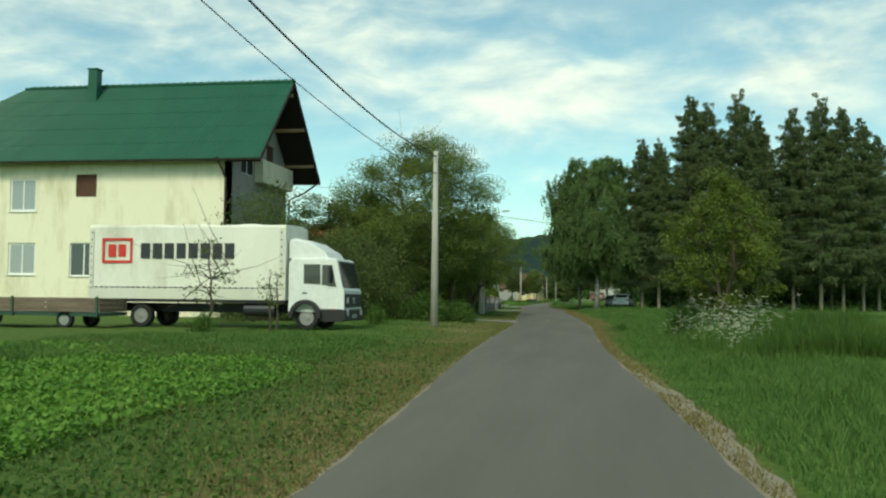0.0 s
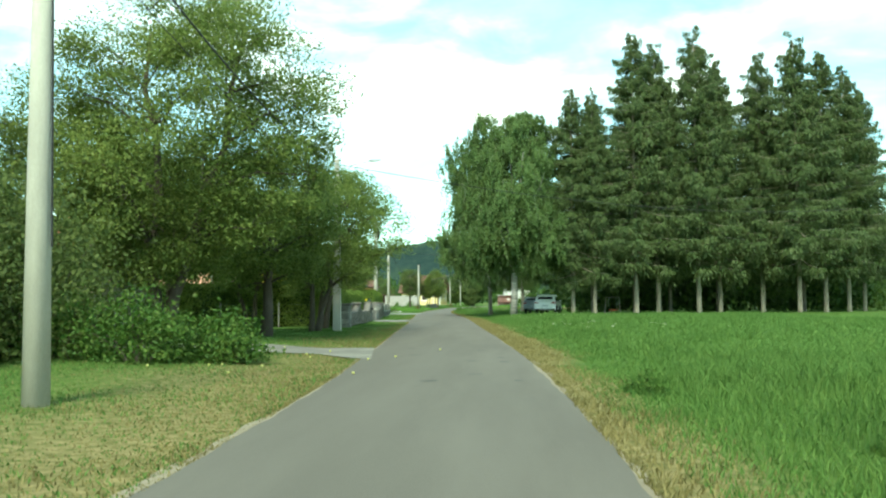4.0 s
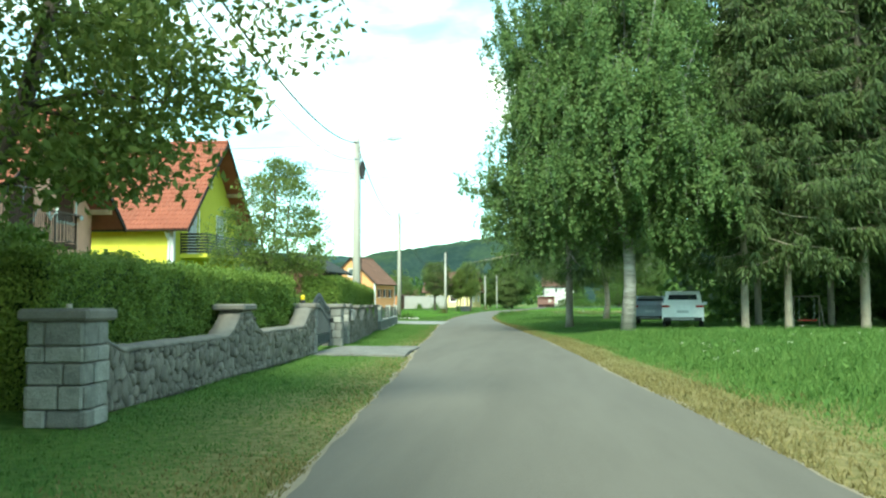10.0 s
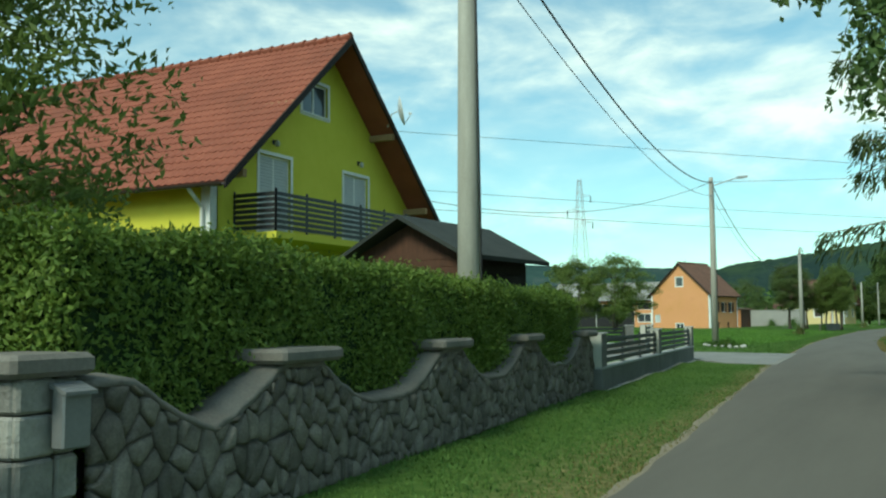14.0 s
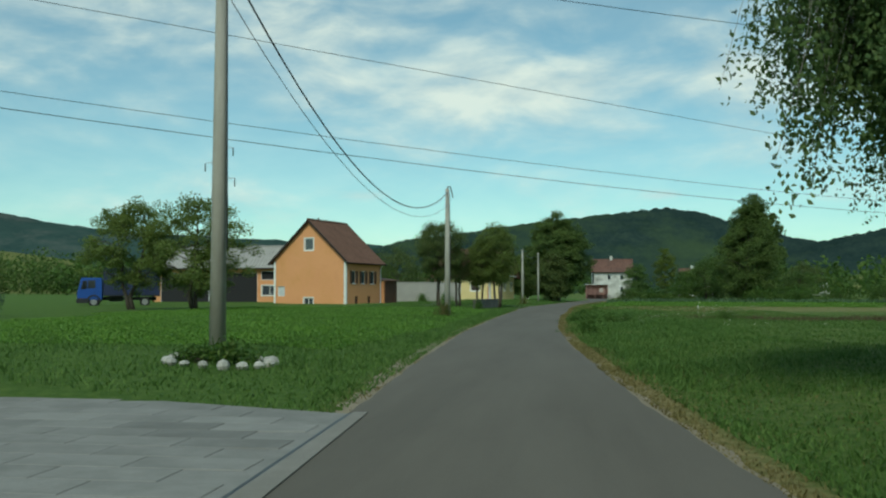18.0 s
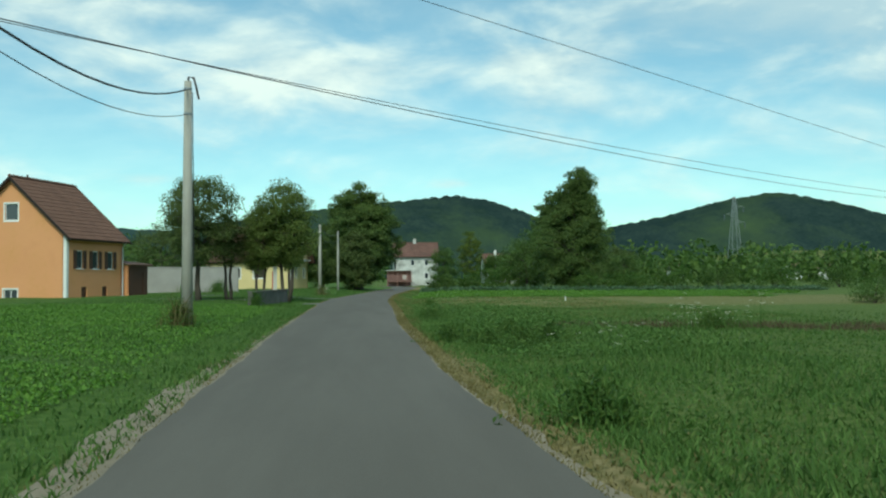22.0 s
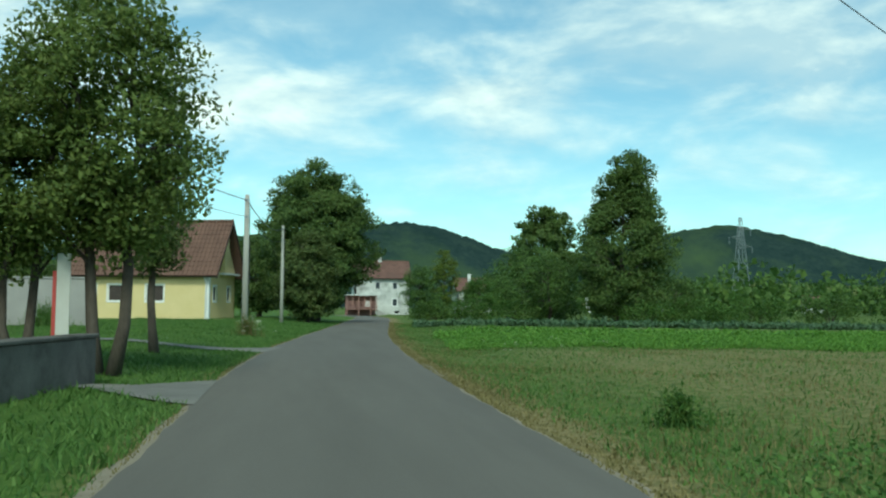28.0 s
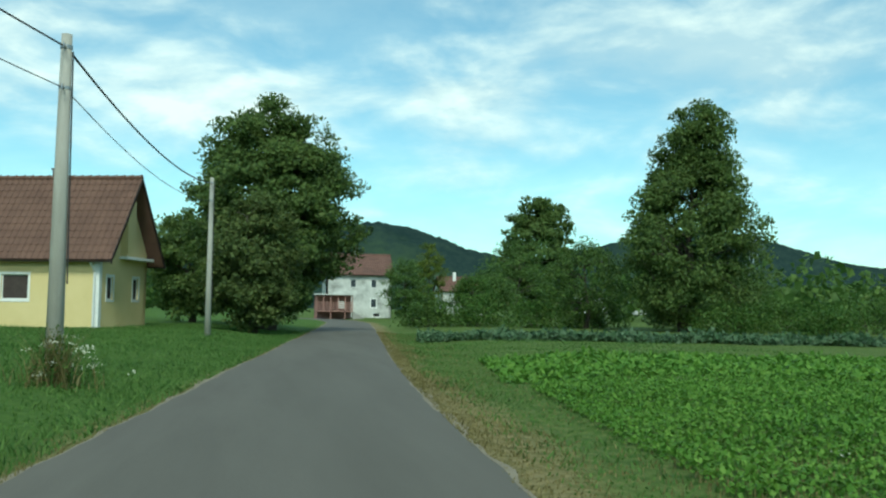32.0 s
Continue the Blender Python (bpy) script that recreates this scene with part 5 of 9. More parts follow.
# the large house with the green metal roof
_h = house("house", "large unfinished cream house with green metal roof", pose(-31.2, 35.0, lz(-14, 36) + 0.0), 19.0, 8.6, 8.75, 13.05, M_CREAM, M_ROOF_G,
      [("front", 6.5, 5.55, 1.55, 1.75, "window curtain"), ("front", 10.35, 6.3, 1.2, 1.2, "hole brown nosill plain"), ("front", 6.5, 2.15, 1.6, 1.7, "window curtain"), ("front", 10.1, 2.1, 1.6, 1.75, "window"), ("front", 2.0, 5.55, 1.7, 1.75, "window"), ("front", 2.0, 2.15, 1.7, 1.7, "window"),
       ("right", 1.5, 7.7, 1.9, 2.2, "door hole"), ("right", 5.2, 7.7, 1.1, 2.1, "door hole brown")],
      0.75, 1.9, (0.24, 1.2, 0.025, 0.012), M_GREYW, 6.2, ((9.2, 3.5, 0.55, 14.0, M_ROOF_G),), ((4.3, 12.4), (0.3, 8.95), (8.3, 8.95), (2.2, 10.8), (6.4, 10.8)), pipes=())
balcony(_h, 19.0, 19.5, 3.4, 8.4, 7.6, 0.95, M_CREAM, M_CREAM, False)
part("parapet", Mesh().box(19.38, 19.5, 3.4, 8.4, 7.6, 8.7, 0.01).box(19.0, 19.38, 8.28, 8.4, 7.6, 8.7, 0.01).box(19.0, 19.38, 3.4, 3.52, 7.6, 8.7, 0.01), M_CREAM, _h)
part("downpipe", Mesh().tube([(18.6, -0.85, 8.2), (18.8, -0.5, 7.6), (18.8, -0.1, 7.2), (18.8, -0.1, 0.0)], 0.06, 8), M_GUTTER, _h)
part("downpipe", Mesh().tube([(20.7, 9.3, 8.0), (19.9, 9.2, 7.4), (19.15, 8.8, 7.0), (19.15, 8.7, 0)], 0.06, 8), M_GUTTER, _h)

# plank underside of the green roof where it juts out over the gable
for _s, _y0, _y1 in ((0, -0.7, 4.3), (1, 4.3, 9.3)):
    _za, _zb = (8.75 - 0.7, 13.05) if _s == 0 else (13.05, 8.75 - 0.7)
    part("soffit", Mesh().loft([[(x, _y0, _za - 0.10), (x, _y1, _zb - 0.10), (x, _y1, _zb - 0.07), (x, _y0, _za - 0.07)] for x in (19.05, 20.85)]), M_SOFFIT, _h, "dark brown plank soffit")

# the peach house with the satellite dish
_p = house("house", "peach rendered house with red tiled roof and brown shutters", pose(-26.5, 81.0, 0.1), 11.6, 7.5, 4.75, 8.0, M_PEACH, M_ROOF_R,
      [("right", 4.87, 4.25, 1.33, 1.45, "window brown slat trim"), ("right", 1.8, 3.3, 1.55, 2.4, "door brown slat"), ("right", 5.7, 1.2, 0.95, 1.3, "window brown slat trim"), ("right", 1.2, 1.2, 1.1, 1.3, "window brown slat trim"), ("front", 7.5, 3.4, 1.2, 1.3, "window trim"), ("front", 3.5, 3.4, 1.2, 1.3, "window trim")],
      0.75, 1.05, (0.24, 0.36, 0.022, 0.022), None, 0.0, ((8.85, 3.5, 0.3, 8.3, M_RUST),), ((0.35, 4.75), (7.15, 4.75), (1.9, 6.2), (5.6, 6.2), (3.75, 7.75)))
balcony(_p, 11.6, 12.75, -0.2, 4.15, 3.3, 1.05, M_BROWNW, M_RAILBR, False, True)
_cp = part("flue", Mesh().tube([(9.0, 3.65, 8.25), (9.0, 3.65, 8.5)], 0.07, 8), M_GUTTER, _p)
part("flue_cap", Mesh().tube([(9.0, 3.65, 8.5), (9.0, 3.65, 8.57)], [0.16, 0.05], 10), M_GUTTER, _cp)
# the lemon yellow house
_y = house("house", "lemon yellow house with red tiled roof and slatted balcony", pose(-28.5, 97.0, 0.1), 13.5, 10.2, 5.15, 9.75, M_LEMON, M_ROOF_R,
      [("right", 1.95, 3.75, 1.4, 2.2, "door blind trim"), ("right", 6.1, 3.75, 1.4, 2.2, "door blind trim"), ("right", 3.9, 7.5, 1.3, 0.95, "window trim"), ("front", 6.5, 3.6, 1.3, 1.2, "window trim blind"), ("front", 2.0, 3.6, 1.3, 1.2, "window trim"), ("right", 2.0, 0.7, 1.4, 1.3, "window trim"), ("right", 6.4, 0.7, 1.4, 1.3, "window trim")],
      0.55, 0.95, (0.24, 0.36, 0.022, 0.022), None, 0.0, (), ((0.3, 5.1), (9.9, 5.1), (2.4, 7.3), (7.7, 7.3)), corner=True)
balcony(_y, 13.5, 14.9, 0.9, 9.0, 3.65, 1.1, M_LEMON, M_DKMETAL)

# satellite dishes
M_DISH = plain("white_dish", (0.62, 0.66, 0.66), 0.4)


def dish(at, r, label):
    t = thing("satellite_dish", label, "satellite dish", at)
    rings = []
    for k in range(6):
        q = k / 5
        rings.append([(r * q * math.cos(a), 0.28 * r * q * q, r * q * 1.08 * math.sin(a)) for a in [2 * math.pi * j / 18 for j in range(18)]])
    rings += [[(x, y + 0.012, z) for x, y, z in ring] for ring in reversed(rings)]
    part("reflector", Mesh().loft([[(p[0], -p[1], p[2]) for p in g] for g in rings], False), M_DISH, t, smooth=True)
    part("feed_arm", Mesh().tube([(0, -0.25 * r, -r), (0, -0.9 * r, -0.35 * r)], 0.014, 6), M_DISH, t)
    part("feed", Mesh().tube([(0, -0.92 * r, -0.36 * r), (0, -0.74 * r, -0.24 * r)], 0.035, 8), M_WHITE, t)
    part("bracket", Mesh().tube([(0, 0.02, 0), (0, 0.22, -0.05), (0, 0.42, -0.45)], 0.022, 6), M_DISH, t)
    return t


dish(pose(-13.9, 83.15, 4.55, -12, 0, 112), 0.47, "white satellite dish fixed to the balcony rail")
dish(pose(-13.9, 104.6, 8.2, -10, 0, 121), 0.45, "white satellite dish on an arm at the roof edge")

# orange house across the field
_or = house("house", "orange rendered house with brown roof and white corners", pose(-28.04, 204.33, 0.0, 0, 0, -107), 7.0, 8.3, 4.5, 8.35, M_ORANGE, M_ROOF_B,
      [("right", 3.6, 5.5, 1.0, 1.15, "window trim nosill"), ("right", 0.45, 0.95, 0.85, 1.0, "blind plain nosill"), ("right", 3.55, 0.15, 1.05, 0.65, "window trim nosill"),
       ("back", 1.15, 2.2, 0.75, 1.25, "window shutters"), ("back", 3.05, 2.2, 0.75, 1.25, "window shutters"), ("back", 4.95, 2.2, 0.75, 1.25, "window shutters"), ("back", 1.75, 0.0, 0.65, 0.95, "door brown"), ("back", 4.3, 0.0, 0.65, 0.95, "door brown")],
      0.45, 0.35, (0.3, 0.4, 0.03, 0.03), pipes=(), plinth=None)
for _a, _b in ((0.0, 0.22), (8.08, 8.3)):
    part("corner_strip", Mesh().box(7.0, 7.02, _a, _b, 0, 4.4), M_WHITE, _or)
part("corner_strip", Mesh().box(6.78, 7.02, 8.3, 8.32, 0, 4.4), M_WHITE, _or)
part("downpipe", Mesh().tube([(0.2, 8.75, 4.2), (0.2, 8.42, 3.8), (0.2, 8.42, 0)], 0.05, 8), M_PIPE, _or)
part("roof_vent", Mesh().tube([(5.4, 4.15, 8.3), (5.4, 4.15, 8.8)], 0.06, 8), M_GUTTER, _or)
_sh = thing("shed", "small brown plank lean-to shed behind the orange house", "shed", pose(-20.2, 202.0, 0.0, 0, 0, 73))
part("wall", wall_mesh(2.7, 2.5, [(0.5, 0.0, 1.6, 2.0)], 0.1), M_BROWNW, _sh, at=pose(0, -0.6, 0))
part("door", Mesh().box(0.5, 2.1, -0.55, -0.5, 0, 2.0, 0.01), M_BROWNW, _sh)
part("wall", wall_mesh(3.0, 2.5, [], 0.1), M_ORANGE, _sh, at=pose(0, 2.4, 0, 0, 0, -90))
part("roof", Mesh().loft([[(-0.2, -0.9, 2.5), (3.0, -0.9, 2.5), (3.0, -0.9, 2.6), (-0.2, -0.9, 2.6)], [(-0.2, 2.6, 2.95), (3.0, 2.6, 2.95), (3.0, 2.6, 3.05), (-0.2, 2.6, 3.05)]]), M_ROOF_B, _sh)

# farm building behind the orange house
_fb = house("barn", "farm building with grey roof and orange walls", pose(-47.0, 206.5, 0.0, 0, 0, 0), 15.0, 7.0, 4.2, 6.4, M_ORANGE, M_GREYW,
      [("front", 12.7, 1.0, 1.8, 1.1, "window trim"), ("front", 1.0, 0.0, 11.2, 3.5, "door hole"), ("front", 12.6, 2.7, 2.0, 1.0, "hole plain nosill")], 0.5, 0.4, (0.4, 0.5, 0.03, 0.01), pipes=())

# pale yellow house by the road
_y2 = house("house", "pale yellow house with brown roof and shuttered windows", pose(-19.2, 237.79, 0.30, 0, 0, -17), 9.9, 4.9, 3.55, 6.95, M_SAND_W, M_ROOF_B,
      [("front", 5.25, 1.25, 1.3, 1.15, "window trim nosill dim plain"), ("front", 2.4, 1.25, 1.3, 1.15, "window trim nosill dim plain"), ("right", 0.75, 1.3, 0.6, 1.05, "window trim nosill dim plain"), ("right", 3.4, 1.3, 0.6, 1.05, "window trim nosill dim plain"), ("right", 2.9, 3.9, 0.5, 1.2, "window nosill dim plain"), ("front", 0.5, 1.25, 1.0, 1.15, "window trim nosill dim plain")],
      0.45, 0.75, (0.3, 0.4, 0.03, 0.03), None, 0.0, ((6.2, 2.9, 0.45, 7.55, M_BROWNW), (3.4, 1.6, 0.4, 6.6, M_BROWNW)), corner=True)
part("bay", Mesh().box(9.9, 10.35, 1.9, 4.75, 3.2, 3.34, 0.01), M_WHITE, _y2)
part("bay", Mesh().box(9.9, 10.25, 2.0, 2.12, 3.34, 5.6, 0.01).box(9.9, 10.25, 2.12, 2.8, 3.34, 6.0, 0.01), M_SAND_W, _y2)

# long grey garden wall behind the fruit trees
_gw = thing("garden_wall", "long grey rendered wall behind the fruit trees", "wall", pose(-22.0, 213.0, 0.15))
part("wall_face", Mesh().box(0, 9.0, 0, 0.3, -0.3, 2.3, 0.02), M_GREYW, _gw)
part("coping", Mesh().box(-0.05, 9.05, -0.05, 0.35, 2.3, 2.38, 0.01), M_GREYW, _gw)

# weathered white house at the end of the road
_wh = house("house", "old white house with weathered walls and rusty red roof", pose(5.0, 312.0, lz(9, 316) + 0.02), 8.6, 8.0, 5.7, 8.3, M_OLDWHITE, M_RUST,
      [("front", 5.9, 1.3, 0.75, 1.15, "window trim nosill"), ("front", 5.9, 3.9, 0.75, 1.1, "window nosill"), ("front", 3.2, 3.9, 0.75, 1.1, "window nosill"), ("front", 6.2, 0.1, 0.9, 0.5, "hole plain nosill"), ("right", 2.0, 1.3, 0.8, 1.1, "window"), ("right", 5.0, 3.9, 0.8, 1.1, "window")],
      0.4, 0.3, (0.3, 0.4, 0.03, 0.03), None, 0.0, ((4.2, 4.0, 0.55, 9.2, M_OLDWHITE),), pipes=("front",))
M_PINKW = material("faded_red_wood", [(0.26, 0.13, 0.11), (0.38, 0.22, 0.19)], scale=3, fine=30, rough=0.8, bump=0.2)
_po = thing("porch", "raised wooden porch with faded red rail and steps", "porch", pose(3.4, 305.5, lz(5, 306) + 0.02))
part("deck", Mesh().box(0, 4.6, 0, 3.0, 0.9, 1.05, 0.01), M_PINKW, _po)
for _k in range(6):
    part("post", Mesh().box(0.05 + 0.88 * _k, 0.17 + 0.88 * _k, 0.0, 0.12, 0 if _k % 2 == 0 else 1.05, 3.0), M_PINKW, _po)
for _z in (1.25, 1.5, 1.75, 2.0):
    part("rail", Mesh().box(0, 4.6, 0.02, 0.09, _z, _z + 0.09), M_PINKW, _po)
part("roof", Mesh().box(-0.2, 4.8, -0.3, 3.2, 2.95, 3.1, 0.01), M_OLDWHITE, _po)
part("back_wall", wall_mesh(4.6, 2.95, [(2.9, 1.3, 1.0, 0.9)], 0.15), M_PINKW, _po, at=pose(0, 2.9, 0))
for _k in range(6):
    part("step", Mesh().box(4.6 + 0.28 * _k, 4.9 + 0.28 * _k, 0.2, 1.3, 0, 0.9 - 0.16 * _k), M_GREYW, _po)
_w3 = house("house", "white cottage with red roof and white chimney behind trees", pose(31.5, 372.0, lz(35, 376) + 0.02), 8.6, 8.0, 4.9, 7.6, M_OLDWHITE, M_RUST,
      [("front", 1.5, 1.5, 1.0, 1.2, "window"), ("front", 5.5, 1.5, 1.0, 1.2, "window"), ("right", 3.0, 1.5, 1.0, 1.2, "window")], 0.4, 0.3, (0.3, 0.4, 0.03, 0.03), None, 0.0, ((3.2, 3.0, 0.6, 8.6, M_WHITE),), pipes=())
_n = 0
for _x, _y, _r in ((190.0, 520.0, 20), (206.0, 530.0, -30), (150.0, 560.0, 10), (-60.0, 480.0, 0)):
    _v = house("house", "far white village house with red roof", pose(_x, _y, 0.5, 0, 0, _r), 9.0, 7.0, 4.0, 7.0, M_OLDWHITE, M_RUST, [("front", 1.5, 1.2, 1.0, 1.2, "window"), ("front", 5.5, 1.2, 1.0, 1.2, "window")], 0.4, 0.3, (0.6, 0.8, 0.03, 0.03), pipes=())
_hb = thing("outbuilding", "low white outbuilding across the field", "shed", pose(76.5, 420.0, 0.3))
part("wall", wall_mesh(8.0, 4.4, [(3.0, 0.2, 1.4, 1.8)], 0.2), M_OLDWHITE, _hb)
part("roof", Mesh().box(-0.3, 8.3, -0.3, 4, 4.4, 4.6, 0.02), M_GREYW, _hb)

# brown garden shed behind the hedge
_gs = thing("shed", "brown plank garden shed with dark shingle roof", "shed", pose(-9.6, 95.6, 0.0, 0, 0, -4))
for _k in range(20):
    part("plank", Mesh().box(0, 2.4, -0.02 - 0.004 * (_k % 2), 0.0, 0.14 * _k, 0.14 * _k + 0.132), M_BROWNW, _gs)
part("wall", Mesh().prism([(0.0, 0.0), (2.4, 0.0), (2.4, 2.85), (1.2, 3.4), (0.0, 2.85)], 0.0, 0.08, "y"), M_BROWNW, _gs)
part("wall", Mesh().box(2.32, 2.4, 0.08, 3.0, 0, 2.85), M_SOFFIT, _gs)
part("wall", Mesh().box(0, 0.08, 0.08, 3.0, 0, 2.85), M_BROWNW, _gs)
for _k in range(8):
    part("slat", Mesh().box(2.4, 2.43, 0.3, 2.7, 0.9 + 0.22 * _k, 1.06 + 0.22 * _k), M_SOFFIT, _gs)
for _s in (0, 1):
    _a, _b = ((-0.35, 2.66) if _s == 0 else (2.75, 2.66)), (1.2, 3.5)
    part("roof", Mesh().loft([[(_a[0], -0.4, _a[1]), (_a[0], 3.5, _a[1]), (_a[0], 3.5, _a[1] + 0.09), (_a[0], -0.4, _a[1] + 0.09)], [(_b[0], -0.4, _b[1]), (_b[0], 3.5, _b[1]), (_b[0], 3.5, _b[1] + 0.09), (_b[0], -0.4, _b[1] + 0.09)]]), M_ROOF_D, _gs)
# grey stone outhouse wall among the orchard trees
M_BLOCK = material("grey_block", [(0.24, 0.23, 0.22), (0.40, 0.38, 0.35)], scale=2, fine=40, rough=0.95, bump=0.5, vary=0.12)
_bl = thing("outhouse", "small grey block outhouse among the orchard trees", "shed", pose(-11.5, 46.0, 0.1))
_bm = Mesh().box(0, 0.40, 0, 0.2, 0, 0.19, 0.008).data("block", M_BLOCK)
for _r in range(12):
    for _k in range(10):
        part("block", _bm, M_BLOCK, _bl, at=pose(0.41 * _k + (0.2 if _r % 2 else 0), 0, 0.2 * _r))
        if _k < 7:
            part("block", _bm, M_BLOCK, _bl, at=pose(4.3, 0.2 + 0.41 * _k + (0.2 if _r % 2 else 0), 0.2 * _r, 0, 0, 90))
part("roof", Mesh().loft([[(-0.3, -0.3, 2.4), (4.7, -0.3, 2.4), (4.7, -0.3, 2.5), (-0.3, -0.3, 2.5)], [(-0.3, 3.4, 3.0), (4.7, 3.4, 3.0), (4.7, 3.4, 3.1), (-0.3, 3.4, 3.1)]]), M_ROOF_B, _bl)

# ---- poles, lamps and wires ----
M_CONC = material("pole_concrete", [(0.34, 0.325, 0.285), (0.47, 0.45, 0.40)], scale=3, fine=60, rough=0.92, bump=0.3, stain=(0.30, 0.29, 0.255), stain_scale=0.7, stretch=(2, 2, 0.35))
M_CABLE = plain("black_cable", (0.018, 0.018, 0.02), 0.6)
M_STEEL = plain("galvanised_steel", (0.36, 0.38, 0.39), 0.45, 0.7)


def pole(label, x, y, top, base, r=0.15, lamp=0.0, box=False, cap=False, square=False, group="concrete power poles"):
    """A tapered concrete pole with clamps and, where it has them, a lamp on an arm, a coil of cable, a bent cable end."""
    z0 = base
    t = thing("power_pole", label, "pole", pose(x, y, z0), group)
    h = top - z0
    if square:
        def sq(a, b):
            return [(-a, -b), (a, -b), (a, b), (-a, b)]
        rings = [[(px, py, z) for px, py in sq(r * k, r * 0.75 * k)] for z, k in ((-0.4, 1.0), (h * 0.5, 0.8), (h, 0.55))]
        part("shaft", Mesh().loft(rings), M_CONC, t)
    else:
        part("shaft", Mesh().tube([(0, 0, -0.4), (0, 0, h * 0.5), (0, 0, h)], [r, r * 0.8, r * 0.58], 14), M_CONC, t, smooth=True)
    for k, z in enumerate((h - 0.25, h - 0.95)):
        part("clamp", Mesh().tube([(0, 0, z), (0, 0, z + 0.06)], r * 0.68, 12), M_STEEL, t)
        part("hook", Mesh().tube([(0, -r * 0.6, z + 0.03), (0, -r * 0.6 - 0.16, z + 0.05), (0.02, -r * 0.6 - 0.2, z - 0.05)], 0.014, 6), M_STEEL, t)
    if lamp:
        arm = part("lamp_arm", Mesh().tube([(r * 0.5, 0, h - 0.42), (lamp * 0.7, 0.0, h - 0.2), (lamp, 0, h - 0.10)], 0.028, 8), M_STEEL, t)
        head = Mesh().loft([[(lamp - 0.05, -0.05, h - 0.14), (lamp - 0.05, 0.05, h - 0.14), (lamp - 0.05, 0.05, h - 0.06), (lamp - 0.05, -0.05, h - 0.06)], [(lamp + 0.12, -0.1, h - 0.16), (lamp + 0.12, 0.1, h - 0.16), (lamp + 0.12, 0.1, h - 0.03), (lamp + 0.12, -0.1, h - 0.03)], [(lamp + 0.5, -0.06, h - 0.10), (lamp + 0.5, 0.06, h - 0.10), (lamp + 0.5, 0.06, h - 0.03), (lamp + 0.5, -0.06, h - 0.03)]])
        part("lamp_head", head, M_STEEL, arm, "grey street lamp head")
    if box:
        ring = [(r + 0.05 + 0.09 * math.cos(a), -0.05, h - 1.35 + 0.34 * math.sin(a)) for a in [2 * math.pi * k / 16 for k in range(17)]]
        part("cable_coil", Mesh().tube(ring, 0.035, 6), M_CABLE, t)
        part("splice_box", Mesh().tube([(r + 0.05, -0.05, h - 1.75), (r + 0.05, -0.05, h - 1.05)], 0.075, 10), M_CABLE, t)
    if cap:
        part("cable_end", Mesh().tube([(0, 0, h - 0.15), (0.02, 0, h + 0.12), (0.16, 0, h + 0.1), (0.22, 0, h - 0.12), (0.30, 0, h - 0.5)], 0.032, 8), M_CABLE, t)
    part("drop_cable", Mesh().tube([(r * 0.75, -0.03, h - 0.3), (r * 0.98, -0.03, h * 0.5), (r * 1.1, -0.03, h * 0.25)], 0.014, 5), M_CABLE, t)
    return t


POLES = {"A": (-0.14, 28.0, 7.43), "B": (-1.95, 58.0, 7.75), "C": (-4.84, 91.0, 8.1), "D": (-8.23, 126.1, 8.5), "E": (-7.55, 157.4, 6.92), "F": (-5.73, 207.8, 5.9), "G": (-4.62, 229.3, 6.5), "S": (29.1, 60.5, 7.5), "Z": (2.1, -16.0, 7.5)}
pole("tall pale concrete power pole beside the orchard", *POLES["A"], 0.2, 0.17)
pole("square grey concrete pole with lamp among fruit trees", *POLES["B"], 0.05, 0.18, lamp=1.5, square=True)
pole("pale concrete pole with lamp and black cable coil", *POLES["C"], 0.0, 0.19, lamp=1.35, box=True)
pole("round concrete pole with lamp ringed by stones", *POLES["D"], 0.1, 0.17, lamp=1.3)
pole("concrete pole with a bent cable end on top", *POLES["E"], 0.15, 0.17, cap=True)
pole("weathered concrete pole with flowering weeds at its foot", *POLES["F"], 0.3, 0.15)
pole("slim concrete pole at the roadside before the linden", *POLES["G"], 0.1, 0.13)
pole("lone concrete power pole in the meadow", *POLES["S"], 0.1, 0.16)
pole("pale concrete power pole at the verge", *POLES["Z"], 0.1, 0.17)


def wire(label, a, b, sag, r=0.014, n=24):
    """A hanging wire from a to b."""
    a, b = Vector(a), Vector(b)
    pts = []
    for k in range(n + 1):
        q = k / n
        p = a.lerp(b, q)
        p.z -= 4 * sag * q * (1 - q)
        pts.append(p)
    return tagged(new("overhead_wire", Mesh().tube(pts, r, 5).data("wire", M_CABLE)), label, "cable", "overhead wires")


def tip(k, dz=-0.22):
    x, y, z = POLES[k]
    return (x, y, z + dz)


for _a, _b, _s in (("Z", "A", 1.15), ("A", "B", 0.7), ("B", "C", 1.35), ("C", "D", 1.15), ("D", "E", 2.55), ("F", "G", 0.5)):
    wire("thick black bundled cable hung between the poles", tip(_a), tip(_b), _s, 0.022)
    wire("thin grey telephone wire hung between the poles", tip(_a, -0.92), tip(_b, -0.92), _s * (0.85 if _a in "CD" else 0.98), 0.010)
wire("thin black cable from the pole into the fruit tree", tip("F"), (-11.3, 183.6, 6.1), 0.3, 0.016)
wire("thin grey telephone wire from the pole into the fruit tree", tip("F", -0.92), (-11.3, 183.5, 5.2), 0.3, 0.009)
wire("thin service wire from the pole to the green-roofed house", tip("A"), (-10.5, 43.6, 7.9), 0.5, 0.009)
wire("thin service wire from the pole across the road", tip("B"), (30.0, 84.0, 7.6), 0.9, 0.016)
wire("thin service wire from the pole to the yellow house", tip("D"), (-14.2, 107.2, 5.6), 0.9, 0.012)
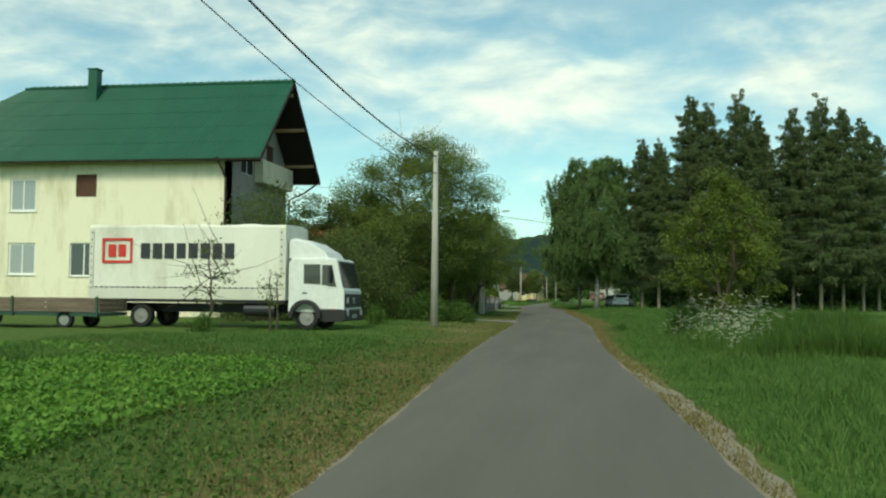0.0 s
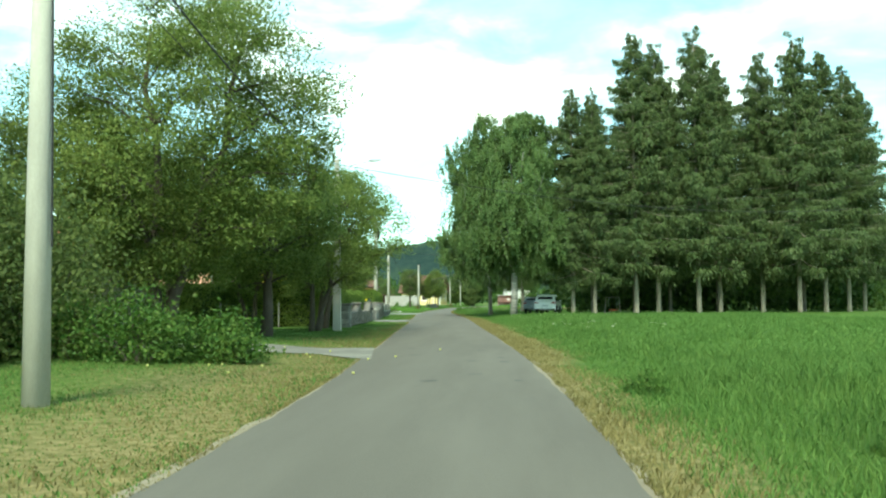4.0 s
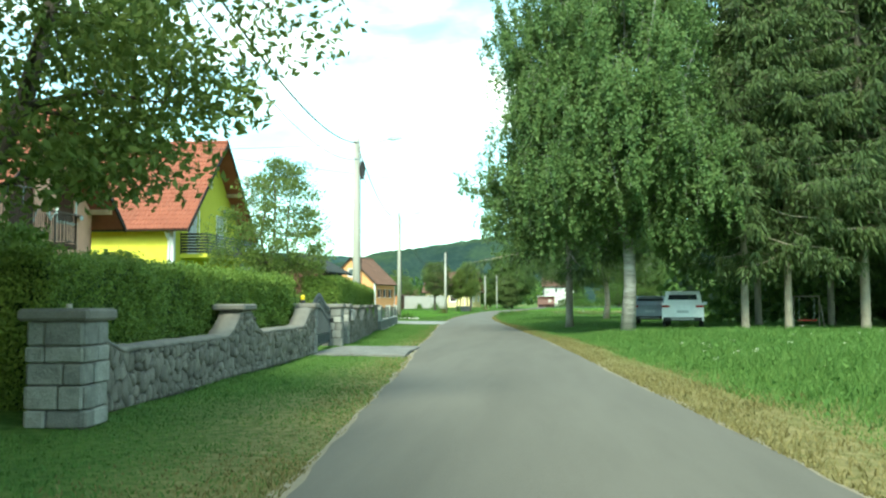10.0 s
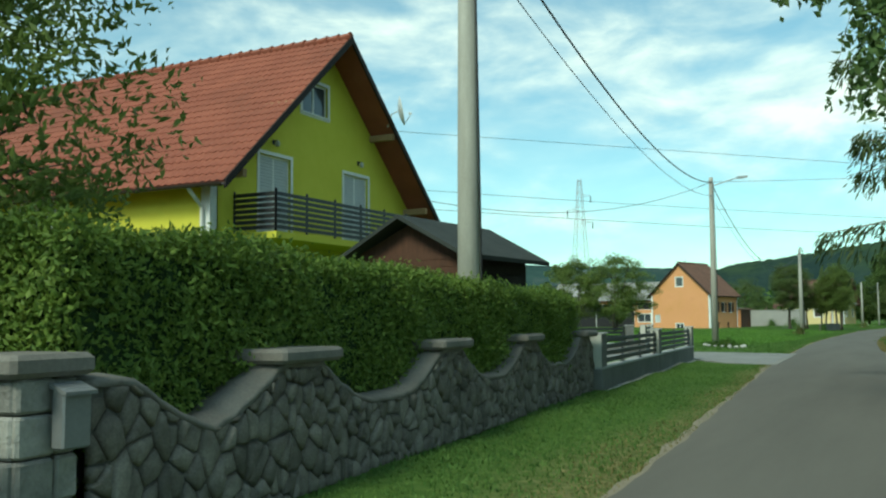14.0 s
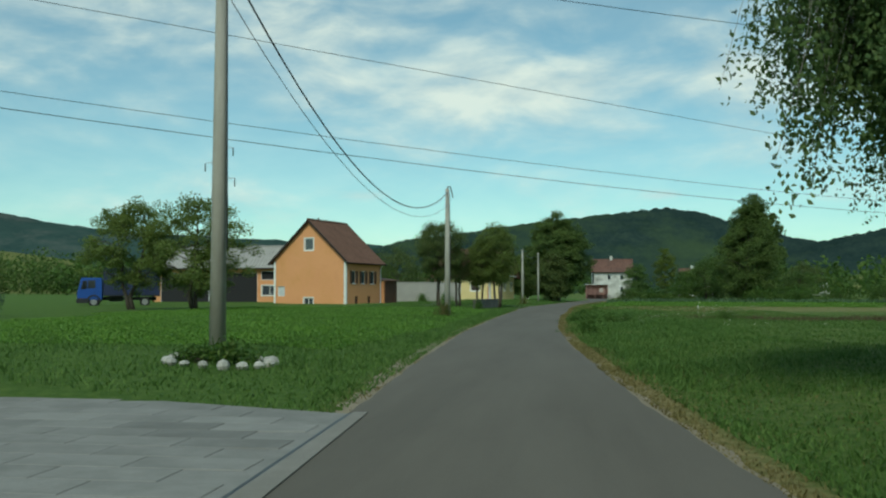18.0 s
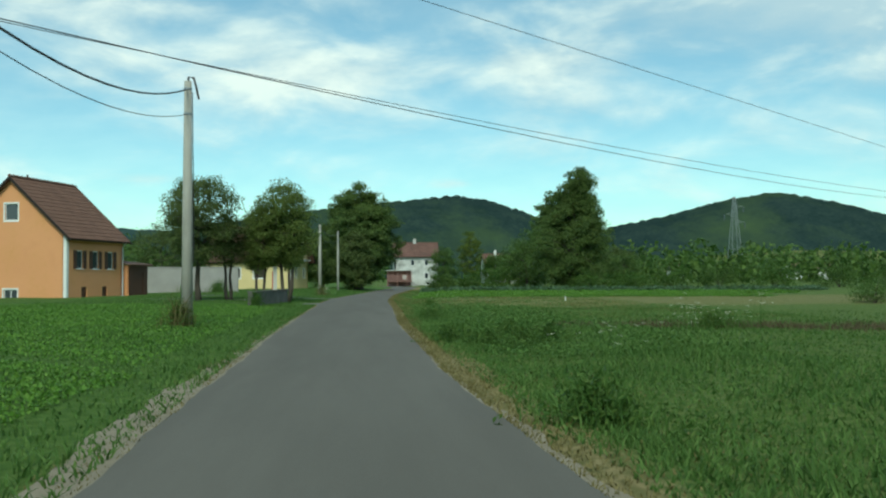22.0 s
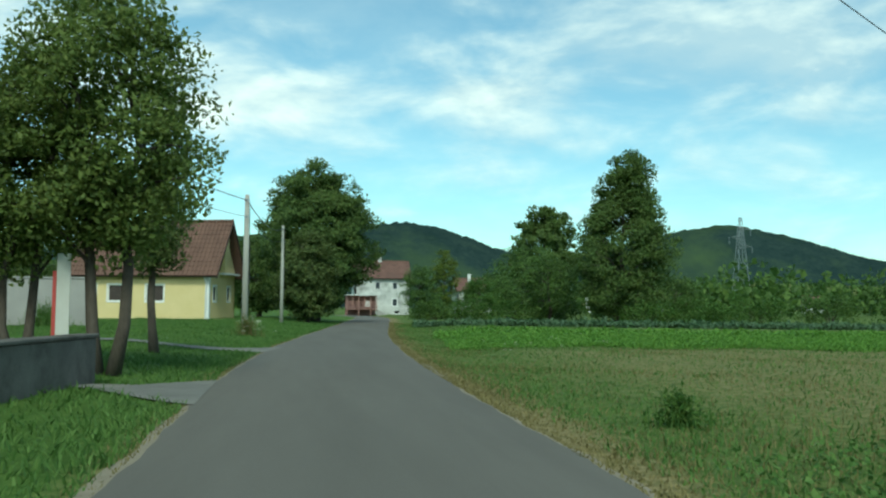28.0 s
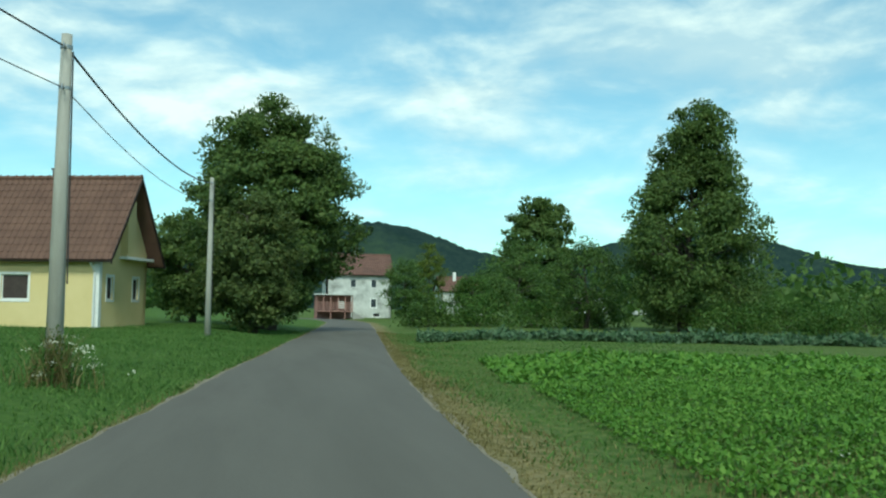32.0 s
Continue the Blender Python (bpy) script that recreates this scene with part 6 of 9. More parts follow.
wire("thin service wire from the pole across the road", tip("D"), (22.0, 150.0, 11.0), 0.3, 0.010)
wire("thin service wire from the pole to the peach house", tip("C"), (-20.0, 78.0, 6.8), 0.6, 0.009)
wire("thin wire over the meadow", tip("S"), (-3.0, 92.0, 7.0), 0.3, 0.006)
wire("thin wire over the meadow", tip("S"), (95.0, 62.0, 8.0), 0.9, 0.010)
for _a, _b, _s in (((-80, 120.5, 20.6), (112, 259.7, 9.6), 0.0), ((-80, 122.3, 16.9), (112, 272.5, 13.0), 3.87), ((-80, 95.9, 14.1), (112, 278.6, 14.6), 5.7)):
    wire("high power line crossing over the fields", _a, _b, _s, 0.02, 24)
    for _x, _y, _h in (_a, _b):
        _w = thing("power_pole", "tall wooden pole of the crossing power line", "pole", pose(_x, _y, 0))
        part("shaft", Mesh().tube([(0, 0, -0.4), (0, 0, _h)], [0.2, 0.13], 10), M_BARK, _w)
        part("insulator", Mesh().tube([(0, 0, _h), (0, 0, _h + 0.02), (0, 0, _h + 0.2)], [0.05, 0.07, 0.05], 8), M_STEEL, _w)


def pylon(label, x, y, h, w=2.4):
    """A lattice tower with three short arms."""
    t = thing("pylon", label, "pylon", pose(x, y, 0))
    m = Mesh()
    lv = [0, h * 0.18, h * 0.34, h * 0.48, h * 0.6, h * 0.7, h * 0.79, h * 0.87, h * 0.94, h]
    hw = [w * (1 - 0.86 * z / h) for z in lv]
    for sx, sy in ((1, 1), (1, -1), (-1, 1), (-1, -1)):
        m.tube([(sx * a, sy * a, z) for a, z in zip(hw, lv)], 0.055, 4)
    for k in range(len(lv) - 1):
        a, b, z0, z1 = hw[k], hw[k + 1], lv[k], lv[k + 1]
        for s in (1, -1):
            m.tube([(-a, s * a, z0), (b, s * b, z1)], 0.027, 4).tube([(a, s * a, z0), (-b, s * b, z1)], 0.027, 4)
            m.tube([(s * a, -a, z0), (s * b, b, z1)], 0.027, 4).tube([(s * a, a, z0), (s * b, -b, z1)], 0.027, 4)
    part("lattice", m, M_STEEL, t)
    for z, l in ((h * 0.70, 3.0), (h * 0.79, -3.0), (h * 0.88, 2.6)):
        part("arm", Mesh().tube([(0, 0, z + 0.6), (l, 0, z), (0, 0, z - 0.2)], 0.1, 4), M_STEEL, t)
        part("insulator", Mesh().tube([(l, 0, z), (l, 0, z - 1.6)], 0.13, 6), M_GLASS, t)
    return t


pylon("grey steel lattice pylon behind the farm", -67.5, 279.7, 33.5)
pylon("grey steel lattice pylon beyond the hedges", 104.0, 381.5, 24.2, 2.0)
pylon("grey steel lattice pylon far over the meadow", 98.3, 220.8, 25.2, 2.0)

# ---- stone walls, gates, fences, hedges, paving ----
M_STONE = material("grey_field_stone", [(0.102, 0.092, 0.079), (0.168, 0.151, 0.131), (0.245, 0.222, 0.192)], scale=5, fine=50, rough=0.95, bump=0.8, vary=0.25, stain=(0.088, 0.082, 0.066), stain_scale=2.0)
M_MORTAR = material("dark_mortar", [(0.075, 0.073, 0.068), (0.12, 0.117, 0.108)], scale=6, fine=60, rough=1.0, bump=0.4)
M_COPING = material("rough_cement_coping", [(0.135, 0.123, 0.109), (0.23, 0.211, 0.188)], scale=3, fine=40, rough=0.95, bump=0.5, stain=(0.13, 0.13, 0.12), stain_scale=1.0)
M_PILLAR = material("pale_cut_stone", [(0.17, 0.164, 0.152), (0.31, 0.30, 0.275)], scale=6, fine=40, rough=0.95, bump=1.0, vary=0.3, stain=(0.13, 0.127, 0.115), stain_scale=2.5, bump_dist=0.03)


def cells(rng, length, height, n, gap):
    """Irregular convex pieces that fill a rectangle, each drawn in by half a joint."""
    pts = np.stack([rng.uniform(0, length, n), rng.uniform(0, height, n)], -1)
    for _ in range(4):   # even them out a little
        d = pts[:, None] - pts[None]
        q = (d ** 2).sum(-1) + np.eye(n) + 1e-5
        push = (d / q[..., None] * np.exp(-q / (length * height / n))[..., None]).sum(1)
        pts = np.clip(pts + 0.02 * push, (0.02, 0.02), (length - 0.02, height - 0.02))
    out = []
    for k in range(n):
        poly = [(0.0, 0.0), (length, 0.0), (length, height), (0.0, height)]
        near = np.argsort(((pts - pts[k]) ** 2).sum(-1))[1:22]
        for j in near:
            mx, mz = (pts[k] + pts[j]) / 2
            dx, dz = pts[j] - pts[k]
            l = math.hypot(dx, dz)
            poly = clip_poly(poly, lambda u, z: -((u - mx) * dx + (z - mz) * dz) / l - gap / 2)
            if len(poly) < 3:
                break
        if len(poly) > 2:
            out.append(poly)
    return out


def stone_piece(rng, poly, depth):
    """A stone over its outline: rounded rim, bulging face, in the plane y = 0 towards -y."""
    c = np.mean(poly, 0)
    pts = [(c + (np.array(p) - c) * rng.uniform(0.95, 1.0)) for p in poly]
    d = depth * rng.uniform(0.6, 1.3)

    def ring(k, y):
        return [(c[0] + (p[0] - c[0]) * k, y, c[1] + (p[1] - c[1]) * k) for p in pts]
    return Mesh().loft([ring(1.0, 0.03), ring(0.99, -d * 0.3), ring(0.9, -d * 0.75), ring(0.62, -d * rng.uniform(0.95, 1.15)), ring(0.2, -d * rng.uniform(0.95, 1.3))])


def wall_top(s, posts, low, high, flare):
    """The height of the wall's curved top at a distance s along it."""
    d = min(abs(s - p) for p in posts)
    d = max(0.0, d - 0.34)
    return low + (high - low) * max(0.0, 1 - d / flare) ** 1.8


def stone_wall(name, label, a, b, base, posts, low, high, flare, n, seed):
    """A field-stone wall with a curved top between posts; the stones on the road side are pieces of their own."""
    a, b = Vector((*a, base)), Vector((*b, base))
    L = (b - a).length
    ang = math.degrees(math.atan2(b.y - a.y, b.x - a.x))
    t = thing(name, label, "wall", pose(a.x, a.y, base, 0, 0, ang))
    m = Mesh()
    k = int(L / 0.15)
    for s0, s1 in zip(np.linspace(0, L, k), np.linspace(0, L, k)[1:]):
        z0, z1 = wall_top(s0, posts, low, high, flare), wall_top(s1, posts, low, high, flare)
        m.loft([[(s0, 0, -0.35), (s0, 0.34, -0.35), (s0, 0.34, z0), (s0, 0, z0)], [(s1, 0, -0.35), (s1, 0.34, -0.35), (s1, 0.34, z1), (s1, 0, z1)]], False)
    part("core", m, M_MORTAR, t)
    cp = Mesh()
    rings = []
    rng = np.random.default_rng(seed)
    for s in np.linspace(0, L, int(L / 0.12)):
        z = wall_top(s, posts, low, high, flare) + rng.uniform(-0.012, 0.012)
        rings.append([(s, -0.045, z - 0.03), (s, 0.37, z - 0.03), (s, 0.36, z + 0.02), (s, 0.17, z + 0.045), (s, -0.02, z + 0.02)])
    part("coping", cp.loft(rings), M_COPING, t, "rough rounded cement coping", smooth=True)
    # road side is the wall's right-hand side as one goes from a to b; past the first 300 the stones are joined
    count, rest = 0, Mesh()
    for poly in sorted(cells(rng, L * 1.3, high, n, 0.016), key=lambda q: q[0][0]):
        poly = [(u / 1.3, z) for u, z in poly]
        c = np.mean(poly, 0)
        lim = wall_top(c[0], posts, low, high, flare)
        zs = [p[1] for p in poly]
        if min(zs) > lim - 0.05:
            continue
        if max(zs) > lim - 0.03:
            u0, u1 = min(p[0] for p in poly), max(p[0] for p in poly)
            z0, z1 = wall_top(u0, posts, low, high, flare) - 0.03, wall_top(u1, posts, low, high, flare) - 0.03
            kk = (z1 - z0) / max(u1 - u0, 1e-3)
            poly = clip_poly(poly, lambda u, z: z0 + kk * (u - u0) - z)
        if len(poly) > 2:
            piece = stone_piece(rng, poly, 0.05)
            if count < 300:
                part("stone", piece, M_STONE, t, smooth=True)
            else:
                k = len(rest.v)
                rest.v += piece.v
                rest.f += [tuple(i + k for i in f) for f in piece.f]
            count += 1
    if rest.v:
        tagged(part("stones", rest, M_STONE, t, smooth=True), kind="stuff")
    return t


def pillar(label, x, y, base, w, h, ang, seed, cap=0.08, courses=5, mat=None):
    """A pillar of cut stone blocks with a flat cap."""
    rng = np.random.default_rng(seed)
    t = thing("stone_pillar", label, "pillar", pose(x, y, base, 0, 0, ang), "stone gate pillars")
    part("core", Mesh().box(-w / 2 + 0.03, w / 2 - 0.03, -w / 2 + 0.03, w / 2 - 0.03, -0.3, h), M_MORTAR, t)
    lev = [0.0] + [h * (k + rng.uniform(-0.18, 0.18)) / courses for k in range(1, courses)] + [h]
    for k in range(courses):
        z0, z1 = lev[k] + 0.006, lev[k + 1] - 0.006
        for f in range(4):
            cut = rng.uniform(-0.2, 0.2) * w
            for u0, u1 in ((-w / 2, cut), (cut, w / 2)):
                j = rng.uniform(-0.012, 0.022)
                part("stone", Mesh().box(u0 + 0.007, u1 - 0.007, -w / 2 - 0.015 - j, -w / 2 + 0.05, z0, z1, 0.017), mat or M_PILLAR, t, at=pose(0, 0, 0, 0, 0, 90 * f))
    part("cap", Mesh().box(-w / 2 - cap, w / 2 + cap, -w / 2 - cap, w / 2 + cap, h, h + 0.13, 0.03), M_COPING, t)
    return t


_wa = math.degrees(math.atan2(14.3, -0.6))
stone_wall("stone_wall", "grey field-stone garden wall with a curved coping", (-2.64, 63.6), (-3.18, 76.75), 0.02, (0.1, 6.9, 13.0), 0.72, 1.13, 0.95, 760, 5)
_wb = math.degrees(math.atan2(14.0, -1.55))
stone_wall("stone_wall", "grey field-stone wall scalloped between its stone posts", (-3.5, 83.05), (-5.02, 97.0), 0.0, (0.0, 2.45, 6.0, 9.45, 13.3), 0.68, 1.1, 1.15, 760, 6)
for _k, (_x, _y) in enumerate(((-2.92, 70.4),)):
    _c = thing("wall_post_cap", "flat cement cap on the stone wall's post", "cap stone", pose(_x - 0.17, _y, 1.17, 0, 0, 3))
    part("cap", Mesh().box(-0.3, 0.3, -0.45, 0.45, 0, 0.12, 0.03), M_COPING, _c)
for _x, _y in ((-3.77, 85.5), (-4.16, 89.0), (-4.53, 92.4), (-4.95, 96.4)):
    _c = thing("wall_post_cap", "flat cement cap on the scalloped wall's post", "cap stone", pose(_x - 0.15, _y, 1.11, 0, 0, 6))
    part("cap", Mesh().box(-0.3, 0.3, -0.5, 0.5, 0, 0.12, 0.03), M_COPING, _c)
pillar("square cut-stone pillar at the end of the wall", -2.57, 63.38, 0.02, 0.6, 1.1, 3, 11)
pillar("square cut-stone gate pillar with a flat cap", -3.43, 77.0, 0.02, 0.47, 1.15, 3, 12)
pillar("square cut-stone gate pillar with a letter slot", -3.71, 81.46, 0.0, 0.56, 1.15, 5, 13)
pillar("slim cut-stone gate pillar with a small mailbox", -3.72, 82.72, 0.0, 0.46, 1.15, 5, 14)
_ls = thing("letter_slot", "small dark letter slot let into the gate pillar", "letter slot", pose(-3.71, 81.46, 0.0, 0, 0, 5))
part("slot", Mesh().box(-0.06, 0.06, -0.325, -0.28, 0.74, 0.86, 0.006), M_HOLESHADE, _ls)
M_BOX = plain("grey_mailbox", (0.22, 0.225, 0.23), 0.45, 0.3)
_mb = thing("mailbox", "small grey metal mailbox on the gate pillar", "mailbox", pose(-3.43, 82.82, 0.75))
part("body", Mesh().box(0, 0.1, -0.1, 0.1, 0, 0.34, 0.012), M_BOX, _mb)
part("lid", Mesh().loft([[(-0.01, -0.11, 0.34), (0.13, -0.11, 0.30), (0.13, -0.11, 0.32), (-0.01, -0.11, 0.37)], [(-0.01, 0.11, 0.34), (0.13, 0.11, 0.30), (0.13, 0.11, 0.32), (-0.01, 0.11, 0.37)]]), M_BOX, _mb)
M_YEL = plain("yellow_glaze", (0.75, 0.55, 0.02), 0.35)
_orn = thing("garden_lamp", "small yellow lamp with a dark base on the gate pillar", "lamp", pose(-3.52, 77.05, 1.30))
part("base", Mesh().tube([(0, 0, 0), (0, 0, 0.05), (0, 0, 0.08)], [0.07, 0.075, 0.05], 12), M_CABLE, _orn)
part("body", Mesh().tube([(0, 0, 0.08), (0, 0, 0.10), (0, 0, 0.19), (0, 0, 0.205)], [0.045, 0.056, 0.054, 0.03], 12), M_YEL, _orn, smooth=True)

M_IRON = plain("dark_wrought_iron", (0.07, 0.08, 0.085), 0.55, 0.4)


def iron_gate(label, a, b, base, low, rise, step, panel=0.36):
    """A wrought iron gate between a and b, arched in the middle, with spear-tipped bars."""
    a, b = Vector((*a, base)), Vector((*b, base))
    L = (b - a).length
    t = thing("iron_gate", label, "gate", pose(a.x, a.y, base, 0, 0, math.degrees(math.atan2(b.y - a.y, b.x - a.x))))

    def top(u):
        return low + rise * (0.5 - 0.5 * math.cos(2 * math.pi * min(max(u / L, 0), 1))) ** 1.2
    bar = None
    n = int(L / step)
    for k in range(n + 1):
        u = 0.04 + (L - 0.08) * k / n
        h = top(u)
        part("bar", Mesh().box(u - 0.008, u + 0.008, -0.008, 0.008, 0.08, h - 0.03), M_IRON, t)
        part("spear_tip", Mesh().loft([[(u + dx * r, dy * r, z) for dx, dy in ((1, 0), (0, 1), (-1, 0), (0, -1))] for r, z in ((0.006, h - 0.04), (0.02, h), (0.024, h + 0.03), (0.002, h + 0.11))]), M_IRON, t)
    for off in (0.10, 0.30):
        part("rail", Mesh().tube([(u, 0, top(u) - off) for u in np.linspace(0.02, L - 0.02, 24)], 0.016, 6), M_IRON, t)
    for z in (0.08, panel + 0.06):
        part("rail", Mesh().box(0.0, L, -0.018, 0.018, z, z + 0.04), M_IRON, t)
    for u in (0.02, L / 2, L - 0.02):
        part("stile", Mesh().box(u - 0.022, u + 0.022, -0.022, 0.022, 0.03, top(u) - 0.03), M_IRON, t)
    for k in range(n):
        u = 0.04 + (L - 0.08) * (k + 0.5) / n
        part("short_bar", Mesh().box(u - 0.012, u + 0.012, -0.006, 0.006, 0.1, panel + 0.08), M_IRON, t)
    return t


iron_gate("dark wrought iron driveway gate with spear-tipped bars", (-3.45, 77.27), (-3.76, 81.15), 0.05, 1.07, 0.36, 0.1, 0.3)
iron_gate("small wrought iron garden gate between stone pillars", (-3.74, 81.78), (-3.76, 82.47), 0.03, 1.08, 0.12, 0.1)

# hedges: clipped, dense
# dark filler body: the shade between the leaves, put in as colour
M_HSHADE = material("hedge_inside", [(0.014, 0.028, 0.009), (0.03, 0.055, 0.016)], scale=8, rough=1.0, bump=0.5)


def hedge(label, a, b, w, h, base, seed, dens=2000, leaf=0.048, mat=None, uneven=0.05, fall=0.0):
    rng = np.random.default_rng(seed)
    a, b = Vector((*a, base)), Vector((*b, base))
    L = (b - a).length
    t = thing("hedge", label, "hedge", pose(a.x, a.y, base, 0, 0, math.degrees(math.atan2(b.y - a.y, b.x - a.x))))
    part("inside", Mesh().loft([[(x, -w / 2 + 0.1, -0.1), (x, w / 2 - 0.1, -0.1), (x, w / 2 - 0.1, z - 0.2), (x, w / 2 - 0.2, z - 0.1), (x, -w / 2 + 0.2, z - 0.1), (x, -w / 2 + 0.1, z - 0.2)] for x, z in ((0.12, h), (L - 0.12, h * (1 - fall)))]), M_HSHADE, t)
    c = []
    for area, fn in ((L * h, lambda u, v: (u * L, -w / 2 + 0 * u, v * h)), (L * h, lambda u, v: (u * L, w / 2 + 0 * u, v * h)), (L * w, lambda u, v: (u * L, (v - 0.5) * w, h + 0 * u)), (w * h, lambda u, v: (0 * u, (u - 0.5) * w, v * h)), (w * h, lambda u, v: (0 * u + L, (u - 0.5) * w, v * h))):
        n = int(area * dens)
        c.append(np.stack(fn(rng.uniform(0, 1, n), rng.uniform(0, 1, n)), -1))
    c = np.concatenate(c)
    bumps = uneven * (np.sin(c[:, 0] * 2.1 + seed) + 0.7 * np.sin(c[:, 0] * 5.3) * np.sin(c[:, 2] * 4.0) + 0.5 * np.sin(c[:, 2] * 7 + c[:, 0] * 3))
    mid = np.array([L / 2, 0, h / 2])
    out = np.sign(c - mid) * np.array([0.15, 1, 1])
    on_top, on_side = c[:, 2] > h - 1e-6, np.abs(np.abs(c[:, 1]) - w / 2) < 1e-6
    bumps = bumps + 0.5 * uneven * np.sin(c[:, 0] * 11 + 2 * np.sin(c[:, 2] * 9))
    c[:, 2] += np.where(on_top, bumps, 0)
    c[:, 1] += np.where(on_side, np.sign(c[:, 1]) * bumps, 0)
    c = c + rng.normal(size=c.shape) * 0.045 - out * rng.uniform(0, 0.10, len(c))[:, None] * np.array([0, 1, 1])
    c[:, 2] *= 1 - fall * c[:, 0] / L
    face = np.where(on_top[:, None], (0, 0, 1.2), np.where(on_side[:, None], np.stack([0 * c[:, 0], np.sign(c[:, 1]), 0.5 + 0 * c[:, 0]], -1), np.stack([np.sign(c[:, 0] - L / 2), 0 * c[:, 0], 0.5 + 0 * c[:, 0]], -1)))
    v, f = leaves(rng, c, leaf * 1.3, 0.5, -0.6, normal=face)
    part("foliage", array_mesh("foliage", v, f, mat or L_HEDGE), mat or L_HEDGE, t)
    return t


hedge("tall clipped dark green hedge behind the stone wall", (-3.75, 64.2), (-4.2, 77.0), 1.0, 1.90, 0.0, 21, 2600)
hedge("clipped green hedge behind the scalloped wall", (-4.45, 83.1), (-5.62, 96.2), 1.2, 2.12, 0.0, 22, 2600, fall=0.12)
hedge("dark clipped hedge along the orchard fence", (-4.4, 65.6), (-17.0, 67.0), 1.0, 2.3, 0.05, 23, 600, 0.09)
hedge("dark hedge at the back of the garden", (-16.6, 89.6), (-6.5, 91.6), 0.9, 1.6, 0.05, 24, 600)
# orchard fence posts with wire
_fp = thing("wire_fence", "low wire fence on thin pale posts", "fence", pose(-2.9, 64.4, 0.05))
for _k in range(5):
    part("post", Mesh().tube([(-3.1 * _k - 0.2, 0.06 * _k, -0.2), (-3.1 * _k - 0.2, 0.06 * _k, 1.25)], 0.035, 8), M_CONC, _fp)
for _z in (0.4, 0.8, 1.15):
    part("strand", Mesh().tube([(0.0, 0, _z), (-12.6, 0.24, _z)], 0.0018, 4), M_STEEL, _fp)
# posts of the field fence behind the garden
_gf = thing("field_fence", "thin dark metal field fence posts with wire", "fence", pose(-42.0, 130.0, lz(-42, 130)))
for _k in range(6):
    part("post", Mesh().box(3.56 * _k - 0.05, 3.56 * _k + 0.05, 1.86 * _k - 0.05, 1.86 * _k + 0.05, -0.2, 1.65), M_DKMETAL, _gf)
for _z in (0.5, 1.0, 1.5):
    part("strand", Mesh().tube([(0, 0, _z), (17.8, 9.3, _z)], 0.01, 4), M_DKMETAL, _gf)

# modern fence: grey plinth, dark boards, pale posts
M_PLINTH = material("grey_plinth_render", [(0.15, 0.15, 0.145), (0.20, 0.20, 0.19)], scale=1.5, fine=80, rough=0.92, bump=0.3, stain=(0.12, 0.12, 0.115), stain_scale=0.8)
M_POSTC = material("cream_post_render", [(0.46, 0.45, 0.40), (0.56, 0.55, 0.50)], scale=2, fine=60, rough=0.9, bump=0.2)
M_ANTH = plain("anthracite_boards", (0.022, 0.025, 0.032), 0.5, 0.2)
M_CAPST = material("pale_cap_slab", [(0.36, 0.37, 0.37), (0.48, 0.48, 0.47)], scale=3, fine=60, rough=0.85, bump=0.2)


def slat_fence(label, a, b, za, zb, plinth, top, posts, n_slats=4, w=0.24, post_w=0.42):
    """Boards between rendered posts on a plinth; posts: distances along it."""
    a, b = Vector((*a, 0)), Vector((*b, 0))
    L = (b - a).length
    t = thing("slat_fence", label, "fence", pose(a.x, a.y, za, 0, 0, math.degrees(math.atan2(b.y - a.y, b.x - a.x))))
    part("plinth", Mesh().box(0, L, -w / 2, w / 2, -0.5, plinth, 0.01), M_PLINTH, t)
    part("cap_slab", Mesh().box(0, L, -w / 2 - 0.02, w / 2 + 0.02, plinth, plinth + 0.05, 0.01), M_CAPST, t)
    for p in posts:
        q = part("fence_post", Mesh().box(p - post_w / 2, p + post_w / 2, -w / 2 - 0.012, w / 2 + 0.012, -0.5, top + 0.02, 0.012), M_PLINTH, t)
        part("post_face", Mesh().box(p - post_w / 2 - 0.012, p - post_w / 2, -w / 2 + 0.01, w / 2 - 0.01, plinth + 0.05, top + 0.02), M_POSTC, q, "cream rendered post face")
        part("post_cap", Mesh().box(p - post_w / 2 - 0.03, p + post_w / 2 + 0.03, -w / 2 - 0.04, w / 2 + 0.04, top + 0.02, top + 0.055, 0.01), M_CAPST, q)
    ends = sorted(posts)
    for p, q in zip(ends, ends[1:]):
        u0, u1 = p + post_w / 2 + 0.02, q - post_w / 2 - 0.02
        hgt = (top - plinth - 0.12) / n_slats
        for k in range(n_slats):
            z = plinth + 0.11 + k * hgt
            part("board", Mesh().box(u0, u1, -0.05, -0.025, z, z + hgt * 0.68, 0.004), M_ANTH, t)
        m = max(1, int((u1 - u0) / 2.3))
        for k in range(m + 1):
            u = u0 + 0.08 + (u1 - u0 - 0.16) * k / m
            s = part("metal_post", Mesh().box(u - 0.03, u + 0.03, -0.025, 0.025, plinth + 0.05, top), M_DKMETAL, t)
            part("foot_plate", Mesh().box(u - 0.08, u + 0.08, -0.06, 0.06, plinth + 0.05, plinth + 0.065), M_DKMETAL, s)
    return t


slat_fence("dark slatted fence on a grey rendered plinth", (-4.98, 97.15), (-6.44, 112.3), 0.0, 0.0, 0.44, 1.12, (0.22, 7.6, 14.95))
slat_fence("slatted fence on a grey plinth beyond the driveway", (-9.35, 116.8), (-9.95, 120.3), 0.0, 0.0, 0.42, 1.15, (0.15, 3.3), 4, 0.22, 0.3)
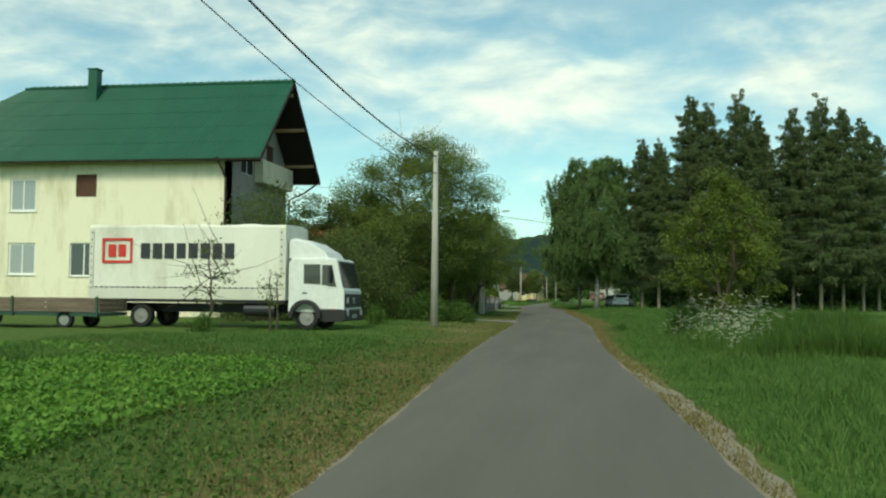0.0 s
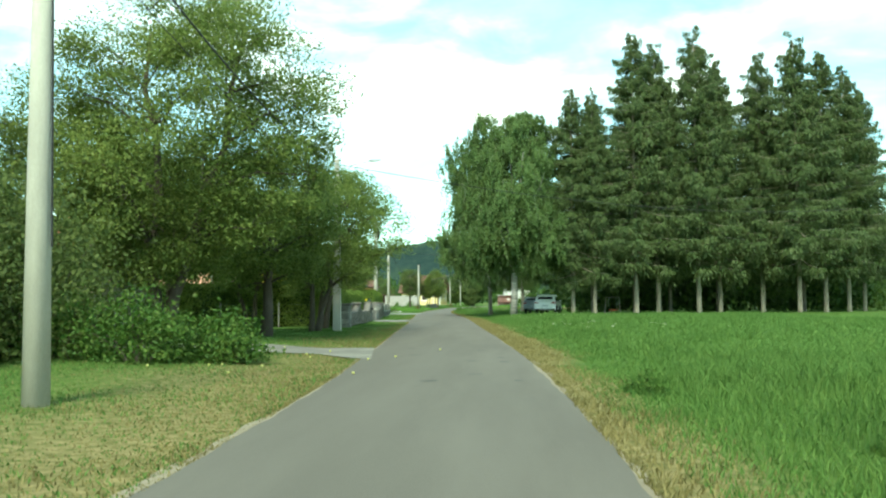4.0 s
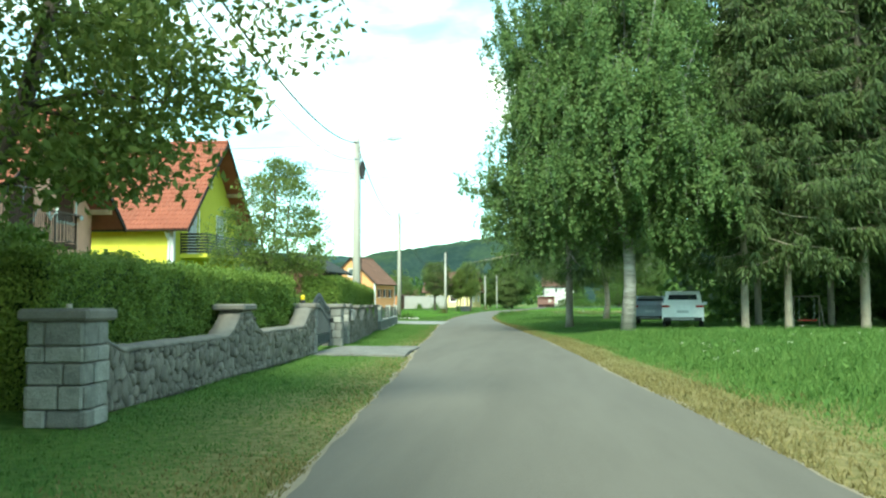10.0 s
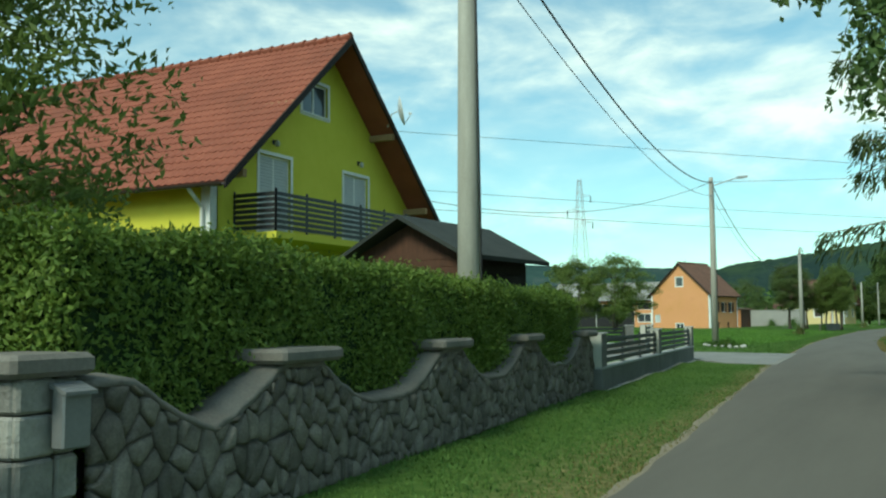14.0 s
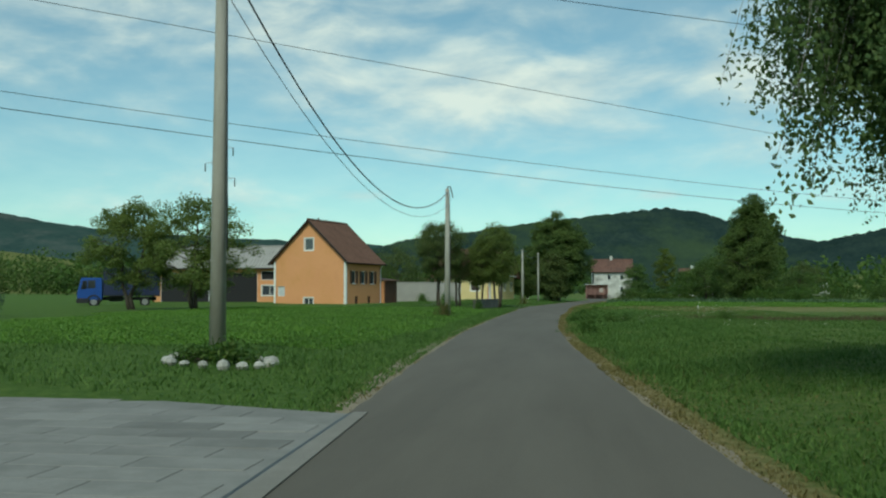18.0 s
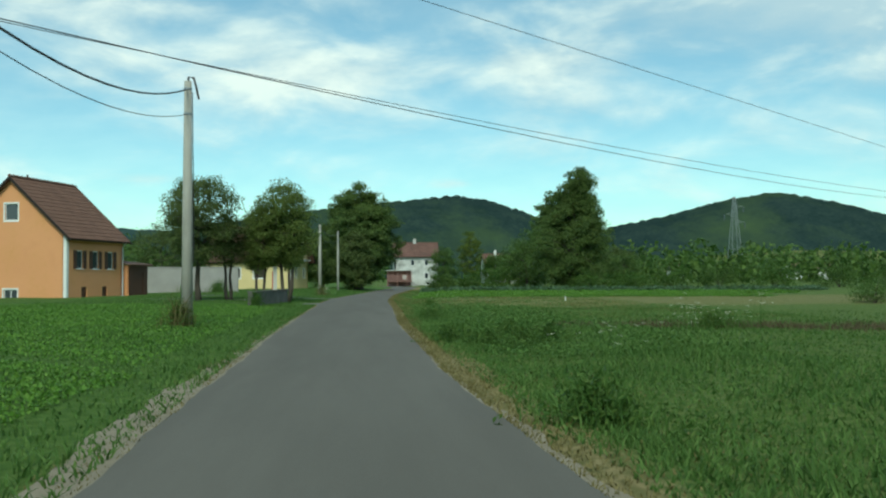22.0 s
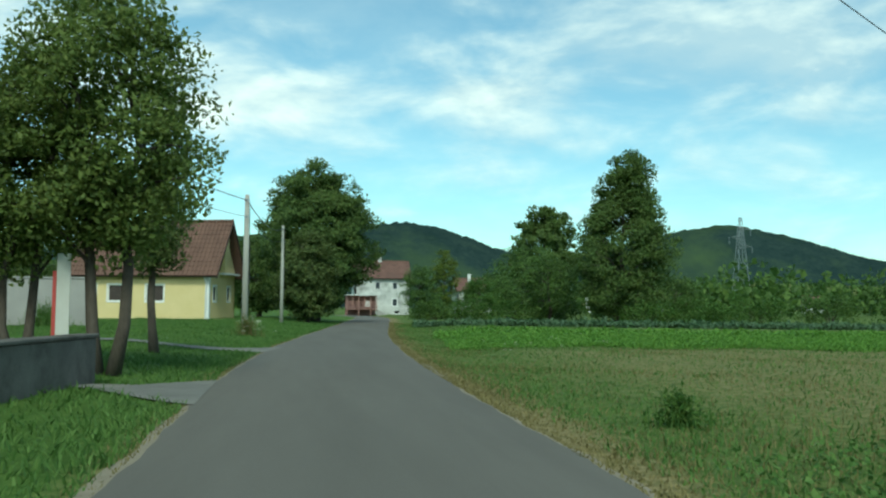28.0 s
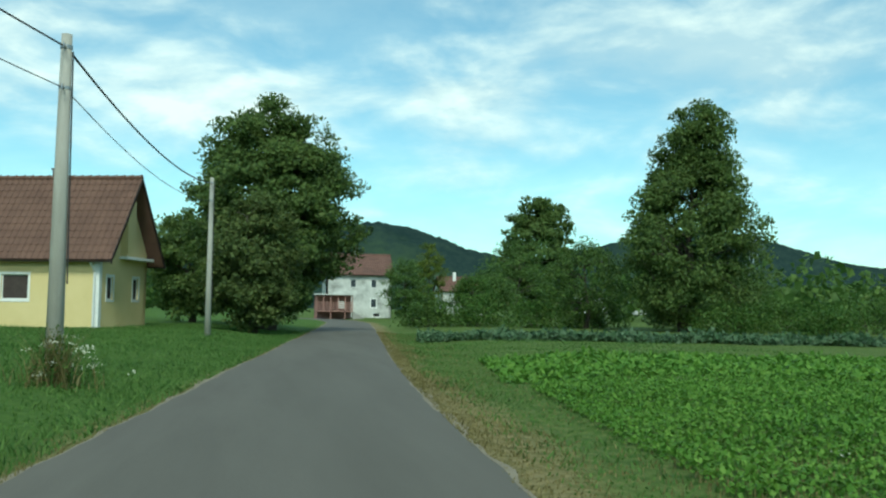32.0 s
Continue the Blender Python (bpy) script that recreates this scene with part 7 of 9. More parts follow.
slat_fence("slatted boundary fence at the back of the driveway", (-9.5, 116.7), (-14.5, 113.0), 0.0, 0.0, 0.42, 1.15, (0.4, 5.9), 4, 0.22, 0.3)
for _k, (_x, _y, _h) in enumerate(((-21.8, 114.7, 0.95), (-19.8, 115.7, 1.05), (-17.9, 116.7, 0.95))):
    bush("garden_shrub", 300 + _k, 0.45, 0.45, _h, 50, 0.07, L_HEDGE, "small clipped dark evergreen shrub in the garden", on(_x, _y), "shrub", "garden shrubs", "", 0.1, 40)

# paving
M_PAVER = material("grey_concrete_paver", [(0.20, 0.20, 0.193), (0.275, 0.272, 0.262)], scale=3, fine=70, rough=0.93, bump=0.3, vary=0.10, stain=(0.17, 0.17, 0.163), stain_scale=0.8)
M_CONCRETE = material("old_concrete", [(0.18, 0.172, 0.158), (0.28, 0.27, 0.25)], scale=1.5, fine=60, rough=0.95, bump=0.35, stain=(0.2, 0.19, 0.17), stain_scale=0.7)
M_FLAG = material("rough_flagstone", [(0.125, 0.122, 0.113), (0.20, 0.196, 0.184)], scale=2.5, fine=50, rough=0.95, bump=0.5, vary=0.12)


def quad_sheet(name, pts, z, mat, label, category="pavement", thick=0.10):
    m = Mesh().loft([[(x, y, z - thick) for x, y in pts], [(x, y, z) for x, y in pts]])
    return tagged(new(name, m.data(name, mat)), label, category, kind="structure")


M_TRACK = material("worn_grey_track", [(0.12, 0.114, 0.102), (0.20, 0.192, 0.174)], scale=1.2, fine=60, rough=0.95, bump=0.35, stain=(0.25, 0.235, 0.20), stain_scale=0.8)


def drive_sheet(a, b, c, label):
    """A drive laid on the ground: from its mouth a at the road, over b, to its far end c; two corners each."""
    v, f = [], []
    n, k = 24, 8
    for i in range(n + 1):
        q = i / n
        (x0, y0), (x1, y1) = [(p[0] + (r[0] - p[0]) * t, p[1] + (r[1] - p[1]) * t) for (p, r, t) in ((a[j], b[j], q * 3) if q < 1 / 3 else (b[j], c[j], q * 1.5 - 0.5) for j in (0, 1))]
        for j in range(k + 1):
            x, y = x0 + (x1 - x0) * j / k, y0 + (y1 - y0) * j / k
            v.append((x, y, max(lz(x, y), -0.02) + 0.028))
    v = np.array(v)
    i = (np.arange(n)[:, None] * (k + 1) + np.arange(k)[None]).reshape(-1, 1)
    me = array_mesh("drive", v, i + np.array([0, k + 1, k + 2, 1]), M_TRACK)
    return tagged(new("pavement", me), label, "pavement", kind="structure")


_poly = [(-3.42, 109.4), (-3.75, 118.5), (-9.2, 120.4), (-9.1, 117.0), (-14.3, 113.4), (-6.4, 112.7), (-5.7, 111.2), (-4.8, 110.1)]
_pv = quad_sheet("pavement", _poly, 0.010, M_PAVER, "paved driveway of grey concrete slabs")
_slab = Mesh().box(0, 0.972, 0, 0.472, 0, 0.03, 0.006).data("slab", M_PAVER)
for _i in range(-1, 14):
    for _j in range(24):
        _x, _y = -3.6 - 0.98 * _i - (0.49 if _j % 2 else 0.0) - 0.017 * _j, 109.45 + 0.48 * _j
        _in = True
        for _cx, _cy in ((_x, _y), (_x - 0.97, _y), (_x, _y + 0.47), (_x - 0.97, _y + 0.47)):
          _hit = False
          for (_ax, _ay), (_bx, _by) in zip(_poly, _poly[1:] + _poly[:1]):
            if (_ay > _cy) != (_by > _cy) and _cx < (_bx - _ax) * (_cy - _ay) / (_by - _ay) + _ax:
                _hit = not _hit
          _in = _in and _hit
        if _in:
            part("slab", _slab, M_PAVER, _pv, at=pose(_x - 0.97, _y, -0.012 + 0.001 * ((_i * 7 + _j * 3) % 3)))
quad_sheet("drain_channel", [(-3.40, 109.4), (-3.74, 118.5), (-3.79, 118.5), (-3.45, 109.4)], 0.016, M_DKMETAL, "narrow dark drain channel along the driveway", "drain")
quad_sheet("kerb", [(-3.10, 109.0), (-3.58, 118.6), (-3.74, 118.6), (-3.40, 109.0)], 0.022, M_CONCRETE, "concrete drain edge along the driveway", "kerb")
_fl = quad_sheet("pavement", [(-0.8, 76.3), (-1.15, 80.9), (-3.4, 81.3), (-3.3, 76.95)], 0.026, M_FLAG, "rough flagstone apron before the gate")
_rng = np.random.default_rng(8)
for _poly in cells(_rng, 4.2, 2.35, 60, 0.010):
    _m = stone_piece(_rng, _poly, 0.02)
    part("flagstone", _m, M_FLAG, _fl, at=Matrix.Translation((-0.95, 76.55, 0.028)) @ Matrix(((0, 0, -1, 0), (1, 0, 0, 0), (0, -1, 0, 0), (0, 0, 0, 1))))
drive_sheet([(2.5, 37.9), (1.8, 43.4)], [(0.6, 40.0), (0.4, 43.1)], [(-9.0, 41.3), (-9.0, 43.5)], "old concrete driveway through the grass")
drive_sheet([(-4.85, 181.2), (-4.9, 185.2)], [(-6.5, 182.9), (-6.7, 183.9)], [(-16.5, 188.5), (-16.0, 189.3)], "worn concrete track into the grass")
drive_sheet([(-4.5, 195.0), (-3.95, 198.3)], [(-5.6, 196.0), (-5.4, 197.2)], [(-16.0, 198.2), (-16.0, 199.1)], "thin pale gravel track into the yard")

M_OLDCONC = material("dark_weathered_concrete", [(0.09, 0.085, 0.078), (0.17, 0.16, 0.145)], scale=1.5, fine=50, rough=0.95, bump=0.5, stain=(0.06, 0.058, 0.05), stain_scale=1.2)
# low concrete wall by the fruit trees, with a red and white stake
_lw = thing("low_wall", "low weathered concrete wall beside the fruit trees", "wall", pose(-7.75, 176.0, 0.15, 0, 0, 82.5))
part("wall_face", Mesh().box(0, 8.2, 0, 0.25, -0.4, 0.62, 0.02), M_OLDCONC, _lw)
part("coping", Mesh().box(-0.03, 8.23, -0.04, 0.29, 0.62, 0.68, 0.015), M_OLDCONC, _lw)
_st = thing("marker_board", "weathered white marker board with a red edge", "sign", pose(-7.6, 185.3, 0.15, 0, 0, 10))
part("board", Mesh().box(0, 0.22, 0, 0.04, 0.3, 2.0, 0.01), M_POSTC, _st)
part("edge", Mesh().box(-0.06, -0.002, 0, 0.04, 0.0, 1.7), plain("red_paint", (0.42, 0.06, 0.05), 0.6), _st)
# stones round the pole
M_ROCK = material("pale_rock", [(0.30, 0.30, 0.28), (0.52, 0.51, 0.48)], scale=5, fine=40, rough=0.95, bump=0.6, vary=0.15)
_rng = np.random.default_rng(9)
for _k in range(17):
    _a = 2 * math.pi * _k / 17
    _x, _y = -7.45 + 0.9 * math.cos(_a), 124.2 + 1.0 * math.sin(_a)
    _r = _rng.uniform(0.075, 0.125)
    _m = Mesh().ball((0, 0, 0.06), _r * _rng.uniform(0.8, 1.4), _r, _r * _rng.uniform(0.6, 1.0), 7, 4)
    _m.v = [(x * (1 + 0.14 * math.sin(9 * x + 5 * z + _k)), y * (1 + 0.12 * math.sin(11 * y + _k)), z) for x, y, z in _m.v]
    _t = new("rock", _m.data("rock", M_ROCK))
    _t.matrix_basis = on(_x, _y, 50 * _k)
    tagged(_t, "pale grey edging rock round the pole's flower bed", "rock", "ring of rocks")
bush("flower_bed", 310, 0.75, 0.55, 0.3, 60, 0.10, L_WEED, "leafy flower bed plants at the pole's foot", on(-7.5, 124.5), "plants", "", "", 0.12, 25)

# ---- vehicles ----
M_TYRE = material("tyre_rubber", [(0.012, 0.012, 0.013), (0.03, 0.03, 0.03)], scale=8, rough=0.85, bump=0.2)
M_RIM = plain("steel_rim", (0.30, 0.30, 0.29), 0.5, 0.4)
M_CABW = plain("white_cab_paint", (0.72, 0.73, 0.71), 0.3)
M_BLACKP = plain("black_plastic", (0.02, 0.02, 0.022), 0.55)
M_TARP = material("dirty_cream_tarpaulin", [(0.68, 0.67, 0.58), (0.78, 0.77, 0.68)], scale=0.7, fine=20, rough=0.7, bump=0.25, stain=(0.50, 0.49, 0.40), stain_scale=0.6, stretch=(1, 1, 0.35))
M_SIDEB = material("cream_side_boards", [(0.56, 0.55, 0.47), (0.66, 0.65, 0.56)], scale=2, rough=0.6, bump=0.1)
M_REDL = plain("red_mark", (0.55, 0.035, 0.03), 0.5)
M_DKL = plain("dark_grey_lettering", (0.03, 0.032, 0.036), 0.5)
M_LAMP = plain("headlamp_glass", (0.55, 0.57, 0.58), 0.15)
M_AMBER = plain("amber_lamp", (0.7, 0.2, 0.02), 0.3)
M_REDLAMP = plain("red_tail_lamp", (0.35, 0.02, 0.02), 0.25)
M_WSCREEN = glass_material("vehicle_glass", (0.03, 0.035, 0.04), 0.06)


def wheel(parent, x, y, r, w, side=-1):
    """A wheel with its axle across local y."""
    prof = [(r * 0.62, -w / 2), (r * 0.93, -w / 2), (r, -w * 0.32), (r, w * 0.32), (r * 0.93, w / 2), (r * 0.62, w / 2)]
    tyre = Mesh().loft([[(x + a * math.cos(q), y + b, r + a * math.sin(q)) for a, b in prof] for q in [2 * math.pi * k / 20 for k in range(21)]], False)
    t = part("wheel", tyre, M_TYRE, parent, smooth=False)
    rim = Mesh().loft([[(x + a * math.cos(q), y + side * b, r + a * math.sin(q)) for q in [2 * math.pi * k / 16 for k in range(16)]] for a, b in ((r * 0.63, w * 0.42), (r * 0.58, w * 0.34), (r * 0.3, w * 0.30), (r * 0.26, w * 0.46), (r * 0.1, w * 0.5))])
    part("rim", rim, M_RIM, t)
    return t


def lorry(name, label, at, box_len, body_h, cab_m, tarp_m, boards_m, marks=False, spoiler=True):
    """A light lorry heading +x; x = 0 at its front bumper, its centre line on y = 0."""
    t = thing(name, label, "truck", at)
    W = 1.2
    bl0, bl1, z0, z1 = -2.1 - box_len, -2.1, 1.0, body_h
    part("chassis", Mesh().box(bl0 + 0.3, -0.3, -0.42, 0.42, 0.55, 0.85), M_BLACKP, t)
    # body under a sagging tarpaulin
    n = 24
    top = []
    m = Mesh()
    rings = []
    for k in range(n + 1):
        x = bl0 + box_len * k / n
        sag = 0.022 * math.sin(2 * math.pi * k / 6) + 0.01 * math.sin(k * 2.3)
        rings.append([(x, -W + 0.01 * math.sin(k * 1.7), z0 + 0.35), (x, -W - 0.012 + 0.015 * math.sin(k * 0.9), (z0 + z1) / 2 + 0.1), (x, -W, z1 - 0.09), (x, -W + 0.09, z1 + sag), (x, 0, z1 + 0.05 + sag), (x, W - 0.09, z1 + sag), (x, W, z1 - 0.09), (x, W, z0 + 0.35)])
    part("tarpaulin", m.loft(rings), tarp_m, t, "dirty cream tarpaulin cover" if marks else "", smooth=False)
    part("side_board", Mesh().box(bl0, bl1, -W - 0.02, -W + 0.02, z0, z0 + 0.36, 0.008), boards_m, t)
    part("side_board", Mesh().box(bl0, bl1, W - 0.02, W + 0.02, z0, z0 + 0.36, 0.008), boards_m, t)
    part("front_board", Mesh().box(bl1 - 0.03, bl1 + 0.02, -W, W, z0, z1 - 0.05, 0.008), tarp_m, t)
    part("floor", Mesh().box(bl0, bl1, -W + 0.02, W - 0.02, z0 - 0.1, z0 + 0.04), M_BLACKP, t)
    lace = part("lacing", Mesh().box(bl0, bl1, -W - 0.028, -W - 0.02, z0 + 0.40, z0 + 0.415), M_BLACKP, t)
    for k in range(int(box_len / 0.2)):
        x = bl0 + 0.1 + 0.2 * k
        part("eyelet", Mesh().box(x - 0.018, x + 0.018, -W - 0.032, -W - 0.02, z0 + 0.38, z0 + 0.44), M_BLACKP, lace)
    if marks:
        for x in (bl0 + 0.1, bl1 - 0.12):
            s = part("strap", Mesh().box(x - 0.07, x + 0.07, -W - 0.035, -W - 0.028, z0 + 0.4, z1 - 0.15), M_SIDEB, t)
            for k in range(8):
                part("eyelet", Mesh().box(x - 0.02, x + 0.02, -W - 0.042, -W - 0.035, z0 + 0.55 + 0.25 * k, z0 + 0.60 + 0.25 * k), M_BLACKP, s)
        # emblem and lettering, as plain shapes
        ex, ez, ew, eh = bl0 + 0.5, z0 + 1.25, 1.15, 0.88
        for b in ((ex, ex + ew, ez, ez + 0.09), (ex, ex + ew, ez + eh - 0.09, ez + eh), (ex, ex + 0.09, ez + 0.09, ez + eh - 0.09), (ex + ew - 0.09, ex + ew, ez + 0.09, ez + eh - 0.09), (ex + 0.24, ex + 0.52, ez + 0.22, ez + eh - 0.22), (ex + 0.62, ex + 0.90, ez + 0.22, ez + eh - 0.22)):
            part("emblem_bar", Mesh().box(b[0], b[1], -W - 0.045, -W - 0.035, b[2], b[3]), M_REDL, t, "red emblem shape")
        x = ex + ew + 0.32
        for k in range(8):
            part("lettering_bar", Mesh().box(x + 0.445 * k, x + 0.445 * k + 0.34, -W - 0.045, -W - 0.035, ez + 0.17, ez + 0.70), M_DKL, t, "dark lettering shown as plain bars")
    # cab
    c = [(-2.3, 0.62), (-2.3, 2.32), (-2.18, 2.46), (-0.50, 2.46), (-0.34, 2.40), (-0.09, 1.46), (-0.03, 1.36), (-0.02, 0.62)]
    hw = 1.12
    part("cab", Mesh().loft([[(x, s * hw * k, 0.62 + (z - 0.62) * q) for x, z in c] for s, k, q in ((-1, 1.0, 0.975), (-1, 0.95, 1.0), (1, 0.95, 1.0), (1, 1.0, 0.975))]), cab_m, t)
    part("windscreen", Mesh().loft([[(-0.38, s * 0.98, 2.32), (-0.14, s * 1.03, 1.44), (-0.06, s * 1.03, 1.45), (-0.30, s * 0.98, 2.35)] for s in (-1, 1)]), M_WSCREEN, t)
    for s in (-1, 1):
        d = part("cab_door", Mesh().box(-1.78, -0.72, s * hw - 0.015, s * hw + 0.015, 0.75, 2.36, 0.012), cab_m, t)
        part("side_window", Mesh().prism([(-1.68, 1.58), (-0.98, 1.55), (-1.0, 2.24), (-1.68, 2.24)], s * (hw + 0.016), s * (hw + 0.022), "y"), M_WSCREEN, d)
        part("quarter_window", Mesh().prism([(-0.93, 1.54), (-0.34, 1.48), (-0.52, 2.22), (-0.93, 2.22)], s * (hw + 0.016), s * (hw + 0.022), "y"), M_WSCREEN, d)
        part("door_handle", Mesh().box(-1.72, -1.52, s * (hw + 0.016), s * (hw + 0.04), 1.24, 1.28), M_BLACKP, d)
        part("mirror", Mesh().box(-0.62, -0.52, s * (hw + 0.16) - 0.05, s * (hw + 0.16) + 0.05, 1.6, 2.15, 0.02), M_BLACKP, t)
        part("mirror_arm", Mesh().tube([(-0.7, s * hw, 2.2), (-0.57, s * (hw + 0.16), 2.18)], 0.014, 6), M_BLACKP, t)
        arch = [(-1.55 + 0.66 * math.cos(a), 0.42 + 0.62 * math.sin(a)) for a in [math.pi * k / 10 for k in range(11)]] + [(-1.55 + 0.50 * math.cos(a), 0.42 + 0.48 * math.sin(a)) for a in [math.pi * (10 - k) / 10 for k in range(11)]]
        part("mudguard", Mesh().prism(arch, s * hw - 0.25, s * (hw + 0.04), "y"), M_BLACKP, t)
        wheel(t, -1.55, s * 0.98, 0.42, 0.26, s)
        wheel(t, bl0 + box_len * 0.27, s * 0.95, 0.42, 0.3, s)
        part("headlamp", Mesh().tube([(0.0, s * 0.86, 0.60), (0.075, s * 0.86, 0.60)], 0.12, 14), M_LAMP, t)
        part("indicator", Mesh().box(-0.52, -0.40, s * (hw + 0.003), s * (hw + 0.02), 0.66, 0.74), M_AMBER, t)
        part("skirt", Mesh().box(-1.0, -0.05, s * (hw + 0.0025) - 0.0225, s * (hw + 0.0025) + 0.0225, 0.30, 0.72, 0.01), M_BLACKP, t)
    gr = part("grille", Mesh().box(-0.06, 0.01, -1.02, 1.02, 0.78, 1.24, 0.01), M_BLACKP, t)
    for k in range(5):
        part("grille_bar", Mesh().box(0.01, 0.022, -0.7, 0.7, 0.83 + 0.07 * k, 0.86 + 0.07 * k), M_DKL, gr)
    part("grille_emblem", Mesh().tube([(0.022, 0, 1.02), (0.04, 0, 1.02)], 0.12, 14), M_RIM, gr)
    part("bumper", Mesh().box(-0.35, 0.06, -1.14, 1.14, 0.32, 0.72, 0.04), M_BLACKP, t)
    part("side_badge", Mesh().tube([(0.012, -0.78, 1.02), (0.03, -0.78, 1.02)], 0.12, 14), M_CABW, gr)
    part("number_plate", Mesh().box(0.06, 0.07, -0.26, 0.26, 0.42, 0.53), M_CABW, t)
    for k in range(3):
        part("plate_bar", Mesh().box(0.07, 0.074, -0.2 + 0.14 * k, -0.1 + 0.14 * k, 0.445, 0.505), M_DKL, t)
    if spoiler:
        sp = [(-2.35, 2.45), (-2.35, 3.08), (-2.1, 3.14), (-1.5, 3.0), (-0.85, 2.66), (-0.72, 2.46)]
        part("roof_spoiler", Mesh().loft([[(x, s * w, 2.45 + (z - 2.45) * q) for x, z in sp] for s, w, q in ((-1, 0.98, 0.9), (-1, 0.9, 1.0), (1, 0.9, 1.0), (1, 0.98, 0.9))]), cab_m, t)
    for o in t.children_recursive:      # a short cab
        k = o.name.split(".")[0]
        xs = [v.co.x for v in o.data.vertices]
        if k in ("wheel", "rim"):
            if max(xs) > -1.4:
                o.data.transform(Matrix.Translation((0.22, 0, 0)))
        elif min(xs) > -2.42 and k not in ("tarpaulin", "side_board", "front_board", "floor", "strap", "eyelet", "lacing", "chassis"):
            o.data.transform(Matrix.Diagonal((0.86, 1, 1, 1)))
    part("fuel_tank", Mesh().tube([(bl1 - 1.5, -0.85, 0.68), (bl1 - 0.4, -0.85, 0.68)], 0.25, 14), M_DKMETAL, t)
    return t


lorry("truck", "white lorry with a dirty cream tarpaulin body", pose(-1.85, 21.5, 0.16), 7.25, 3.6, M_CABW, M_TARP, M_SIDEB, True)
M_BLUET = material("dark_blue_tarpaulin", [(0.012, 0.018, 0.05), (0.022, 0.032, 0.08)], scale=1, rough=0.6, bump=0.2)
M_BLUEC = plain("blue_cab_paint", (0.02, 0.07, 0.30), 0.35)
lorry("truck", "blue lorry with a dark blue tarpaulin body", pose(-42.5, 182.5, 0.12, 0, 0, 205), 4.6, 3.3, M_BLUEC, M_BLUET, M_BLUET, False, False)

# wooden farm trailer
M_PLANKW = material("weathered_trailer_plank", [(0.10, 0.075, 0.055), (0.20, 0.155, 0.115)], scale=3, fine=30, rough=0.9, bump=0.5, stretch=(0.4, 3, 3), vary=0.15)
M_GREENF = plain("dull_green_frame", (0.03, 0.07, 0.045), 0.6)
_tr = thing("trailer", "weathered plank farm trailer on a green frame", "trailer", pose(-14.2, 19.4, 0.15))
part("frame", Mesh().box(-1.8, 4.5, -0.9, 0.9, 0.42, 0.54), M_GREENF, _tr)
for _r in range(3):
    for _x0, _x1 in ((-1.8, 1.3), (1.36, 4.45)):
        part("plank", Mesh().box(_x0, _x1, -0.95, -0.91, 0.56 + 0.16 * _r, 0.70 + 0.16 * _r, 0.006), M_PLANKW, _tr)
        part("plank", Mesh().box(_x0, _x1, 0.91, 0.95, 0.56 + 0.16 * _r, 0.70 + 0.16 * _r, 0.006), M_PLANKW, _tr)
    part("plank", Mesh().box(4.45, 4.49, -0.9, 0.9, 0.56 + 0.16 * _r, 0.70 + 0.16 * _r, 0.006), M_PLANKW, _tr)
for _x in (-1.75, 1.33, 4.42):
    part("stake", Mesh().box(_x - 0.04, _x + 0.04, -1.0, -0.95, 0.4, 1.08), M_GREENF, _tr)
for _x in (-0.6, 3.2):
    for _s in (-1, 1):
        wheel(_tr, _x, _s * 0.8, 0.3, 0.2, _s)


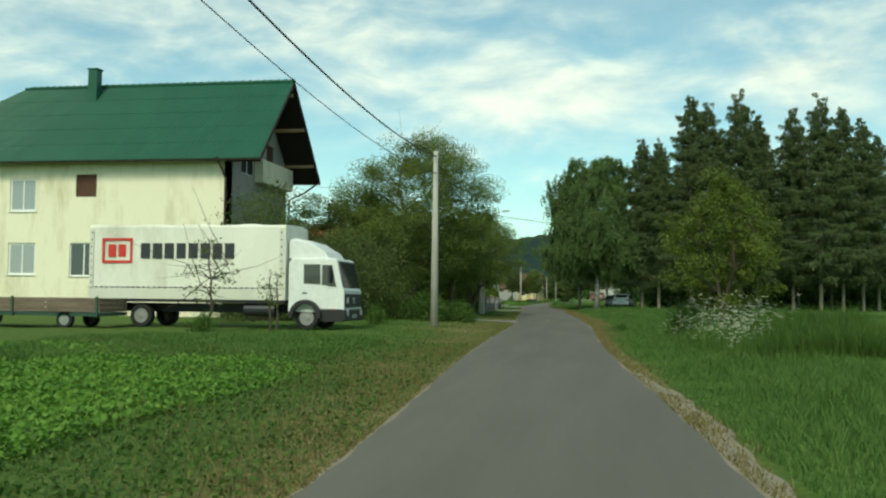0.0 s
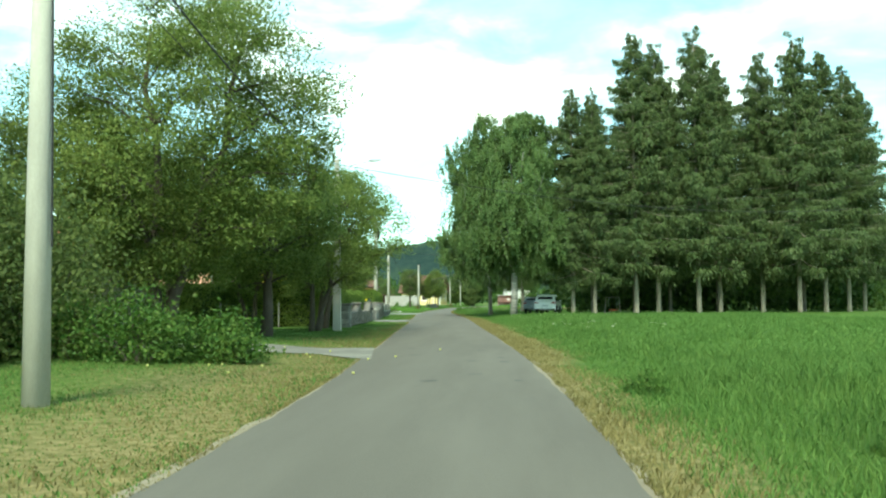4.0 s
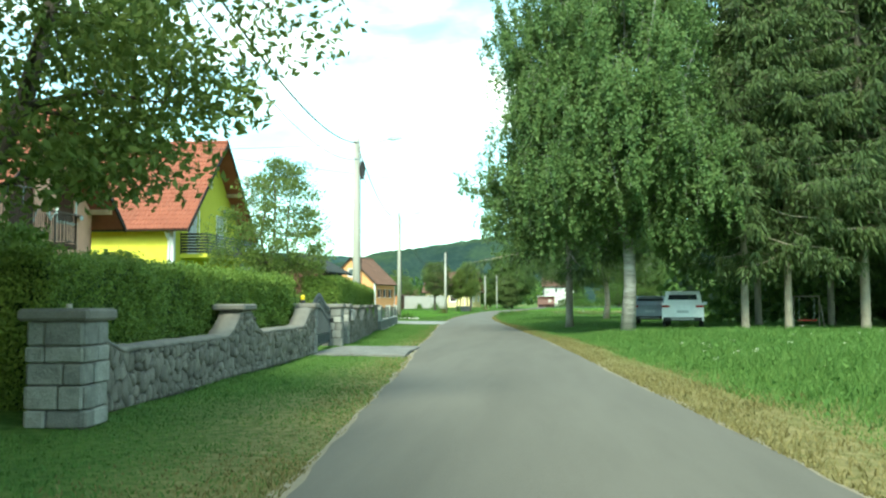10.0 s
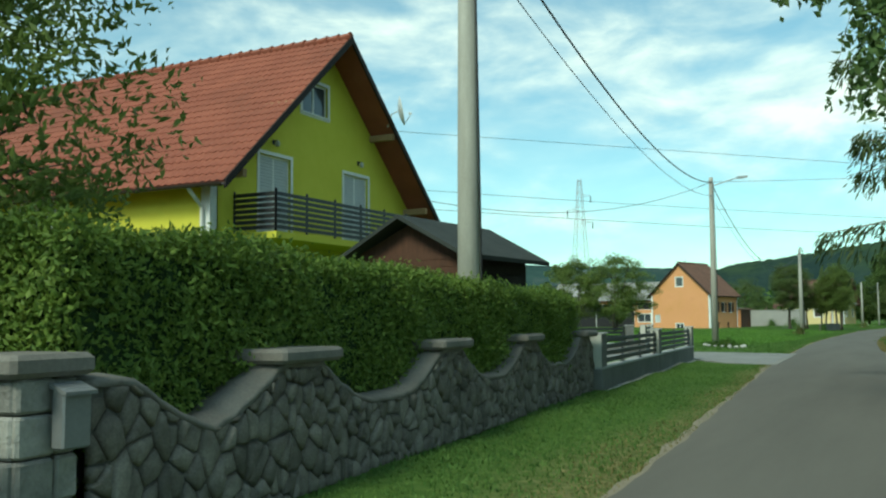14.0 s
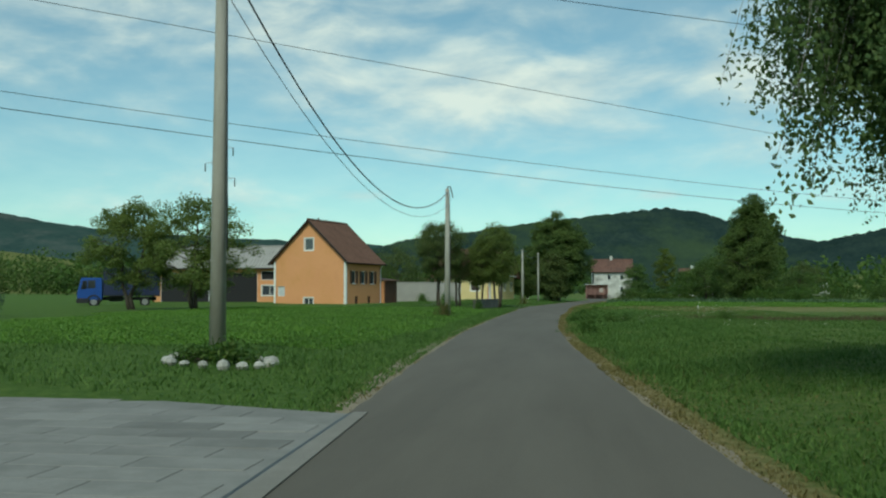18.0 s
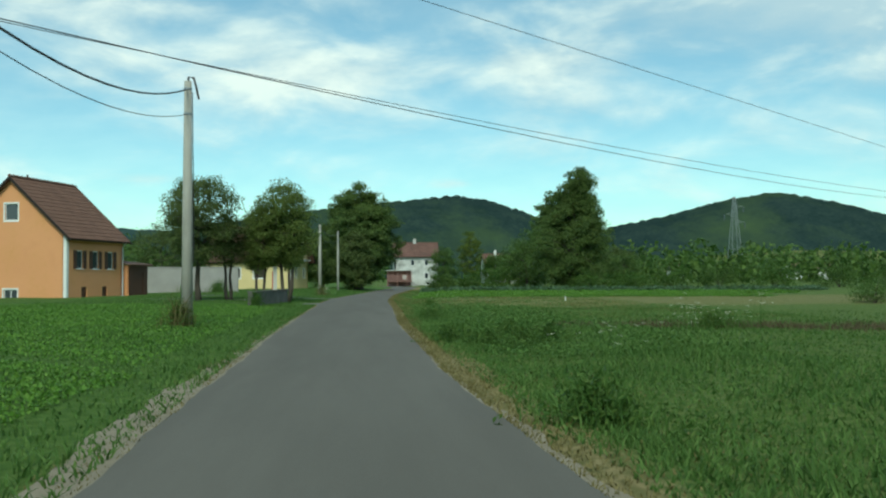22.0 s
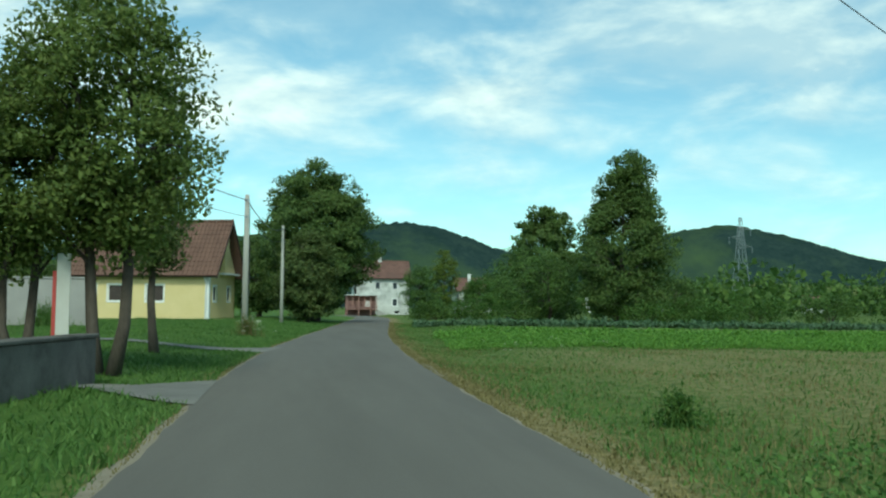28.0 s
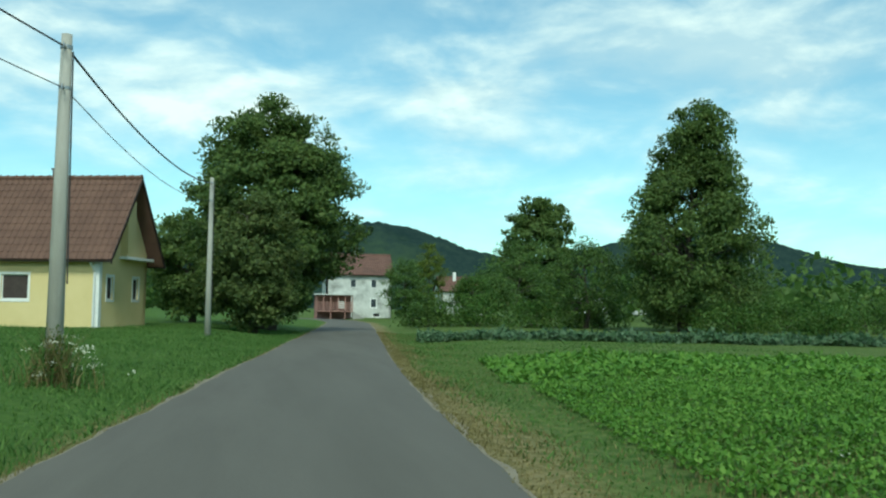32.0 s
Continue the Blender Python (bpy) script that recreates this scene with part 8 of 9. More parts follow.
def car(label, at, paint, tall=1.66, length=4.4):
    """A five-door car heading +x; its centre at the origin."""
    t = thing("car", label, "car", at)
    h = length / 2
    W = 0.91
    low = [(-h, 0.50), (-h + 0.02, 0.80), (-h + 0.08, 1.06), (-h + 0.16, 1.14), (0.2, 1.06), (h - 1.25, 1.0), (h - 0.25, 0.82), (h, 0.62), (h - 0.04, 0.36), (-h + 0.06, 0.34)]
    part("body", Mesh().loft([[(x * (0.985 if k < 1 else 1), s * W * k, z) for x, z in low] for s, k in ((-1, 0.9), (-1, 1.0), (1, 1.0), (1, 0.9))]), paint, t)
    cab = [(-h + 0.12, 1.05), (-h + 0.40, tall - 0.10), (-h + 0.75, tall), (0.25, tall - 0.02), (h - 1.2, 1.0)]
    part("cabin", Mesh().loft([[(x, s * (W - 0.04 - 0.20 * (z - 1.0)) * k, z) for x, z in cab] for s, k in ((-1, 1.0), (1, 1.0))]), paint, t)
    part("rear_window", Mesh().loft([[(-h + 0.27, s * 0.64, 1.27), (-h + 0.37, s * 0.60, tall - 0.17), (-h + 0.345, s * 0.60, tall - 0.16), (-h + 0.225, s * 0.64, 1.27)] for s in (-1, 1)]), M_WSCREEN, t)
    part("windscreen", Mesh().loft([[(h - 1.28, s * 0.76, 1.06), (0.34, s * 0.68, tall - 0.10), (0.36, s * 0.68, tall - 0.09), (h - 1.25, s * 0.76, 1.06)] for s in (-1, 1)]), M_WSCREEN, t)
    for s in (-1, 1):
        part("side_window", Mesh().loft([[(-h + 0.55, s * (W - 0.05), 1.06), (-0.1, s * (W - 0.05), 1.06), (-0.1, s * (W - 0.14), tall - 0.16), (-h + 0.7, s * (W - 0.14), tall - 0.16)], [(-h + 0.55, s * (W - 0.02), 1.06), (-0.1, s * (W - 0.02), 1.06), (-0.1, s * (W - 0.12), tall - 0.16), (-h + 0.7, s * (W - 0.12), tall - 0.16)]]), M_WSCREEN, t)
        part("side_window", Mesh().loft([[(0.0, s * (W - 0.05), 1.06), (h - 1.45, s * (W - 0.05), 1.06), (0.22, s * (W - 0.14), tall - 0.16), (0.0, s * (W - 0.14), tall - 0.16)], [(0.0, s * (W - 0.02), 1.06), (h - 1.45, s * (W - 0.02), 1.06), (0.22, s * (W - 0.12), tall - 0.16), (0.0, s * (W - 0.12), tall - 0.16)]]), M_WSCREEN, t)
        part("tail_lamp", Mesh().box(-h - 0.012, -h + 0.12, s * W - 0.34 if s > 0 else s * W, s * W if s > 0 else s * W + 0.34, 0.93, 1.02, 0.012), M_REDLAMP, t)
        part("headlamp", Mesh().box(h - 0.2, h - 0.06, s * 0.62 - 0.16, s * 0.62 + 0.16, 0.68, 0.80, 0.015), M_LAMP, t)
        part("wing_mirror", Mesh().box(0.55, 0.68, s * (W + 0.08) - 0.08, s * (W + 0.08) + 0.08, 1.04, 1.17, 0.02), paint, t)
        for x in (-h + 0.82, h - 0.86):
            wheel(t, x, s * 0.80, 0.34, 0.21, s)
        part("wheel_arch", Mesh().box(-h + 0.4, -h + 1.24, s * W - 0.02, s * W + 0.008, 0.34, 0.72, 0.006), M_BLACKP, t)
    part("rear_bumper", Mesh().box(-h - 0.05, -h + 0.06, -W + 0.06, W - 0.06, 0.32, 0.48, 0.03), M_BLACKP, t)
    part("skid_plate", Mesh().box(-h - 0.06, -h - 0.05, -0.5, 0.5, 0.36, 0.44), M_RIM, t)
    part("roof_spoiler", Mesh().box(-h + 0.30, -h + 0.62, -0.62, 0.62, tall - 0.05, tall - 0.01, 0.01), paint, t)
    part("number_plate", Mesh().box(-h - 0.005, -h + 0.01, -0.26, 0.26, 0.68, 0.79), M_LAMP, t)
    return t


car("white hatchback car parked under the spruces", pose(9.35, 98.4, lz(9.3, 97), 0, 0, 80), plain("white_car_paint", (0.84, 0.85, 0.85), 0.25))
M_GREYB = plain("silver_blue_car_paint", (0.36, 0.40, 0.43), 0.3, 0.2)
car("silver-blue estate car parked behind the birch", pose(8.5, 103.2, lz(8, 103), 0, 0, 80), M_GREYB, 1.5)
# red swing between the trunks
_sw = thing("garden_swing", "red garden swing seat on a slanting pole frame", "swing", on(14.9, 98.2, 0.0, 0.75))
for _s in (-1, 1):
    for _d in (-0.5, 0.5):
        part("leg", Mesh().tube([(_s * 0.9, _d, 0), (_s * 0.75, 0, 1.9)], 0.035, 8), M_BARK_PALE, _sw)
    part("rope", Mesh().tube([(_s * 0.45, 0, 1.88), (_s * 0.45, 0, 0.45)], 0.012, 5), M_STEEL, _sw)
part("crossbar", Mesh().tube([(-0.8, 0, 1.9), (0.8, 0, 1.9)], 0.04, 8), M_BARK_PALE, _sw)
part("seat", Mesh().box(-0.55, 0.55, -0.2, 0.2, 0.38, 0.46, 0.02), M_REDL, _sw)

# ---- grass, crops, flowers, fallen fruit ----
L_GRASS = leaf_material("grass_blade", [(0.05, 0.108, 0.021), (0.09, 0.17, 0.036), (0.145, 0.232, 0.058)], 0.7, 0.3, 0.5)
L_STRAW = leaf_material("dry_grass_blade", [(0.11, 0.10, 0.035), (0.18, 0.155, 0.06), (0.27, 0.23, 0.10)], 0.8, 0.25, 0.5)
L_CROP = leaf_material("crop_leaf", [(0.075, 0.17, 0.022), (0.125, 0.25, 0.034), (0.19, 0.32, 0.055)], 0.6, 0.3, 0.6)


def blades(rng, x, y, h, w, lean=0.35):
    """Grass blades: one bent, tapering blade of three corners and a tip each."""
    n = len(x)
    a = rng.uniform(0, 2 * np.pi, n)
    z = land(x, y)
    p = np.stack([x, y, z], -1)
    side = np.stack([np.cos(a), np.sin(a), 0 * a], -1) * (w * rng.uniform(0.6, 1.3, n))[:, None]
    b = rng.uniform(0, 2 * np.pi, n)
    bend = np.stack([np.cos(b), np.sin(b), 0 * b], -1) * (h * lean * rng.uniform(0.2, 1.4, n))[:, None]
    up = np.stack([0 * h, 0 * h, h], -1)
    mid = p + up * 0.6 + bend * 0.35
    v = np.stack([p - side * 1.5, p + side * 1.5, mid + side * 1.1, mid - side * 1.1, p + up + bend], 1).reshape(-1, 3)
    i = np.arange(n)[:, None] * 5
    f = np.concatenate([i + [0, 1, 2], i + [0, 2, 3], i + [3, 2, 4]], 1).reshape(-1, 3)
    return v, f


def off_paving(x, y):
    """False where paving, walls or buildings stand."""
    bad = (x < 2.6) & (y > 37.3) & (y < 43.0) & (x > -9.0) & (np.abs(y - np.interp(x, [-9, 0.5, 2.4], [42.4, 41.5, 40.6])) < 1.3 + 1.3 * smooth(0.3, 2.4, x))
    bad |= (y > 76.2) & (y < 81.4) & (x > -3.5) & (x < -0.6)
    bad |= (y < 118.5 + 0.35 * np.maximum(-3.75 - x, 0)) & (x < -3.2) & (y > np.interp(x, [-14.3, -6.4, -6.1, -5.0, -3.4], [113.4, 112.7, 110.6, 109.8, 109.4])) & (x > -14.3) & ((x > -9.2) | (y < 117 + (x + 9.1) * 0.7))
    bad |= (y > 62.5) & (y < 97.2) & (x < -2.4 - 0.075 * (y - 63)) & (x > -6.0)
    bad |= (y > 96.5) & (y < 112.6) & (x < -4.75 - 0.095 * (y - 97)) & (x > -7.2)
    bad |= (x < -4.0) & (x > -16) & (np.abs(y - np.interp(-x, [4.2, 5.5, 16], [196.6, 196.6, 198.65])) < np.interp(-x, [4.2, 5.4, 16], [1.3, 0.6, 0.4]))
    bad |= (x < -6.5) & (x > -16.5) & (np.abs(y - (183.4 - (x + 6.6) * 0.56)) < 0.45)
    bad |= (x > -7.5) & (x < -4.6) & (np.abs(y - 183.4) < 0.4 + 1.5 * smooth(-6.6, -4.8, x))
    return ~bad


def cover(name, label, seed, n, side, y0, y1, d0, d1, h, w, mat, keep=None, near=1.6, lean=0.35, kind="stuff"):
    """Blades scattered beside the road, thinning with the distance from it."""
    rng = np.random.default_rng(seed)
    y = rng.uniform(y0, y1, n)
    d = d0 + (d1 - d0) * rng.uniform(0, 1, n) ** near
    x = road_left(y) - d if side < 0 else road_right(y) + d
    k = off_paving(x, y)
    if keep is not None:
        k &= keep(rng, x, y, d)
    x, y, d = x[k], y[k], d[k]
    patch = 0.75 + 0.35 * np.sin(x * 0.9 + 1.3 * np.sin(y * 0.37)) * np.cos(y * 0.6) + 0.2 * np.sin(x * 2.7) * np.sin(y * 2.3)
    hh = h * rng.uniform(0.5, 1.3, len(x)) * np.clip(patch, 0.35, 1.4) * (0.3 + 0.7 * smooth(d0, d0 + 2.2, d) if h > 0.2 else 1.0)
    v, f = blades(rng, x, y, hh, w, lean)
    return tagged(new(name, array_mesh(name, v, f, mat)), label, "grass", kind=kind)


def _dry_keep(rng, x, y, d):
    return rng.uniform(0, 1, len(x)) < 1.3 * dryness(x, y) - 0.2


def _green_keep(rng, x, y, d):
    return rng.uniform(0, 1, len(x)) > 0.9 * dryness(x, y) - 0.1


cover("grass", "short green verge grass", 1, 120000, -1, -8, 60, 0.1, 9.0, 0.06, 0.006, L_GRASS, _green_keep, 1.6, 0.9)
cover("dry_grass", "dry straw-coloured verge grass", 2, 110000, -1, -8, 62, 0.02, 7.0, 0.055, 0.005, L_STRAW, _dry_keep, 1.6, 0.9)
cover("grass", "short mown green grass before the walls", 3, 90000, -1, 60, 118, 0.05, 3.4, 0.042, 0.005, L_GRASS, _green_keep, 1.0, 0.9)
cover("grass", "lush green grass beside the road", 4, 130000, -1, 118, 245, 0.1, 14.0, 0.11, 0.008, L_GRASS, _green_keep, 1.6, 1.0)
cover("tall_grass", "lush green grass before the lorry", 17, 45000, -1, 4, 15, 2.6, 9.5, 0.2, 0.006, L_GRASS, None, 1.0, 0.9)
cover("tall_grass", "tall green meadow grass", 5, 180000, 1, -8, 36, 0.4, 15.0, 0.30, 0.0045, L_GRASS, _green_keep, 1.3, 0.8)
cover("tall_grass", "knee-high green meadow grass", 6, 180000, 1, 30, 92, 1.3, 22.0, 0.26, 0.006, L_GRASS, _green_keep, 1.4, 0.9)
cover("tall_grass", "rank tall weeds and grass in the flower stand", 12, 70000, 1, 11, 26, 2.4, 6.5, 0.85, 0.006, L_WEED, None, 1.0, 0.5)
cover("tall_grass", "rough dark roadside weeds and grass", 13, 40000, 1, 122, 172, 0.8, 6.0, 0.15, 0.006, L_GRASS, None, 1.3, 1.0)
cover("dry_grass", "dry straw-coloured verge grass", 7, 110000, 1, -8, 116, 0.02, 4.5, 0.09, 0.005, L_STRAW, _dry_keep, 1.6, 0.9)
cover("dry_grass", "dry grass along the asphalt edge", 8, 70000, 1, 116, 245, 0.02, 2.6, 0.06, 0.006, L_STRAW, _dry_keep, 1.6, 0.9)
cover("grass", "rough green roadside grass", 9, 110000, 1, 112, 172, 0.4, 14.0, 0.09, 0.007, L_GRASS, _green_keep, 1.5, 1.0)
cover("grass", "short rough roadside grass", 15, 80000, 1, 168, 245, 0.4, 14.0, 0.085, 0.007, L_GRASS, _green_keep, 1.5, 1.0)
cover("dry_grass", "dry stalks scattered through the meadow", 16, 40000, 1, 160, 200, 0.6, 13.0, 0.09, 0.004, L_STRAW, lambda rng, x, y, d: rng.uniform(0, 1, len(x)) < 0.45 + 0.4 * np.sin(x * 0.8 + 2 * np.sin(y * 0.3)), 1.3)
cover("dry_grass", "brown dry stalks in a line across the meadow", 18, 60000, 1, 148, 160, 3.0, 17.0, 0.24, 0.006, L_BROWN, lambda rng, x, y, d: rng.uniform(0, 1, len(x)) < 0.8 * np.exp(-((y - 155.7 + 0.38 * (x - 4.2) + 0.5 * np.sin(x * 0.9)) / 0.75) ** 2), 1.0, 0.7)
cover("grass", "short dry meadow grass under the trees", 10, 50000, 1, 88, 114, 0.1, 16.0, 0.08, 0.006, L_GRASS, _green_keep)
cover("dry_grass", "dry grass tufts along the asphalt edge", 11, 40000, -1, 60, 245, 0.01, 0.8, 0.045, 0.005, L_STRAW, _dry_keep, 1.6, 0.9)


def crop(label, seed, n, corners, h, leaf, mat=None, rows=0.0, width=0.8):
    """Leafy crop plants in a four-cornered bed."""
    rng = np.random.default_rng(seed)
    u, v = rng.uniform(0, 1, n), rng.uniform(0, 1, n)
    a, b, c, d = [np.array(p, float) for p in corners]
    p = (a * (1 - u)[:, None] + b * u[:, None]) * (1 - v)[:, None] + (d * (1 - u)[:, None] + c * u[:, None]) * v[:, None]
    if rows:
        p[:, 1] = np.round(p[:, 1] / rows) * rows + rng.normal(size=n) * rows * 0.16
    z = land(p[:, 0], p[:, 1]) + h * np.abs(rng.normal(size=n)) ** 0.5 * rng.uniform(0.3, 1.0, n) * (0.8 + 0.3 * np.sin(p[:, 0] * 1.7) * np.sin(p[:, 1] * 1.3))
    vv, f = leaves(rng, np.stack([p[:, 0], p[:, 1], z], -1), leaf, width, -0.1, 2.5)
    return tagged(new("crop_field", array_mesh("crop_field", vv, f, mat or L_CROP)), label, "crop", kind="stuff")


crop("low bright green bean plants in a bed", 21, 120000, [(2.2, -4.5), (2.0, 5.2), (-16.0, 13.5), (-16.0, -2.0)], 0.15, 0.07)
cover("dry_grass", "tall dry weeds round the bean bed", 14, 50000, -1, -8, 19, 0.3, 9.0, 0.2, 0.0025, L_STRAW, lambda rng, x, y, d: (rng.uniform(0, 1, len(x)) < 0.75 * np.exp(-((y - np.interp(x, [-16, 2], [13.8, 5.6])) / 2.2) ** 2)) | (rng.uniform(0, 1, len(x)) < 0.7 * np.exp(-(d / 1.4) ** 2)), 1.1, 0.6)
crop("bright green bean rows in the field", 22, 150000, [(1.3, 198.2), (2.6, 208.5), (26.0, 204.0), (26.0, 192.0)], 0.20, 0.06, None, 0.6)
crop("bright green strip of crop across the field", 23, 40000, [(2.4, 209.5), (3.6, 217.0), (34.0, 210.0), (34.0, 204.5)], 0.22, 0.15)
crop("pale bluish cabbage rows at the field edge", 24, 30000, [(4.2, 231.5), (4.7, 235.0), (44.0, 222.0), (44.0, 218.5)], 0.35, 0.24, leaf_material("cabbage_leaf", [(0.06, 0.12, 0.05), (0.10, 0.17, 0.08), (0.16, 0.23, 0.13)]), 0.0)
crop("bright green clover in the roadside field", 25, 110000, [(-6.6, 129.0), (-6.0, 145.0), (-24.0, 152.0), (-24.0, 129.0)], 0.10, 0.055)
crop("bright green leafy patch in the field", 26, 110000, [(-6.2, 146.0), (-6.6, 175.0), (-26.0, 178.0), (-26.0, 154.0)], 0.09, 0.055)
crop("weeds in the green meadow", 27, 7000, [(7.0, 40.0), (4.5, 88.0), (26.0, 90.0), (28.0, 42.0)], 0.34, 0.08, L_GRASS)
crop("broad-leaved weeds in the roadside meadow", 28, 20000, [(-0.2, 122.0), (-0.4, 160.0), (16.0, 165.0), (16.0, 120.0)], 0.12, 0.05, L_WEED)

crop("low leafy weeds in the dry verge", 30, 9000, [(4.5, -6.0), (3.0, 16.0), (-0.5, 16.0), (2.4, -6.0)], 0.16, 0.055, L_WEED)
crop("rank leafy weeds along the verge", 29, 14000, [(-0.5, 147.0), (-0.2, 176.0), (3.4, 178.0), (4.6, 147.0)], 0.26, 0.06, L_GRASS)


def weed_clump(label, seed, x, y, r, h, mat):
    """Rank weeds: a ragged stand of stalks with leaves along them."""
    rng = np.random.default_rng(seed)
    n = int(240 * r) + 60
    a, d = rng.uniform(0, 6.283, n), np.abs(rng.normal(size=n)) * 0.5 * r * (1 + 0.4 * np.sin(3 * rng.uniform(0, 6.283, n)))
    px, py = x + d * np.cos(a), y + d * np.sin(a)
    hh = h * rng.uniform(0.35, 1.15, n) * np.exp(-(d / r) ** 2 * 0.7)
    v, f = blades(rng, px, py, hh, 0.007, 0.5)
    t = thing("weeds", label, "weeds", pose(0, 0, 0))
    part("stalks", array_mesh("stalks", v, f, mat), mat, t)
    k = np.repeat(np.arange(n), 5)
    z = land(px, py)[k] + hh[k] * rng.uniform(0.1, 0.95, len(k))
    c = np.stack([px[k], py[k], z], -1) + rng.normal(size=(len(k), 3)) * 0.06
    v, f = leaves(rng, c, 0.075, 0.4, 0.1)
    part("leaves", array_mesh("leaves", v, f, L_WEED), L_WEED, t)
    return t


M_PETAL = plain("white_petals", (0.56, 0.56, 0.44), 0.8)
M_YPETAL = plain("yellow_petals", (0.75, 0.55, 0.03), 0.7)


def flowers(label, seed, spots, n, h, size, mat, stem=True):
    """Flower heads on thin stems, in loose stands."""
    rng = np.random.default_rng(seed)
    k = rng.integers(0, len(spots), n)
    s = np.array(spots, float)[k]
    x, y = s[:, 0] + rng.normal(size=n) * s[:, 2], s[:, 1] + rng.normal(size=n) * s[:, 2]
    hh = h * rng.uniform(0.3, 1.12, n) ** 0.8 * (0.75 + 0.35 * np.sin(x * 3.1) * np.cos(y * 2.3))
    z = land(x, y)
    v, f = blades(rng, x, y, hh, 0.006, 0.1)
    t = thing("wild_flowers", label, "flowers", pose(0, 0, 0), kind="stuff")
    part("stems", array_mesh("stems", v, f, L_GRASS), L_GRASS, t)
    c = np.repeat(np.stack([x, y, z + hh], -1), 9, 0)
    c = c + rng.normal(size=c.shape) * np.array([size, size, size * 0.35])
    v, f = leaves(rng, c, size * 0.7, 0.9, 0.0, 2.0)
    part("heads", array_mesh("heads", v, f, mat), mat, t)
    return t


flowers("white umbel flowers in the tall meadow grass", 31, [(9.5, 20.2, 0.36), (9.9, 19.0, 0.36), (9.8, 17.4, 0.32), (9.9, 15.4, 0.3), (10.0, 13.6, 0.25), (10.8, 18.5, 0.4), (12.2, 22.9, 0.35), (11.5, 21.0, 0.4), (10.4, 16.5, 0.5), (10.6, 14.8, 0.4)], 700, 1.35, 0.032, M_PETAL)
flowers("white umbel flowers at the pole's foot", 32, [(-5.5, 207.0, 0.35), (-5.3, 207.6, 0.3)], 26, 0.8, 0.05, M_PETAL)
flowers("white umbel flowers standing along the dry line", 35, [(5.7, 154.8, 0.3), (6.3, 154.6, 0.35), (6.9, 154.4, 0.3), (7.6, 154.2, 0.2), (5.0, 152.6, 0.15)], 80, 0.85, 0.03, M_PETAL)
weed_clump("green weeds under white umbel flowers", 352, 6.4, 154.6, 0.9, 0.5, L_GRASS)
bush("bush", 353, 1.15, 1.0, 1.27, 130, 0.09, L_WEED, "low round bush standing alone in the meadow", on(23.4, 176.0))
bush("bush", 354, 1.4, 1.3, 2.97, 200, 0.10, L_WEED, "taller egg-shaped green bush in the meadow", on(32.8, 181.1))
flowers("scattered white flowers in the meadow", 33, [(9.0, 57.0, 1.2), (11.0, 52.0, 1.5), (7.2, 75.0, 1.4), (12.0, 82.0, 2.0), (4.0, 196.0, 1.5), (18.0, 188.0, 4.0), (2.0, 150.0, 1.0), (5.0, 142.0, 1.5)], 90, 0.5, 0.035, M_PETAL)
flowers("yellow garden flowers behind the gate", 34, [(-4.9, 78.6, 0.25), (-5.2, 79.4, 0.3), (-5.6, 80.4, 0.25)], 70, 0.5, 0.035, M_YPETAL)
for _k, (_x, _y, _r, _h, _l) in enumerate(((-7.7, 157.0, 0.5, 0.9, "weeds grown up round the concrete pole"), (-5.6, 207.3, 0.6, 0.95, "flowering weeds round the pole's foot"), (-7.6, 176.0, 0.5, 0.8, "weeds at the end of the low wall"), (-5.3, 16.8, 0.6, 0.7, "weeds in front of the lorry"), (-2.5, 27.5, 0.7, 0.9, "green weeds beside the power pole"), (-6.0, 47.5, 0.9, 1.0, "long-leaved green clump under the trees"), (-4.6, 54.5, 0.7, 0.7, "green weeds under the fruit tree"), (-7.0, 43.6, 1.0, 1.2, "dark shrub at the driveway"), (1.0, 179.5, 0.5, 0.45, "weedy tuft beside the road"), (-0.6, 140.0, 0.8, 0.55, "rank weeds on the verge"), (20.0, 150.0, 1.2, 1.3, "small bush in the meadow"), (-0.2, 163.5, 0.7, 0.55, "leafy weeds on the verge"), (-0.9, 151.3, 0.6, 0.42, "rank leafy weeds on the verge"), (-0.1, 150.7, 0.6, 0.48, "rank leafy weeds on the verge"), (0.7, 151.2, 0.6, 0.5, "rank leafy weeds on the verge"), (1.5, 152.0, 0.6, 0.45, "rank leafy weeds on the verge"), (-0.4, 153.0, 0.7, 0.45, "rank leafy weeds on the verge"), (0.8, 153.6, 0.7, 0.45, "rank leafy weeds on the verge"),
        (7.6, 31.0, 0.4, 0.35, "small weed on the dry verge"), (-9.2, 36.8, 1.2, 2.2, "low bush below the tall bushes"), (-17.3, 212.0, 0.8, 1.1, "bush before the grey wall"), (-14.5, 211.5, 1.2, 1.2, "bush before the grey wall"))):
    weed_clump(_l, 400 + _k, _x, _y, _r, _h, L_STRAW if "pole" in _l and _y > 150 else L_GRASS)

